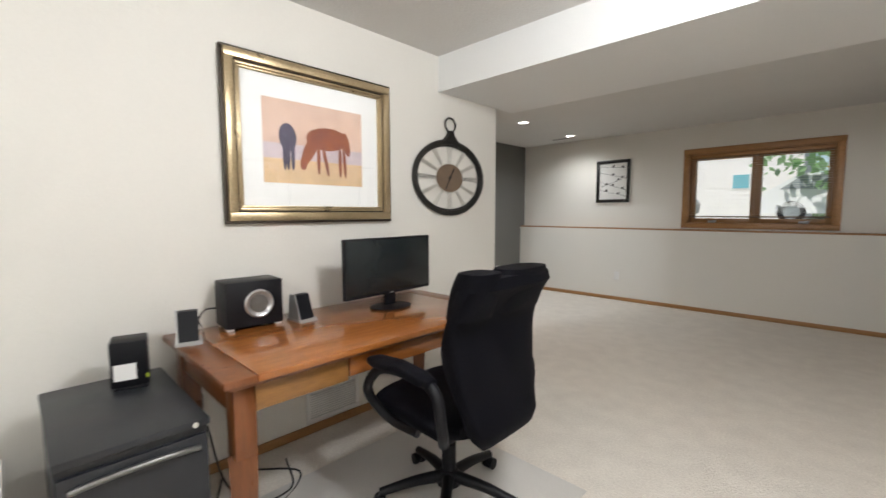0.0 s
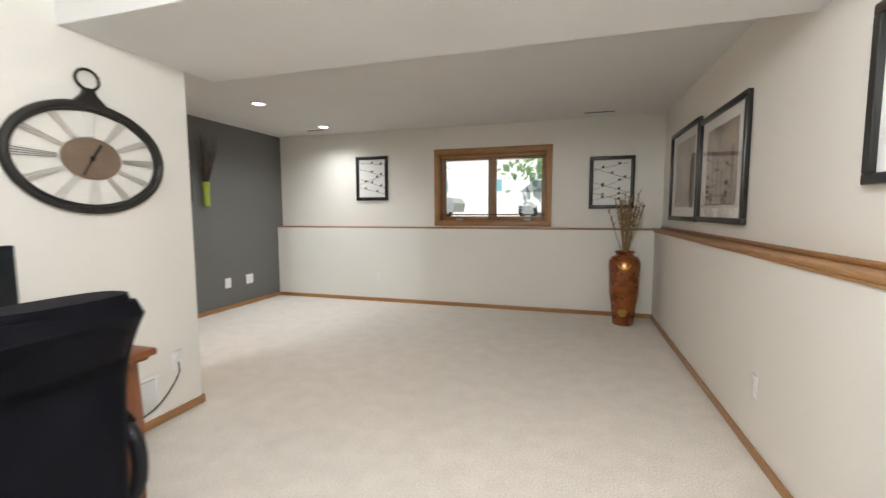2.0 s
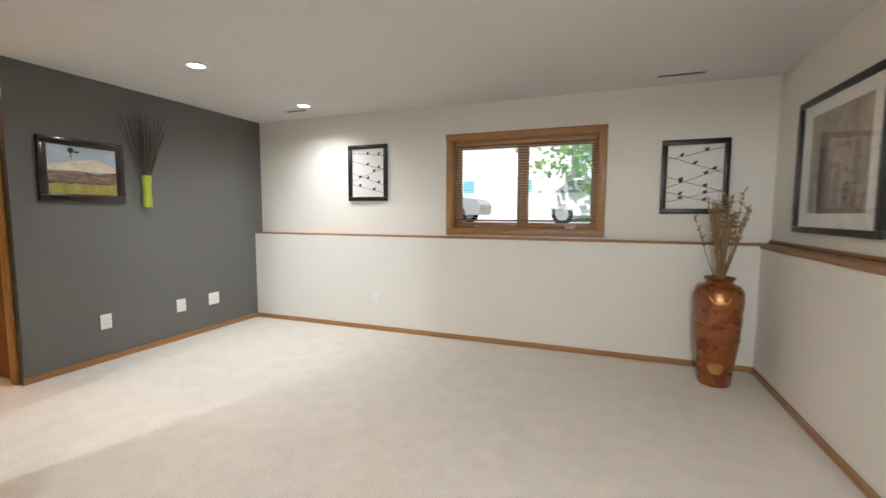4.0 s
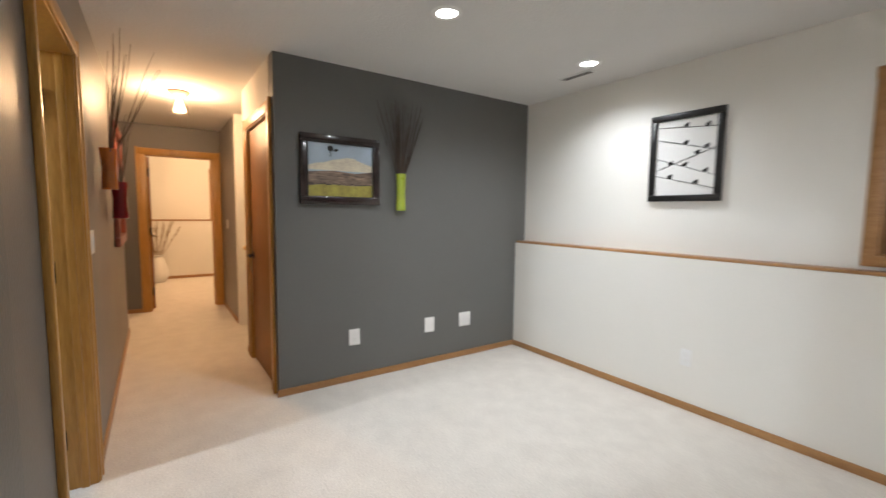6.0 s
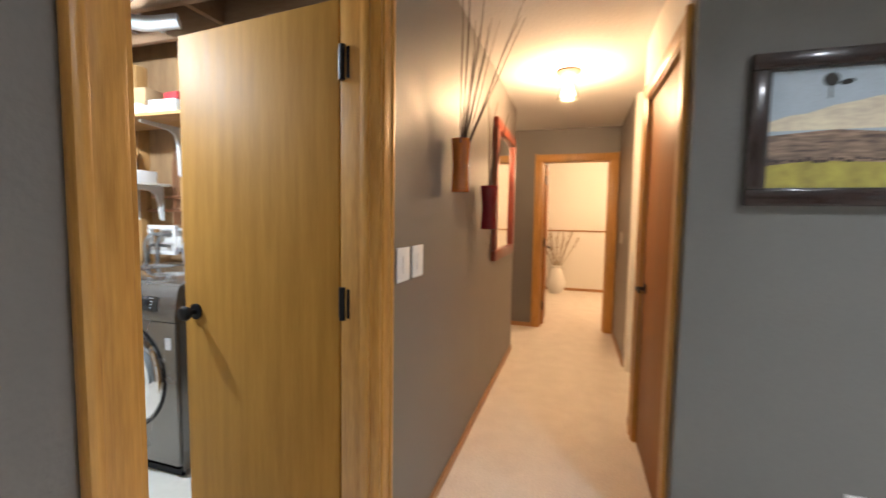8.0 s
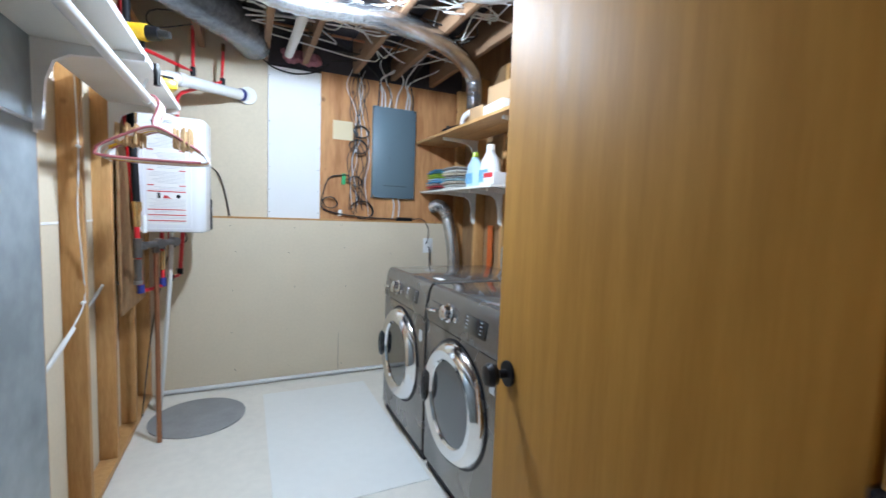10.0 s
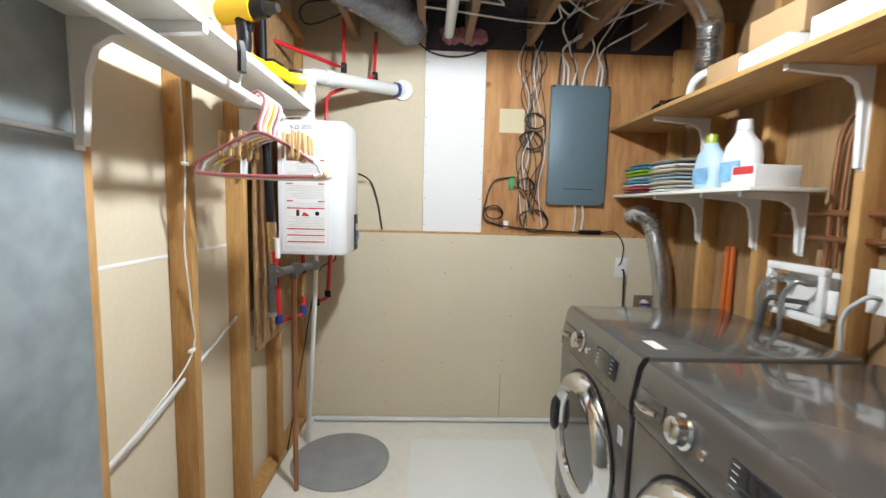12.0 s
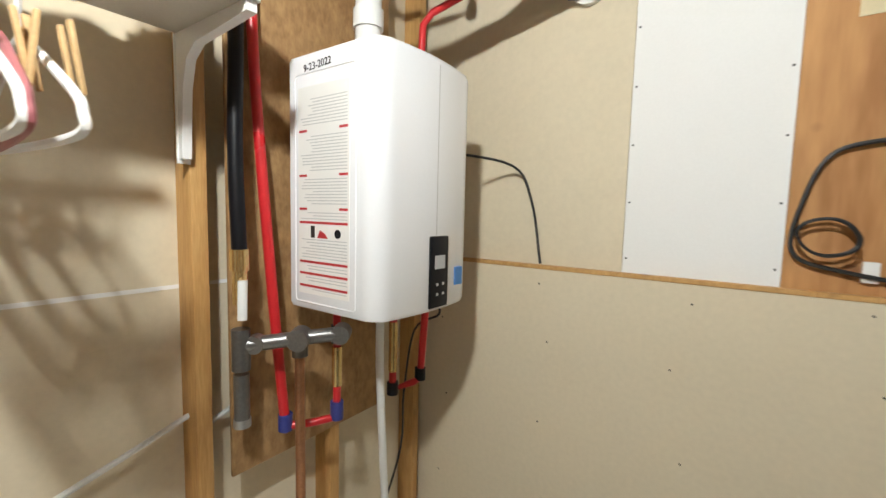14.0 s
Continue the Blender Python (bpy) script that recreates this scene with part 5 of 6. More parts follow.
    part("pictogram", b, M_REDINK, lab, "red pictogram")
    b = nb()
    zz = 0.53
    while zz > 0.055:
        if all(abs(zz - rz) > 0.008 for rz, _ in reds) and not 0.185 < zz < 0.222:
            box(b, -0.218, hw + 0.0009, zz - 0.0011, -0.218 + rnd.uniform(0.12, 0.176), hw + 0.0013, zz + 0.0011)
        zz -= 0.0075
    part("fine_print", b, M_PRINT, lab, "fine grey printed text")["kind"] = "stuff"
    part("pictogram", blob(nb(), oval(0, 0, 0.011, 0.011), 0, Matrix.Translation((-0.185, hw + 0.0015, 0.203)) @ Euler((radians(90), 0, 0)).to_matrix().to_4x4()), M_BLACK, lab, "black pictogram")
    part("pictogram", box(nb(), -0.10, hw + 0.0009, 0.19, -0.085, hw + 0.0015, 0.22), M_IRON, lab, "dark pictogram")
    words("9-23-2022", 0.025, Matrix.Translation((-0.11, hw + 0.001, h - 0.046)) @ Matrix(((-1, 0, 0, 0), (0, 0, 1, 0), (0, 1, 0, 0), (0, 0, 0, 1))) @ Matrix.Rotation(radians(3), 4, "Z"), M_BLACK, root, "handwritten_date")
    part("top_collar", rod(nb(), (-0.10, 0.02, h), (-0.10, 0.02, h + 0.03), 0.05, 0.044, 24), M_PVC, root)
    return root


panel()
washer(0.09, "graphite front-loading dryer with chrome ring door", False)
washer(0.825, "graphite front-loading washing machine with chrome ring door", True)
water_heater()


def pipe(name, pts, r, material, label, n=6, fittings=(), seg=12, category="pipe"):
    root = thing(name, Matrix(), label, category)
    part("run", tube(nb(), pts, r, seg, n), material, root)
    for p, fr, fl, fm in fittings:
        b = nb()
        q = Vector(p[:3])
        axis = Vector(p[3:]) if len(p) > 3 else Vector((0, 0, 1))
        rod(b, q - axis * fl / 2, q + axis * fl / 2, fr, seg=16)
        part("fitting", b, fm, root)
    return root


pipe("vent_pipe", [(-2.37, -0.16, 1.85), (-2.37, -0.16, 2.06), (-2.39, -0.19, 2.105), (-2.82, -0.68, 2.17)], 0.036, M_PVC, "white plastic flue pipe through the wall", 1,
     (((-2.37, -0.16, 1.98), 0.042, 0.05, M_PVC), ((-2.37, -0.16, 2.08), 0.043, 0.07, M_PVC), ((-2.78, -0.63, 2.165, 0.66, 0.75, -0.1), 0.043, 0.02, M_BLUEFIT), ((-2.82, -0.662, 2.17, 0, 1, 0), 0.062, 0.02, M_PVC), ((-2.45, -0.26, 2.115, 0.66, 0.75, -0.1), 0.042, 0.05, M_PVC)))
pipe("water_pipe", [(-2.42, -0.33, 1.85), (-2.42, -0.34, 2.02), (-2.44, -0.36, 2.06), (-2.66, -0.50, 2.20), (-2.67, -0.51, 2.42)], 0.011, M_REDPIPE, "red water pipe with brass stub", 1, (((-2.67, -0.51, 2.43), 0.012, 0.05, M_BRASS), ((-2.665, -0.505, 2.2), 0.017, 0.05, M_BLACK)))
pipe("water_pipe", [(-2.22, -0.10, 2.24), (-2.45, -0.36, 2.22), (-2.50, -0.42, 2.22), (-2.50, -0.42, 2.62)], 0.011, M_REDPIPE, "red water pipe rising to the joists", 1, (((-2.50, -0.42, 2.22), 0.017, 0.05, M_BLACK),))
pipe("water_pipe", [(-2.235, 0.10, 2.5), (-2.24, 0.105, 1.9), (-2.275, 0.085, 1.3), (-2.285, 0.055, 0.90)], 0.0135, M_REDPIPE, "red water pipe running down the strand board", 6, (((-2.286, 0.053, 0.885), 0.019, 0.045, M_BLUEFIT),))
pipe("water_pipe", [(-2.287, 0.05, 0.872), (-2.33, 0.0, 0.875), (-2.37, -0.045, 0.885), (-2.372, -0.05, 0.92), (-2.372, -0.05, 1.19)], 0.011, M_REDPIPE, "short red pipe elbow under the heater", 1, (((-2.372, -0.05, 0.905), 0.018, 0.05, M_BLUEFIT), ((-2.372, -0.05, 1.03), 0.014, 0.11, M_BRASS), ((-2.372, -0.05, 1.12), 0.016, 0.05, M_BLACK)))
pipe("water_pipe", [(-2.38, -0.27, 1.195), (-2.38, -0.27, 0.89), (-2.41, -0.34, 0.90), (-2.42, -0.36, 0.91), (-2.44, -0.36, 1.195)], 0.012, M_REDPIPE, "red pipe loop under the heater", 1, (((-2.38, -0.27, 1.03), 0.014, 0.16, M_BRASS), ((-2.38, -0.27, 0.895), 0.018, 0.04, M_BLACK), ((-2.42, -0.36, 0.925), 0.018, 0.04, M_BLACK)))
pipe("gas_hose", [(-2.27, 0.17, 2.45), (-2.275, 0.165, 1.9), (-2.29, 0.18, 1.6), (-2.30, 0.18, 1.36)], 0.0175, M_BLACK, "black coated gas line with ball valve", 6,
     (((-2.30, 0.18, 1.335), 0.022, 0.05, M_BRASS), ((-2.30, 0.18, 1.27), 0.017, 0.08, M_BRASS), ((-2.30, 0.18, 1.12), 0.021, 0.1, M_GREYPIPE), ((-2.30, 0.18, 1.0), 0.018, 0.12, M_GREYPIPE), ((-2.30, 0.18, 0.94), 0.02, 0.02, M_GALV)))
part("valve_lever", tube(nb(), [(-2.33, 0.19, 1.29), (-2.335, 0.195, 1.2)], 0.011, 10, 1), M_PVC, bpy.data.objects["gas_hose"], "white valve lever")
pipe("gas_pipe", [(-2.30, 0.18, 1.13), (-2.45, -0.02, 1.145)], 0.018, M_GREYPIPE, "black iron gas pipe with a tee", 1, (((-2.38, 0.075, 1.138, 0.6, -0.8, 0.05), 0.027, 0.045, M_GREYPIPE), ((-2.44, -0.005, 1.144, 0.6, -0.8, 0.05), 0.024, 0.04, M_GREYPIPE), ((-2.32, 0.155, 1.132, 0.6, -0.8, 0.05), 0.022, 0.03, M_GREYPIPE)))
pipe("copper_pipe", [(-2.36, 0.06, 1.13), (-2.36, 0.06, 0.0)], 0.0125, M_COPPER, "bare copper pipe down to the floor", 1, (((-2.36, 0.06, 1.11), 0.02, 0.05, M_GREYPIPE),))
pipe("drain_pipe", [(-2.40, -0.19, 1.20), (-2.385, -0.21, 0.9), (-2.30, -0.36, 0.05), (-2.27, -0.42, 0.02)], 0.0125, M_PVC, "white condensate drain pipe", 6)
pipe("floor_pipe", [(-2.27, -0.40, 0.018), (-2.25, -0.62, 0.018), (-2.28, -0.632, 0.018), (-4.45, -0.632, 0.018)], 0.016, M_PVC, "white pipe along the foot of the wall", 1)
pipe("control_cable", [(-2.44, -0.37, 1.20), (-2.45, -0.42, 1.12), (-2.36, -0.40, 1.05), (-2.30, -0.42, 0.8), (-2.24, -0.46, 0.5), (-2.23, -0.2, 0.05)], 0.004, M_CABLEB, "black control cable under the heater", 6)
pipe("control_cable", [(-2.46, -0.39, 1.65), (-2.60, -0.62, 1.62), (-2.66, -0.655, 1.5), (-2.70, -0.655, 1.29)], 0.0045, M_CABLEB, "black control cable on the wall", 6)
b = nb()
box(b, XS - 0.014, -0.40, 0.76, XS - 0.002, 0.165, 2.40, 0.002)
board = solid("strand_board", b, M_OSB, "strand board panel behind the water heater", "board")
b = nb()
box(b, XDB - 0.014, -0.6, 1.255, XDB - 0.0122, 1.05, 1.265)
solid("drywall_seam", b, M_GYPW, "pale taped drywall seam", "seam", kind="structure")

# shelves on the stud wall
def bracket(m, d, h, label="white pressed-metal shelf bracket"):
    root = thing("shelf_bracket", m, label, "bracket", "shelf brackets")
    b = nb()
    prism(b, [(0, 0), (d, 0), (d, -0.02), (0.09, -0.035), (0.05, -0.06), (0.03, -0.12), (0.018, -h), (0, -h)], 0.02, Euler((radians(90), 0, 0)).to_matrix().to_4x4() @ Matrix.Translation((0, 0, -0.01)))
    part("web", b, M_WHITE, root)
    part("flange", box(nb(), -0.001, -0.014, -h - 0.01, 0.003, 0.014, -0.002), M_WHITE, root)
    return root


root = thing("shelf", Matrix(), "white melamine shelf on brackets", "shelf")
part("board", box(nb(), -2.503, 0.245, 1.832, XS - 0.001, 2.6, 1.852, 0.001), M_MELAMINE, root)
part("edge_band", box(nb(), -2.505, 0.245, 1.8315, -2.5032, 2.6, 1.8525), M_WHITE, root)
part("end_band", box(nb(), -2.503, 0.243, 1.8315, XS - 0.001, 0.2448, 1.8525), M_WHITE, root)
for y in (0.222, 1.066):
    bracket(pose(XS - 0.0165 if y > 1 else XS - 0.002, y + 0.035, 1.831, 0, 0, 180), 0.285, 0.27)
rodroot = thing("hanging_rod", Matrix(), "white hanging rod under the shelf", "rod")
part("rod", rod(nb(), (-2.463, 0.50, 1.755), (-2.463, 2.6, 1.755), 0.0155), M_WHITE, rodroot)
for y in (0.80, 1.95):
    part("hook", tube(nb(), [(-2.463, y, 1.832), (-2.447, y, 1.79), (-2.447, y, 1.745), (-2.463, y, 1.735), (-2.48, y, 1.745)], 0.006), M_WHITE, rodroot)


def hanger(y, turn, material, label, pins):
    root = thing("clothes_hanger", pose(-2.463, y, 1.772, 0, 0, turn), label, "hanger", "plastic hangers on the rod")
    pts = [(0.012, 0, -0.02), (0.02, 0, 0.0), (0.0, 0, 0.02), (-0.02, 0, 0.0), (-0.016, 0, -0.03), (0.0, 0, -0.075), (0.0, 0, -0.105)]
    part("hook", tube(nb(), pts, 0.0042, 7), material, root)
    part("frame", tube(nb(), [(0, 0, -0.105), (0.045, 0, -0.12), (0.166, 0, -0.19), (0.188, 0, -0.215), (0.176, 0, -0.238), (0, 0, -0.243), (-0.176, 0, -0.238), (-0.188, 0, -0.215), (-0.166, 0, -0.19), (-0.045, 0, -0.12), (0, 0, -0.105)], 0.0058, 7), material, root)
    for x in pins:
        for s in (-1, 1):
            b = box(nb(), x - 0.005, s * 0.004 - 0.003, -0.17, x + 0.005, s * 0.004 + 0.003, -0.085, 0.0015, Matrix.Translation((0, 0, -0.015)) @ Matrix.Rotation(radians(7 * s), 4, "X"))
            part("clothespin", b, M_PIN, root, "wooden clothespin")


HANG = ((M_WHITE, "white"), (M_MAUVE, "mauve"), (M_WHITE, "white"), (M_YELLOW, "yellow"), (M_WHITE, "white"), (M_PEACH, "peach"), (M_WHITE, "white"), (M_MAUVE, "mauve"))
for i, (mt, nm) in enumerate(HANG):
    hanger(0.56 + 0.021 * i, (4, -3, 2, -5, 6, 1, -4, 3)[i], mt, f"{nm} plastic hanger with wooden clothespins", ((-0.12, 0.1, -0.09), (-0.09, 0.07), (0.12, 0.08, -0.11), (-0.1, 0.05, -0.13), (0.1, -0.08, 0.13), (-0.07, 0.13, -0.1), (0.09, -0.13, 0.06), (-0.11,))[i])


def drill():
    root = thing("cordless_drill", pose(-2.40, 0.66, 1.852, 0, 0, 165), "yellow and black cordless drill standing on its battery", "drill")
    part("battery", box(nb(), -0.05, -0.035, 0, 0.06, 0.035, 0.055, 0.008), M_YELLOW, root)
    part("handle", tube(nb(), [(0, 0, 0.05), (0.008, 0, 0.11), (0.0, 0, 0.17)], 0.022, 12), M_BLACK, root)
    part("motor", rod(nb(), (-0.075, 0, 0.195), (0.045, 0, 0.195), 0.036, 0.034, 20), M_YELLOW, root)
    part("gearbox", rod(nb(), (0.045, 0, 0.195), (0.09, 0, 0.195), 0.03, 0.026, 18), M_BLACK, root)
    part("chuck", rod(nb(), (0.09, 0, 0.195), (0.13, 0, 0.195), 0.02, 0.014, 18), M_IRON, root)
    part("trigger", box(nb(), 0.022, -0.008, 0.13, 0.036, 0.008, 0.16, 0.004), M_BLACK, root)


def battery_pack(x, y, z, turn, base=M_YELLOW):
    root = thing("battery_pack", pose(x, y, z, 0, 0, turn), "yellow and black power tool battery pack", "battery", "tool batteries on the shelf")
    part("case", box(nb(), -0.04, -0.055, 0, 0.04, 0.055, 0.045, 0.006), base, root)
    part("rail", box(nb(), -0.028, -0.045, 0.0452, 0.028, 0.035, 0.062, 0.004), M_BLACK, root)


drill()
for x, y, z, t in ((-2.40, 0.47, 1.852, 8), (-2.42, 0.35, 1.852, -6), (-2.45, 0.29, 1.915, 20), (-2.30, 0.36, 1.852, 0), (-2.40, 0.41, 1.915, -12), (-2.33, 0.52, 1.852, 15)):
    battery_pack(x, y, z, t)
for x, y in ((-2.42, 0.9), (-2.40, 1.12), (-2.44, 1.35)):
    root = thing("hand_tool", pose(x, y, 1.852, 0, 0, 20), "dark grey hand tool lying on the shelf", "tool")
    part("grip", tube(nb(), [(0, -0.07, 0.022), (0, 0.0, 0.025), (0, 0.05, 0.022)], 0.02, 10), M_BLACK, root)
    part("head", box(nb(), -0.02, 0.05, 0.004, 0.02, 0.10, 0.04, 0.006), M_GALV, root)
b = nb()
tube(b, [(-2.51, 0.93, 1.856), (-2.515, 0.93, 1.83), (-2.515, 0.932, 1.78)], 0.012, 6)
solid("strap", b, M_IRON, "dark strap hanging over the shelf edge", "strap")

root = thing("upper_shelf", Matrix(), "long pine shelf along the studs", "shelf")
part("plank", box(nb(), -4.499, BY + 0.001, 1.955, -4.328, 2.4, 1.975, 0.001), M_PINE, root)
part("plank", box(nb(), -4.327, BY + 0.001, 1.955, -4.15, 2.4, 1.975, 0.001), M_PINE, root)
solid("lower_shelf", box(nb(), -4.499, BY + 0.001, 1.535, -4.20, 0.53, 1.551, 0.002), M_MELAMINE, "short white laundry shelf on brackets", "shelf")
for y in (-0.20, 0.20, 0.44):
    bracket(pose(-4.499, y, 1.534), 0.27, 0.24)
for y in (-0.2, 0.64, 1.45):
    bracket(pose(-4.499, y, 1.954), 0.30, 0.34)


def bottle(x, y, z, s, body, cap, label, turn=0):
    root = thing("detergent_bottle", pose(x, y, z, 0, 0, turn), label, "bottle")
    rows = [((0, 0, 0.0), 0.075, 0.045), ((0, 0, 0.01), 0.082, 0.05), ((0, 0, 0.13), 0.085, 0.05), ((0, 0, 0.18), 0.07, 0.044), ((0, 0, 0.215), 0.035, 0.03), ((0, 0, 0.235), 0.026, 0.026)]
    part("body", cushion(nb(), [((0, 0, c[2] * s), a * s, d * s, (0, 1, 0), (1, 0, 0)) for c, a, d in rows], 22, 2.6), body, root)
    part("cap", rod(nb(), (0, 0, 0.236 * s), (0, 0, 0.275 * s), 0.03 * s, 0.026 * s, 20), cap, root)
    part("label", box(nb(), 0.0505 * s, -0.055 * s, 0.03 * s, 0.052 * s, 0.055 * s, 0.11 * s), mat("bottle_label", (0.22, 0.45, 0.68), 0.5, var=0.3, scale=30), root, "blue printed label")
    part("grip", tube(nb(), [(0, -0.06 * s, 0.19 * s), (0, -0.085 * s, 0.17 * s), (0, -0.09 * s, 0.11 * s)], 0.012 * s, 8), body, root)


M_PALEBLUE = mat("pale_blue_plastic", (0.50, 0.66, 0.78), 0.35, var=0.04)
bottle(-4.30, 0.14, 1.551, 0.92, M_PALEBLUE, M_LIME, "pale blue detergent bottle with green cap")
bottle(-4.33, 0.30, 1.551, 1.05, M_WHITE, M_WHITE, "large white detergent bottle")
root = thing("dryer_sheet_box", pose(-4.33, 0.44, 1.551, 0, 0, 3), "white cardboard laundry box with coloured end", "box")
part("carton", box(nb(), -0.09, -0.06, 0, 0.10, 0.06, 0.085, 0.003), M_WHITE, root)
part("print", box(nb(), 0.1001, -0.05, 0.05, 0.101, 0.05, 0.08), M_REDINK, root)


def towel_stack(y, mats, seed, w=0.13):
    rnd = random.Random(seed)
    z = 1.5515
    for mt, nm in mats:
        root = None
        t = rnd.uniform(0.017, 0.026)
        a, c = rnd.uniform(-0.012, 0.012), rnd.uniform(-0.012, 0.012)
        b = nb()
        n = 9
        rows = []
        for k in range(n):
            u = k / (n - 1)
            end = min(1, 0.45 + 3 * u, 0.45 + 3 * (1 - u))
            rows.append(((-4.33 + a, y + c + (u - 0.5) * 2 * w + 0.0, z + t / 2 + 0.002 * math.sin(9 * u + seed)), 0.115 * (0.93 + 0.07 * end), t / 2 * end, (1, 0, 0), (0, 0, 1)))
        cushion(b, rows, 18, 3.5)
        solid("folded_towel", b, mt, f"folded {nm} towel in a stack", "towel", "folded towels on the shelf")
        z += t * 0.97


TW = {n: mat(n.replace(" ", "_") + "_terry", c, 0.95, var=0.15, scale=30, bump=0.5, bscale=250) for n, c in (("maroon", (0.10, 0.03, 0.04)), ("blue", (0.10, 0.30, 0.50)), ("pale blue", (0.35, 0.52, 0.60)), ("lime", (0.30, 0.48, 0.03)), ("teal", (0.07, 0.22, 0.32)), ("white", (0.7, 0.69, 0.66)), ("grey", (0.32, 0.31, 0.29)), ("cream", (0.55, 0.47, 0.36)), ("red", (0.45, 0.05, 0.06)))}
towel_stack(-0.42, [(TW[n], n) for n in ("maroon", "red", "white", "blue", "pale blue", "lime", "lime", "blue", "teal")], 3)
towel_stack(-0.13, [(TW[n], n) for n in ("white", "white", "cream", "pale blue", "grey", "cream", "white", "grey")], 4)


def carton(x, y, z, dx, dy, dz, material, label, turn=0):
    root = thing("carton", pose(x, y, z, 0, 0, turn), label, "box")
    part("case", box(nb(), -dx / 2, -dy / 2, 0, dx / 2, dy / 2, dz, 0.003), material, root)
    part("flap", box(nb(), -dx / 2 + 0.003, -dy / 2 + 0.003, dz + 0.0002, dx / 2 - 0.003, -0.001, dz + 0.002), material, root)
    part("flap", box(nb(), -dx / 2 + 0.003, 0.001, dz + 0.0002, dx / 2 - 0.003, dy / 2 - 0.003, dz + 0.002), material, root)


carton(-4.30, 0.30, 1.975, 0.2, 0.17, 0.10, M_CARD, "small open cardboard box", 4)
carton(-4.28, 0.55, 1.975, 0.2, 0.24, 0.07, M_WHITE, "flat white box on the shelf", -3)
carton(-4.29, 0.56, 2.048, 0.17, 0.22, 0.11, M_CARD, "cardboard box stacked on a white box", 5)
carton(-4.30, 0.83, 1.975, 0.2, 0.22, 0.09, M_WHITE, "white box with printed side", 2)
carton(-4.32, 0.84, 2.068, 0.12, 0.13, 0.06, M_REDINK, "red box stacked on a white box", -6)
carton(-4.34, 1.06, 1.975, 0.08, 0.07, 0.14, M_YELLOW, "yellow box on the shelf", 3)
for x, y, mt, nm in ((-4.27, 1.25, M_IRON, "dark"), (-4.30, 1.42, M_SILVER, "silver"), (-4.28, 1.6, M_BLUEFIT, "purple")):
    root = thing("paint_tin", pose(x, y, 1.975), f"{nm} round tin with a rimmed lid", "tin")
    part("can", lathe(nb(), [(0.06, 0), (0.062, 0.004), (0.06, 0.01), (0.06, 0.12), (0.063, 0.126)], 26), mt, root)
    part("lid", lathe(nb(), [(0.062, 0.1262), (0.064, 0.131), (0.05, 0.132), (0.048, 0.128)], 26), M_GALV, root)
b = nb()
tube(b, [(-4.25, -0.28, 1.99), (-4.20, -0.2, 2.0), (-4.3, -0.1, 2.03), (-4.36, -0.2, 2.0), (-4.26, -0.24, 2.04), (-4.2, -0.1, 1.992)], 0.014, 8)
solid("coiled_strap", b, M_BLACK, "coiled black strap on the pine shelf", "strap")
b = nb()
tube(b, [(-4.25, 0.02, 1.985), (-4.24, 0.06, 2.06), (-4.28, 0.12, 2.09), (-4.25, 0.2, 2.0)], 0.02, 8)
solid("crumpled_bag", b, M_PVC, "crumpled clear plastic bag on the shelf", "bag")


def breaker():
    root = thing("breaker_panel", ON_Y(-3.76, BY - 0.025, 1.478), "blue-grey steel electrical breaker panel", "electrical panel")
    w, h = 0.375, 0.753
    part("box", box(nb(), 0, 0, 0, w, h, 0.04, 0.004), M_BREAKER, root)
    part("door", box(nb(), 0.03, 0.03, 0.0402, w - 0.03, h - 0.03, 0.046, 0.003), M_BREAKER, root)
    part("recess_line", box(nb(), 0.10, 0.10, 0.0461, w - 0.08, 0.104, 0.0468), M_IRON, root)
    part("latch", box(nb(), 0.115, 0.30, 0.0461, 0.155, 0.345, 0.050, 0.002), M_BREAKER, root)
    for x in (0.012, w - 0.012):
        for y in (0.012, h - 0.012):
            part("screw", rod(nb(), (x, y, 0.04), (x, y, 0.043), 0.006), M_CHROME, root)


breaker()
# cables over the backboard
rnd = random.Random(11)
YB = BY - 0.02
for k in range(9):
    x = -3.80 - 0.03 * k - (0.06 if k > 5 else 0)
    b = tube(nb(), [(x, YB + 0.03, 2.225), (x + rnd.uniform(-0.02, 0.02), YB + 0.04, 2.33), (x + rnd.uniform(-0.06, 0.06), YB + 0.05, 2.45), (x + rnd.uniform(-0.25, 0.25), YB + 0.25, 2.56), (x + rnd.uniform(-0.4, 0.4), YB + 0.8, 2.6)], 0.006, 6)
    solid("electrical_cable", b, M_CABLEW if k % 4 else M_CABLEB, "sheathed cable entering the breaker panel", "cable", "cables into the panel")
for k in range(11):
    x = -3.58 - rnd.uniform(0, 0.11)
    pts = [(x, YB + 0.015, 2.5)]
    for i in range(5):
        pts.append((x + rnd.uniform(-0.05, 0.05), YB + 0.01 + rnd.uniform(0, 0.03), 2.35 - 0.19 * i))
    pts.append((x + rnd.uniform(-0.12, 0.06), YB + 0.02, 1.42 - rnd.uniform(0, 0.1)))
    solid("network_cable", tube(nb(), pts, 0.0032, 6), M_CABLEB if k % 4 else M_CABLEW, "tangled low-voltage cable on the backboard", "cable", "tangled cables on the backboard")
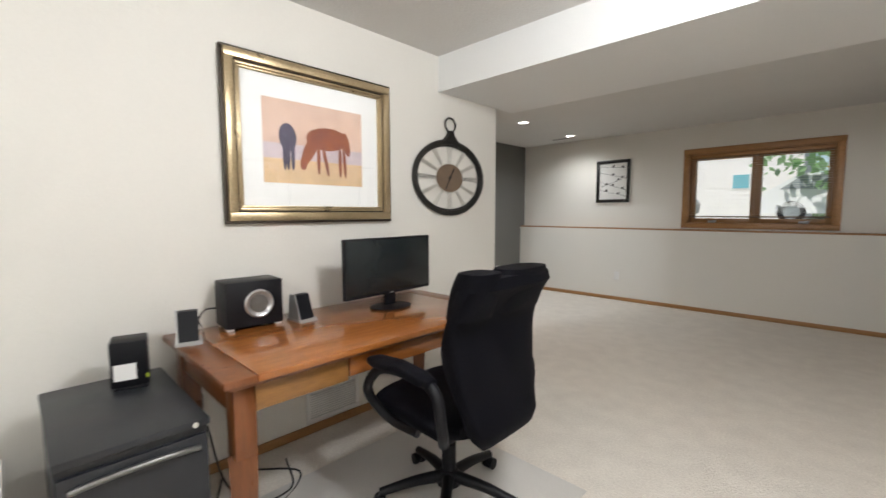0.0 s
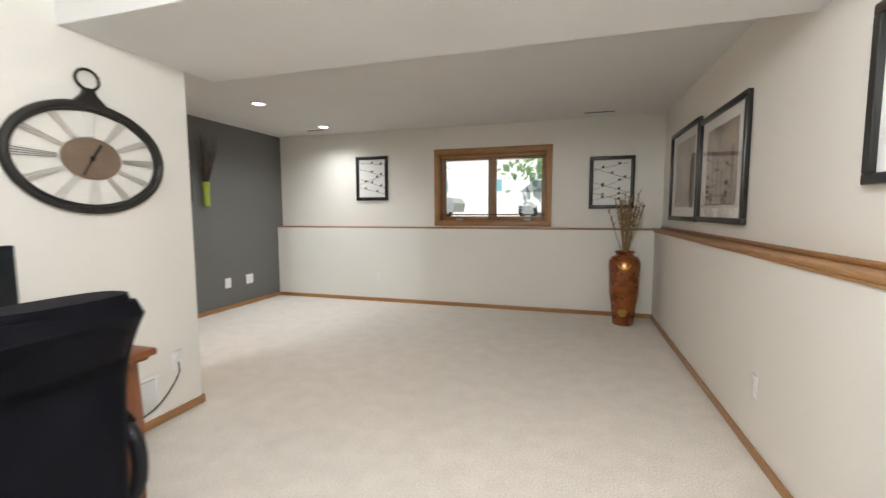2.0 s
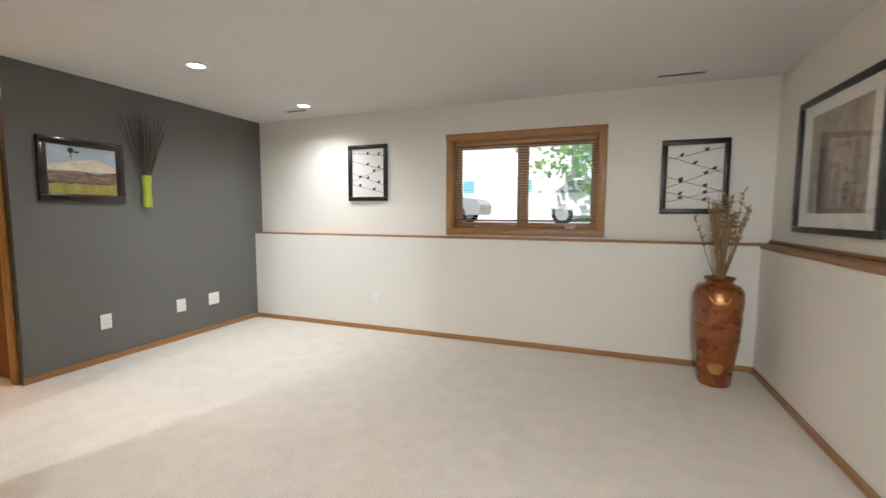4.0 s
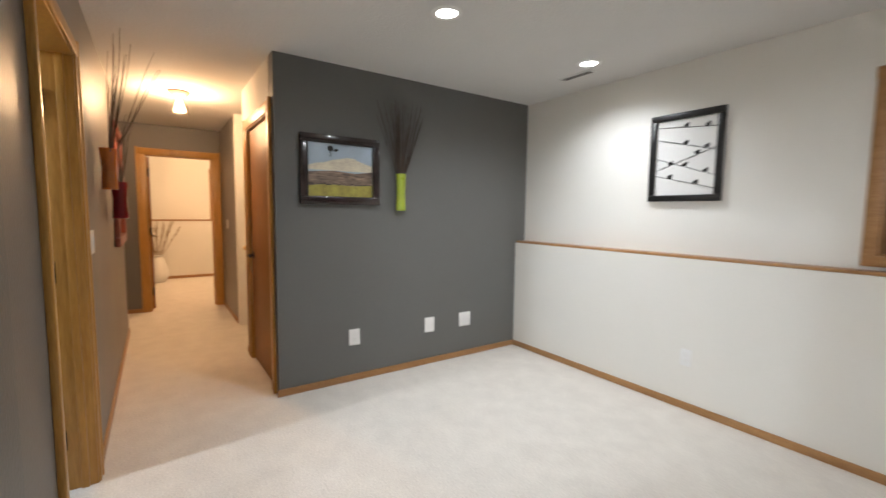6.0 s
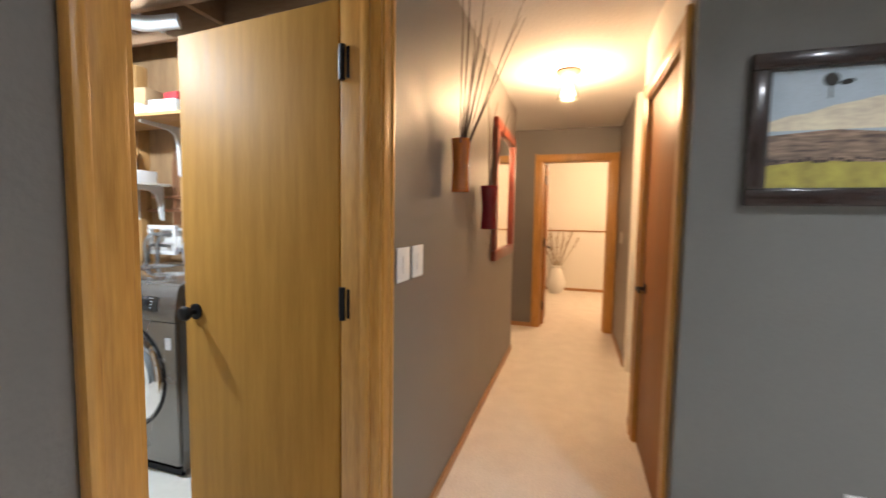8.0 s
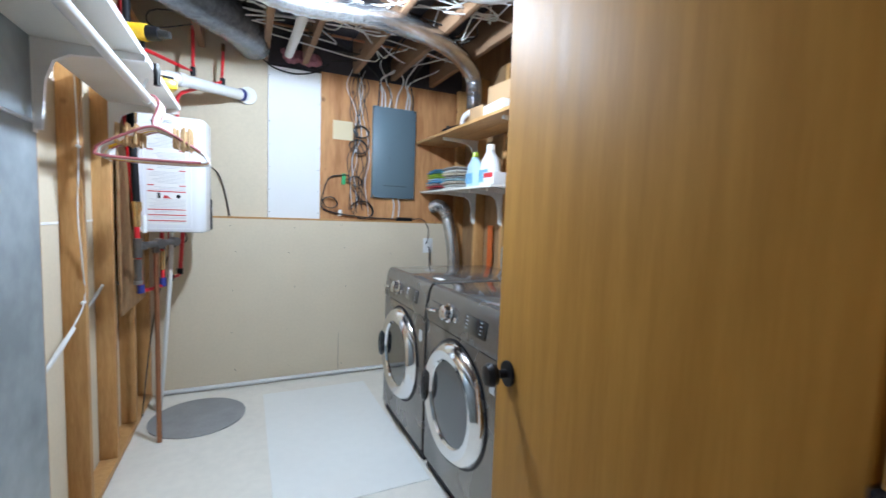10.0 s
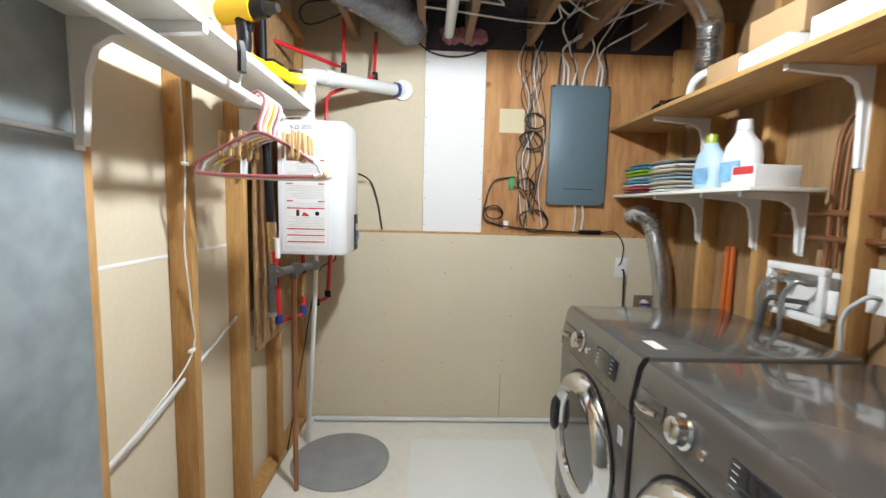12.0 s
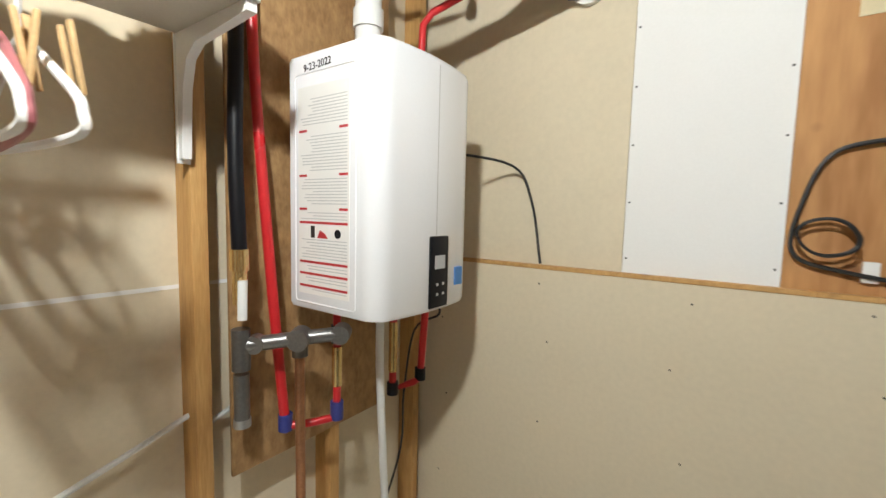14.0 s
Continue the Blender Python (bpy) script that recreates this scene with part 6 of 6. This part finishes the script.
for cx, cz, rr in ((-3.42, 1.42, 0.055), (-3.66, 2.0, 0.06), (-3.64, 1.88, 0.07), (-3.68, 1.37, 0.09), (-3.62, 1.6, 0.05)):
    pts = [(cx + rr * math.cos(a) * (1 + 0.1 * math.sin(2 * a)), YB + 0.012 + 0.004 * a, cz + rr * math.sin(a) * 0.8) for a in [0.5 * i for i in range(24)]]
    solid("cable_coil", tube(nb(), pts, 0.004, 6, 3), M_CABLEB, "coiled black cable on the backboard", "cable", "tangled cables on the backboard")
solid("network_cable", tube(nb(), [(-3.55, YB + 0.012, 1.65), (-3.42, YB + 0.012, 1.62), (-3.37, YB + 0.012, 1.5), (-3.36, YB + 0.012, 1.38), (-3.45, YB + 0.015, 1.34), (-3.7, YB + 0.02, 1.31), (-4.05, YB + 0.02, 1.30)], 0.0055, 7), M_CABLEB, "black coaxial cable looping down", "cable")
root = thing("cable_splitter", ON_Y(-3.515, BY - 0.025, 1.57), "small green cable splitter", "splitter")
part("body", box(nb(), 0, 0, 0, 0.03, 0.09, 0.02, 0.003), mat("green_metal", (0.05, 0.35, 0.12), 0.4, 0.3), root)
for y in (0.015, 0.045, 0.075):
    part("connector", rod(nb(), (0.03, y, 0.01), (0.06, y, 0.01), 0.006), M_BRASS, root)
root = thing("cable_splitter", ON_Y(-3.49, BY - 0.025, 1.315), "small white cable coupler", "splitter")
part("body", box(nb(), 0, 0, 0, 0.03, 0.05, 0.015, 0.003), M_WHITE, root)
root = thing("power_adapter", pose(-4.06, BY - 0.01, 1.287), "black power adapter lying on the half wall", "adapter")
part("brick", box(nb(), -0.07, -0.015, 0, 0.07, 0.02, 0.03, 0.005), M_BLACK, root)
part("lead", tube(nb(), [(-0.07, 0, 0.015), (-0.16, 0.02, 0.02), (-0.22, 0.025, -0.06), (-0.22, 0.02, -0.16), (-0.2, 0.025, -0.2)], 0.004), M_CABLEB, root)
for x in (-3.95, -4.0):
    solid("cable_drop", tube(nb(), [(x, YB + 0.012, 1.49), (x - 0.01, YB + 0.014, 1.4), (x, YB + 0.012, 1.30)], 0.006, 7), M_CABLEW, "white cable below the breaker panel", "cable")
b = nb()
box(b, -3.60, BY - 0.024, 1.93, -3.44, BY - 0.022, 2.08, 0, Matrix())
solid("paper_note", b, mat("yellowed_paper", (0.66, 0.56, 0.36), 0.8, var=0.05), "yellowed paper note pinned to the plywood", "note")
plate("wall_outlet", ON_Y(-4.285, BY, 1.075), "white wall outlet with plugs over the dryer", "outlet", 0.09, 0.13)
solid("appliance_cable", tube(nb(), [(-4.285, BY + 0.012, 1.06), (-4.28, BY + 0.05, 1.05), (-4.29, BY + 0.04, 0.9), (-4.30, BY + 0.03, 0.6)], 0.006), M_CABLEB, "dark cord plugged in behind the dryer", "cable")
root = thing("valve_box", ON_Y(-4.38, BY, 0.80), "recessed gas valve box with blue handle", "valve box")
part("recess", box(nb(), 0, 0, 0.0005, 0.13, 0.09, 0.004), M_BROWN, root)
part("valve", rod(nb(), (0.065, 0.04, 0.004), (0.065, 0.04, 0.035), 0.022), M_WHITE, root)
part("lever", box(nb(), 0.03, 0.03, 0.036, 0.10, 0.045, 0.045, 0.003), M_BLUEFIT, root)
screws = nb()
rnd = random.Random(6)
for x in (-2.30, -2.72, -3.13, -3.54, -3.95):
    for z in (0.1, 0.42, 0.72, 1.02, 1.24):
        sx, sz = x + rnd.uniform(-0.03, 0.03), z + rnd.uniform(-0.04, 0.04)
        rod(screws, (sx, BY - 0.001, sz), (sx, BY + 0.0008, sz), 0.0032, seg=8)
for x in (-2.97, -3.33):
    for k in range(7):
        rod(screws, (x, BY - 0.019, 1.33 + 0.17 * k), (x, BY - 0.0165, 1.33 + 0.17 * k), 0.0032, seg=8)
tagged(new("drywall_screws", mesh_of("drywall_screws", screws, M_IRON)), "dark drywall screw heads in the gypsum", "screws", kind="stuff")
# knots and seams in the lower wall
b = nb()
box(b, -3.505, BY, 0.04, -3.502, BY + 0.0012, 0.34)
solid("board_joint", b, M_BROWN, "vertical joint in the gypsum board", "joint", kind="structure")

# dryer duct, washer box and pipes by the machines
root = thing("dryer_duct", Matrix(), "silver corrugated dryer duct", "duct")
part("run", tube(nb(), smooth_path([(-4.33, BY + 0.0, 1.42), (-4.34, BY + 0.10, 1.43), (-4.38, BY + 0.17, 1.36), (-4.42, BY + 0.24, 1.05), (-4.43, BY + 0.27, 0.75)], 16), 0.052, 18, 1, ripple=0.06), M_FLEX, root)
root = thing("overhead_duct", Matrix(), "silver flexible duct slung under the joists", "duct")
part("run", tube(nb(), smooth_path([(-2.5, 0.75, 2.44), (-2.95, 0.48, 2.40), (-3.5, 0.50, 2.40), (-3.95, 0.32, 2.42), (-4.30, 0.02, 2.40), (-4.38, -0.06, 2.28), (-4.39, -0.08, 2.16)], 16), 0.058, 18, 1, ripple=0.05), M_FLEX, root)
root = thing("wrapped_duct", Matrix(), "grey plastic-wrapped insulated duct under the joists", "duct")
part("run", tube(nb(), smooth_path([(-2.14, 0.42, 2.56), (-2.35, 0.28, 2.50), (-2.62, 0.02, 2.48), (-2.80, -0.30, 2.50), (-2.86, -0.55, 2.52)], 10), 0.125, 22, 1, ripple=0.025), M_GREYDUCT, root)
part("collar", rod(nb(), (-2.20, 0.40, 2.55), (-2.27, 0.34, 2.53), 0.132, seg=24), M_GALV, root)
root = thing("supply_duct", Matrix(), "galvanised rectangular duct between joists", "duct")
part("trunk", box(nb(), -3.22, 0.30, 2.48, -2.14, 0.62, 2.66, 0.006), M_GALV, root)
part("seam", box(nb(), -2.72, 0.295, 2.475, -2.69, 0.625, 2.665, 0.002), M_GALV, root)
for pts, r in (([(-3.98, 1.25, 2.40), (-3.85, 1.08, 2.36), (-3.55, 1.04, 2.38), (-3.3, 1.3, 2.42)], 0.04), ([(-3.72, 1.28, 2.44), (-3.7, 1.1, 2.38), (-3.5, 0.9, 2.42), (-3.3, 0.85, 2.47)], 0.03), ([(-3.10, -0.62, 2.50), (-3.10, 0.4, 2.42), (-3.10, 1.8, 2.42)], 0.03)):
    pipe("drain_line", pts, r, M_PVC, "white plastic drain line under the joists", 6)
pipe("copper_line", [(-2.2, -0.3, 2.58), (-3.4, -0.3, 2.58), (-4.5, -0.3, 2.58)], 0.009, M_COPPER, "copper line crossing the joists", 1)
rnd = random.Random(12)
for k in range(26):
    x, y = rnd.uniform(-4.4, -2.7), rnd.uniform(-0.6, 0.9)
    pts = [(x, y, 2.56)]
    for i in range(4):
        pts.append((x + (i + 1) * rnd.uniform(-0.05, 0.3), y + rnd.uniform(-0.25, 0.25), 2.48 + rnd.uniform(-0.04, 0.1)))
    solid("ceiling_cable", tube(nb(), pts, 0.005, 5, 5), (M_CABLEW, M_CABLEW, M_CABLEB)[k % 3], "loose cable strung between the joists", "cable", "cables between the joists")
solid("ceiling_cable", tube(nb(), [(-2.9, BY - 0.01, 2.47), (-3.0, BY, 2.40), (-3.15, BY + 0.002, 2.38), (-3.3, BY, 2.42), (-3.4, BY - 0.01, 2.5)], 0.006, 6), M_CABLEB, "black cable sagging across the wall top", "cable")
ins = nb()
for k in range(40):
    x = -3.02 - 0.3 * rnd.random()
    bmesh.ops.create_icosphere(ins, subdivisions=1, radius=rnd.uniform(0.02, 0.04), matrix=Matrix.Translation((x, -0.655 + rnd.uniform(0, 0.03), 2.47 + rnd.uniform(0, 0.06))))
tagged(new("insulation", mesh_of("insulation", ins, mat("pink_fibre", (0.42, 0.18, 0.22), 0.95, var=0.3, scale=40, bump=0.6))), "tufts of pink fibreglass insulation", "insulation", kind="stuff")

root = thing("washer_box", ON_X(-4.515, 0.30, 1.03), "white washing machine outlet box with hoses", "outlet box")
for x0, y0, x1, y1 in ((0, 0, 0.27, 0.03), (0, 0.19, 0.27, 0.22), (0, 0.03, 0.025, 0.19), (0.245, 0.03, 0.27, 0.19)):
    part("rim", box(nb(), x0, y0, 0, x1, y1, 0.03, 0.003), M_WHITE, root)
part("back", box(nb(), 0.02, 0.02, -0.06, 0.25, 0.20, -0.05), M_GYPW, root)
part("ear", box(nb(), 0.271, 0.05, 0.0, 0.31, 0.14, 0.012, 0.003), M_WHITE, root)
for x in (0.07, 0.19):
    part("valve", rod(nb(), (x, 0.15, -0.05), (x, 0.15, 0.02), 0.014), M_GALV, root)
    part("hose", tube(nb(), [(x, 0.15, 0.02), (x - 0.02, 0.15, 0.05), (x - 0.06, 0.08, 0.06), (x - 0.07, -0.05, 0.05), (x - 0.07, -0.2, 0.03)], 0.010, 10), M_GALV, root, "braided steel hose")
part("drain_hose", tube(nb(), [(0.13, 0.06, -0.04), (0.13, 0.07, 0.04), (0.06, 0.06, 0.06), (0.02, -0.06, 0.05), (0.0, -0.2, 0.03)], 0.011, 10), M_GREYPIPE, root, "grey drain hose")
plate("wall_outlet", ON_X(-4.499, 0.77, 1.20), "white wall outlet on a stud with grey plug", "outlet", 0.10, 0.15)
solid("appliance_cable", tube(nb(), [(-4.488, 0.77, 1.18), (-4.45, 0.76, 1.18), (-4.44, 0.70, 1.1), (-4.47, 0.68, 0.95)], 0.008), M_PRINT, "grey cord plugged in by the studs", "cable")
for y, r in ((0.50, 0.010), (0.54, 0.008), (-0.02, 0.012), (0.02, 0.012)):
    if y > 0.3:
        pipe("copper_riser", [(-4.55, y, 1.25), (-4.55, y, 1.6), (-4.55, y + 0.03, 1.8), (-4.55, y + 0.2, 2.0), (-4.55, y + 0.2, 2.45)], r, M_COPPER, "aged copper riser between studs", 4)
    else:
        pipe("water_riser", [(-4.55, y - 0.02, 0.3), (-4.55, y - 0.02, 1.28)], r, mat("orange_pex", (0.55, 0.12, 0.02), 0.4), "orange water pipe between studs", 1)
pipe("copper_branch", [(-4.54, 0.25, 1.36), (-4.54, 0.9, 1.36)], 0.012, M_COPPER, "copper branch pipe between studs", 1)
pipe("copper_branch", [(-4.54, 0.30, 1.46), (-4.54, 1.4, 1.45)], 0.012, M_COPPER, "copper branch pipe between studs", 1)

# sump cover, stud-wall cables, bare bulb
root = thing("sump_cover", pose(-2.53, -0.20, 0), "round grey sump cover set in the floor", "cover")
part("disc", lathe(nb(), [(0.272, -0.004), (0.274, 0.004), (0.262, 0.009), (0.01, 0.009)], 48), M_CONC, root)
for pts in ([(-2.15, 1.04, 0.70), (-2.165, 0.85, 0.755), (-2.165, 0.64, 0.82)], [(-2.16, 1.04, 0.715), (-2.17, 0.85, 0.77), (-2.17, 0.64, 0.83)], [(-2.165, 0.61, 0.83), (-2.165, 0.4, 0.89), (-2.165, 0.24, 0.94)], [(-2.165, 0.2, 0.9), (-2.165, 0.05, 0.93), (-2.165, -0.17, 0.85)]):
    solid("house_wiring", tube(nb(), pts, 0.007, 7), M_CABLEW, "white house wiring run through the studs", "cable", "wiring in the stud wall")
solid("thin_wire", tube(nb(), [(-2.20, 0.66, 1.85), (-2.205, 0.66, 1.55), (-2.20, 0.67, 1.3), (-2.205, 0.655, 1.1), (-2.205, 0.66, 0.92), (-2.17, 0.85, 0.78), (-2.15, 1.0, 0.70)], 0.0032, 6), M_CABLEW, "thin white wire stapled to a stud", "cable")
for z in (1.56, 0.93):
    b = nb()
    box(b, -2.212, 0.645, z, -2.2, 0.675, z + 0.012, 0.002)
    solid("cable_clip", b, M_WHITE, "white cable clip on the stud", "clip", "cable clips")
root = thing("bare_bulb_holder", pose(-3.15, 0.98, 2.46), "white porcelain lampholder under a joist", "ceiling light")
part("holder", lathe(nb(), [(0.06, 0.0), (0.062, -0.012), (0.03, -0.05), (0.028, -0.07)], 24), M_WHITE, root)
part("plate", box(nb(), -0.06, -0.06, 0.0, 0.06, 0.06, 0.012), M_GALV, root)
g = part("bulb", lathe(nb(), [(0.014, -0.07), (0.02, -0.09), (0.034, -0.125), (0.03, -0.155), (0.004, -0.17)], 20), M_LED, root, "lit bulb")
g.visible_shadow = False

# ---- outdoors ----
g = nb()
for x0, y0, x1, y1 in ((-400, 6.45, 400, 400), (-400, -400, 400, -3.35), (-400, -3.35, -10.65, 6.45), (1.75, -3.35, 400, 6.45)):
    vs = [g.verts.new(p) for p in ((x0, y0, 0.95), (x1, y0, 0.95), (x1, y1, 0.95), (x0, y1, 0.95))]
    g.faces.new(vs)
tagged(new("ground", mesh_of("ground", g, M_GRASS, False)), "lawn outside the basement window", "lawn", kind="structure")
struct("road", box(nb(), -60, 15, 0.90, 60, 22, 0.958), M_ASPHALT, "street lightened for daylight glare", "road")


def house(x, y, w, d, h, label, wall):
    root = thing("house", pose(x, y, 0.95), label, "house")
    part("wall", box(nb(), -w / 2, 0, 0, w / 2, d, h), wall, root)
    for i in range(int(h / 0.2)):
        part("siding_board", box(nb(), -w / 2 - 0.01, -0.02, i * 0.2, w / 2 + 0.01, -0.001, i * 0.2 + 0.185), wall, root)
    b = nb()
    prism(b, [(-0.5, h), (d / 2, h + 2.4), (d + 0.5, h), (d / 2, h + 0.2)], w + 0.8, Matrix.Translation((-w / 2 - 0.4, 0, 0)) @ Matrix(((0, 0, 1, 0), (1, 0, 0, 0), (0, 1, 0, 0), (0, 0, 0, 1))))
    part("roof", b, M_ASPHALT, root, "grey shingle roof")
    for wx in (-w * 0.3, w * 0.02, w * 0.3):
        f = part("window", box(nb(), wx - 0.4, -0.05, 1.5, wx + 0.4, -0.021, 2.3), M_WHITE, root)
        part("pane", box(nb(), wx - 0.34, -0.06, 1.56, wx + 0.34, -0.051, 2.24), mat("teal_pane", (0.16, 0.44, 0.52), 0.3), f, "teal reflecting pane")


house(-7.5, 26, 12, 8, 5.6, "white sided house across the street", M_SIDING)
house(9, 27, 10, 8, 4.5, "pale house behind trees", M_SIDING)


def tree(x, y, h, r, seed, leaf, label):
    rnd = random.Random(seed)
    root = thing("tree", pose(x, y, 0.95), label, "tree")
    b = tube(nb(), [(0, 0, -0.05), (0.05, 0.03, h * 0.3), (0, 0.05, h * 0.75)], 0.16, 10, 5, taper=0.4)
    tips = []
    for k in range(13):
        a, z = rnd.uniform(0, 6.28), h * rnd.uniform(0.16, 0.7)
        tip = Vector((math.cos(a) * r * rnd.uniform(0.5, 0.9), math.sin(a) * r * rnd.uniform(0.5, 0.9), z + h * rnd.uniform(0.1, 0.3)))
        tube(b, [(0, 0, z), tip * 0.5 + Vector((0, 0, z * 0.5)), tip], 0.06, 6, 4, taper=0.3)
        tips.append(tip)
    part("trunk", b, M_BARK, root)
    vs, fs = [], []
    tips.append(Vector((0, 0, h * 0.85)))
    for k in range(2600):
        c = rnd.choice(tips) + Vector((rnd.gauss(0, 1), rnd.gauss(0, 1), rnd.gauss(0, 0.7))) * r * 0.33
        u = Vector((rnd.gauss(0, 1), rnd.gauss(0, 1), rnd.gauss(0, 1))).normalized() * rnd.uniform(0.08, 0.17)
        v = u.orthogonal() * 0.55
        i = len(vs)
        vs += [c - u, c + v, c + u, c - v]
        fs.append((i, i + 1, i + 2, i + 3))
    me = bpy.data.meshes.new("crown")
    me.from_pydata(vs, [], fs)
    me.materials.append(leaf)
    ob = new("crown", me)
    ob.parent = root


tree(1.2, 14.0, 5.5, 2.2, 1, M_LEAF, "leafy green tree by the street")
tree(2.6, 18.5, 5.0, 1.6, 2, M_LEAF, "smaller leafy green tree")
tree(0.7, 19.0, 3.2, 0.8, 3, M_LEAFY, "slim yellow autumn tree")
tree(4.5, 17.0, 6.0, 2.4, 4, M_LEAF, "broad leafy green tree")
tree(-14.5, 5.2, 5.0, 2.0, 5, M_LEAF, "green tree outside the bedroom")


def car(x, y, turn, material, label):
    root = thing("parked_car", pose(x, y, 0.958, 0, 0, turn), label, "car")
    b = nb()
    side = Matrix.Translation((0, 0.85, 0)) @ Euler((radians(90), 0, 0)).to_matrix().to_4x4()
    prism(b, [(-2.2, 0.3), (2.2, 0.3), (2.25, 0.65), (2.1, 0.85), (1.2, 0.95), (0.6, 1.42), (-1.2, 1.45), (-1.9, 0.98), (-2.2, 0.9)], 1.7, side)
    part("body", b, material, root)
    b = nb()
    prism(b, [(1.0, 0.98), (0.55, 1.36), (-1.15, 1.39), (-1.65, 1.0)], 1.72, Matrix.Translation((0, 0.01, 0)) @ side)
    # Dark glass is given a pale colour that carries the outdoor glare.
    part("side_glass", b, mat("glare_car_window", (0.30, 0.33, 0.35), 0.1, var=0.05), root)
    for wx in (-1.35, 1.4):
        for wy in (-0.85, 0.68):
            t = part("wheel", rod(nb(), (wx, wy, 0.33), (wx, wy + 0.18, 0.33), 0.33, seg=22), M_BLACK, root)
            part("rim", rod(nb(), (wx, wy - 0.006, 0.33), (wx, wy + 0.186, 0.33), 0.2, seg=18), M_GALV, t)


car(0.3, 16.6, 4, M_ENAMEL, "white parked car on the street")
car(-6.0, 16.8, 0, M_SILVER, "pale parked car on the street")
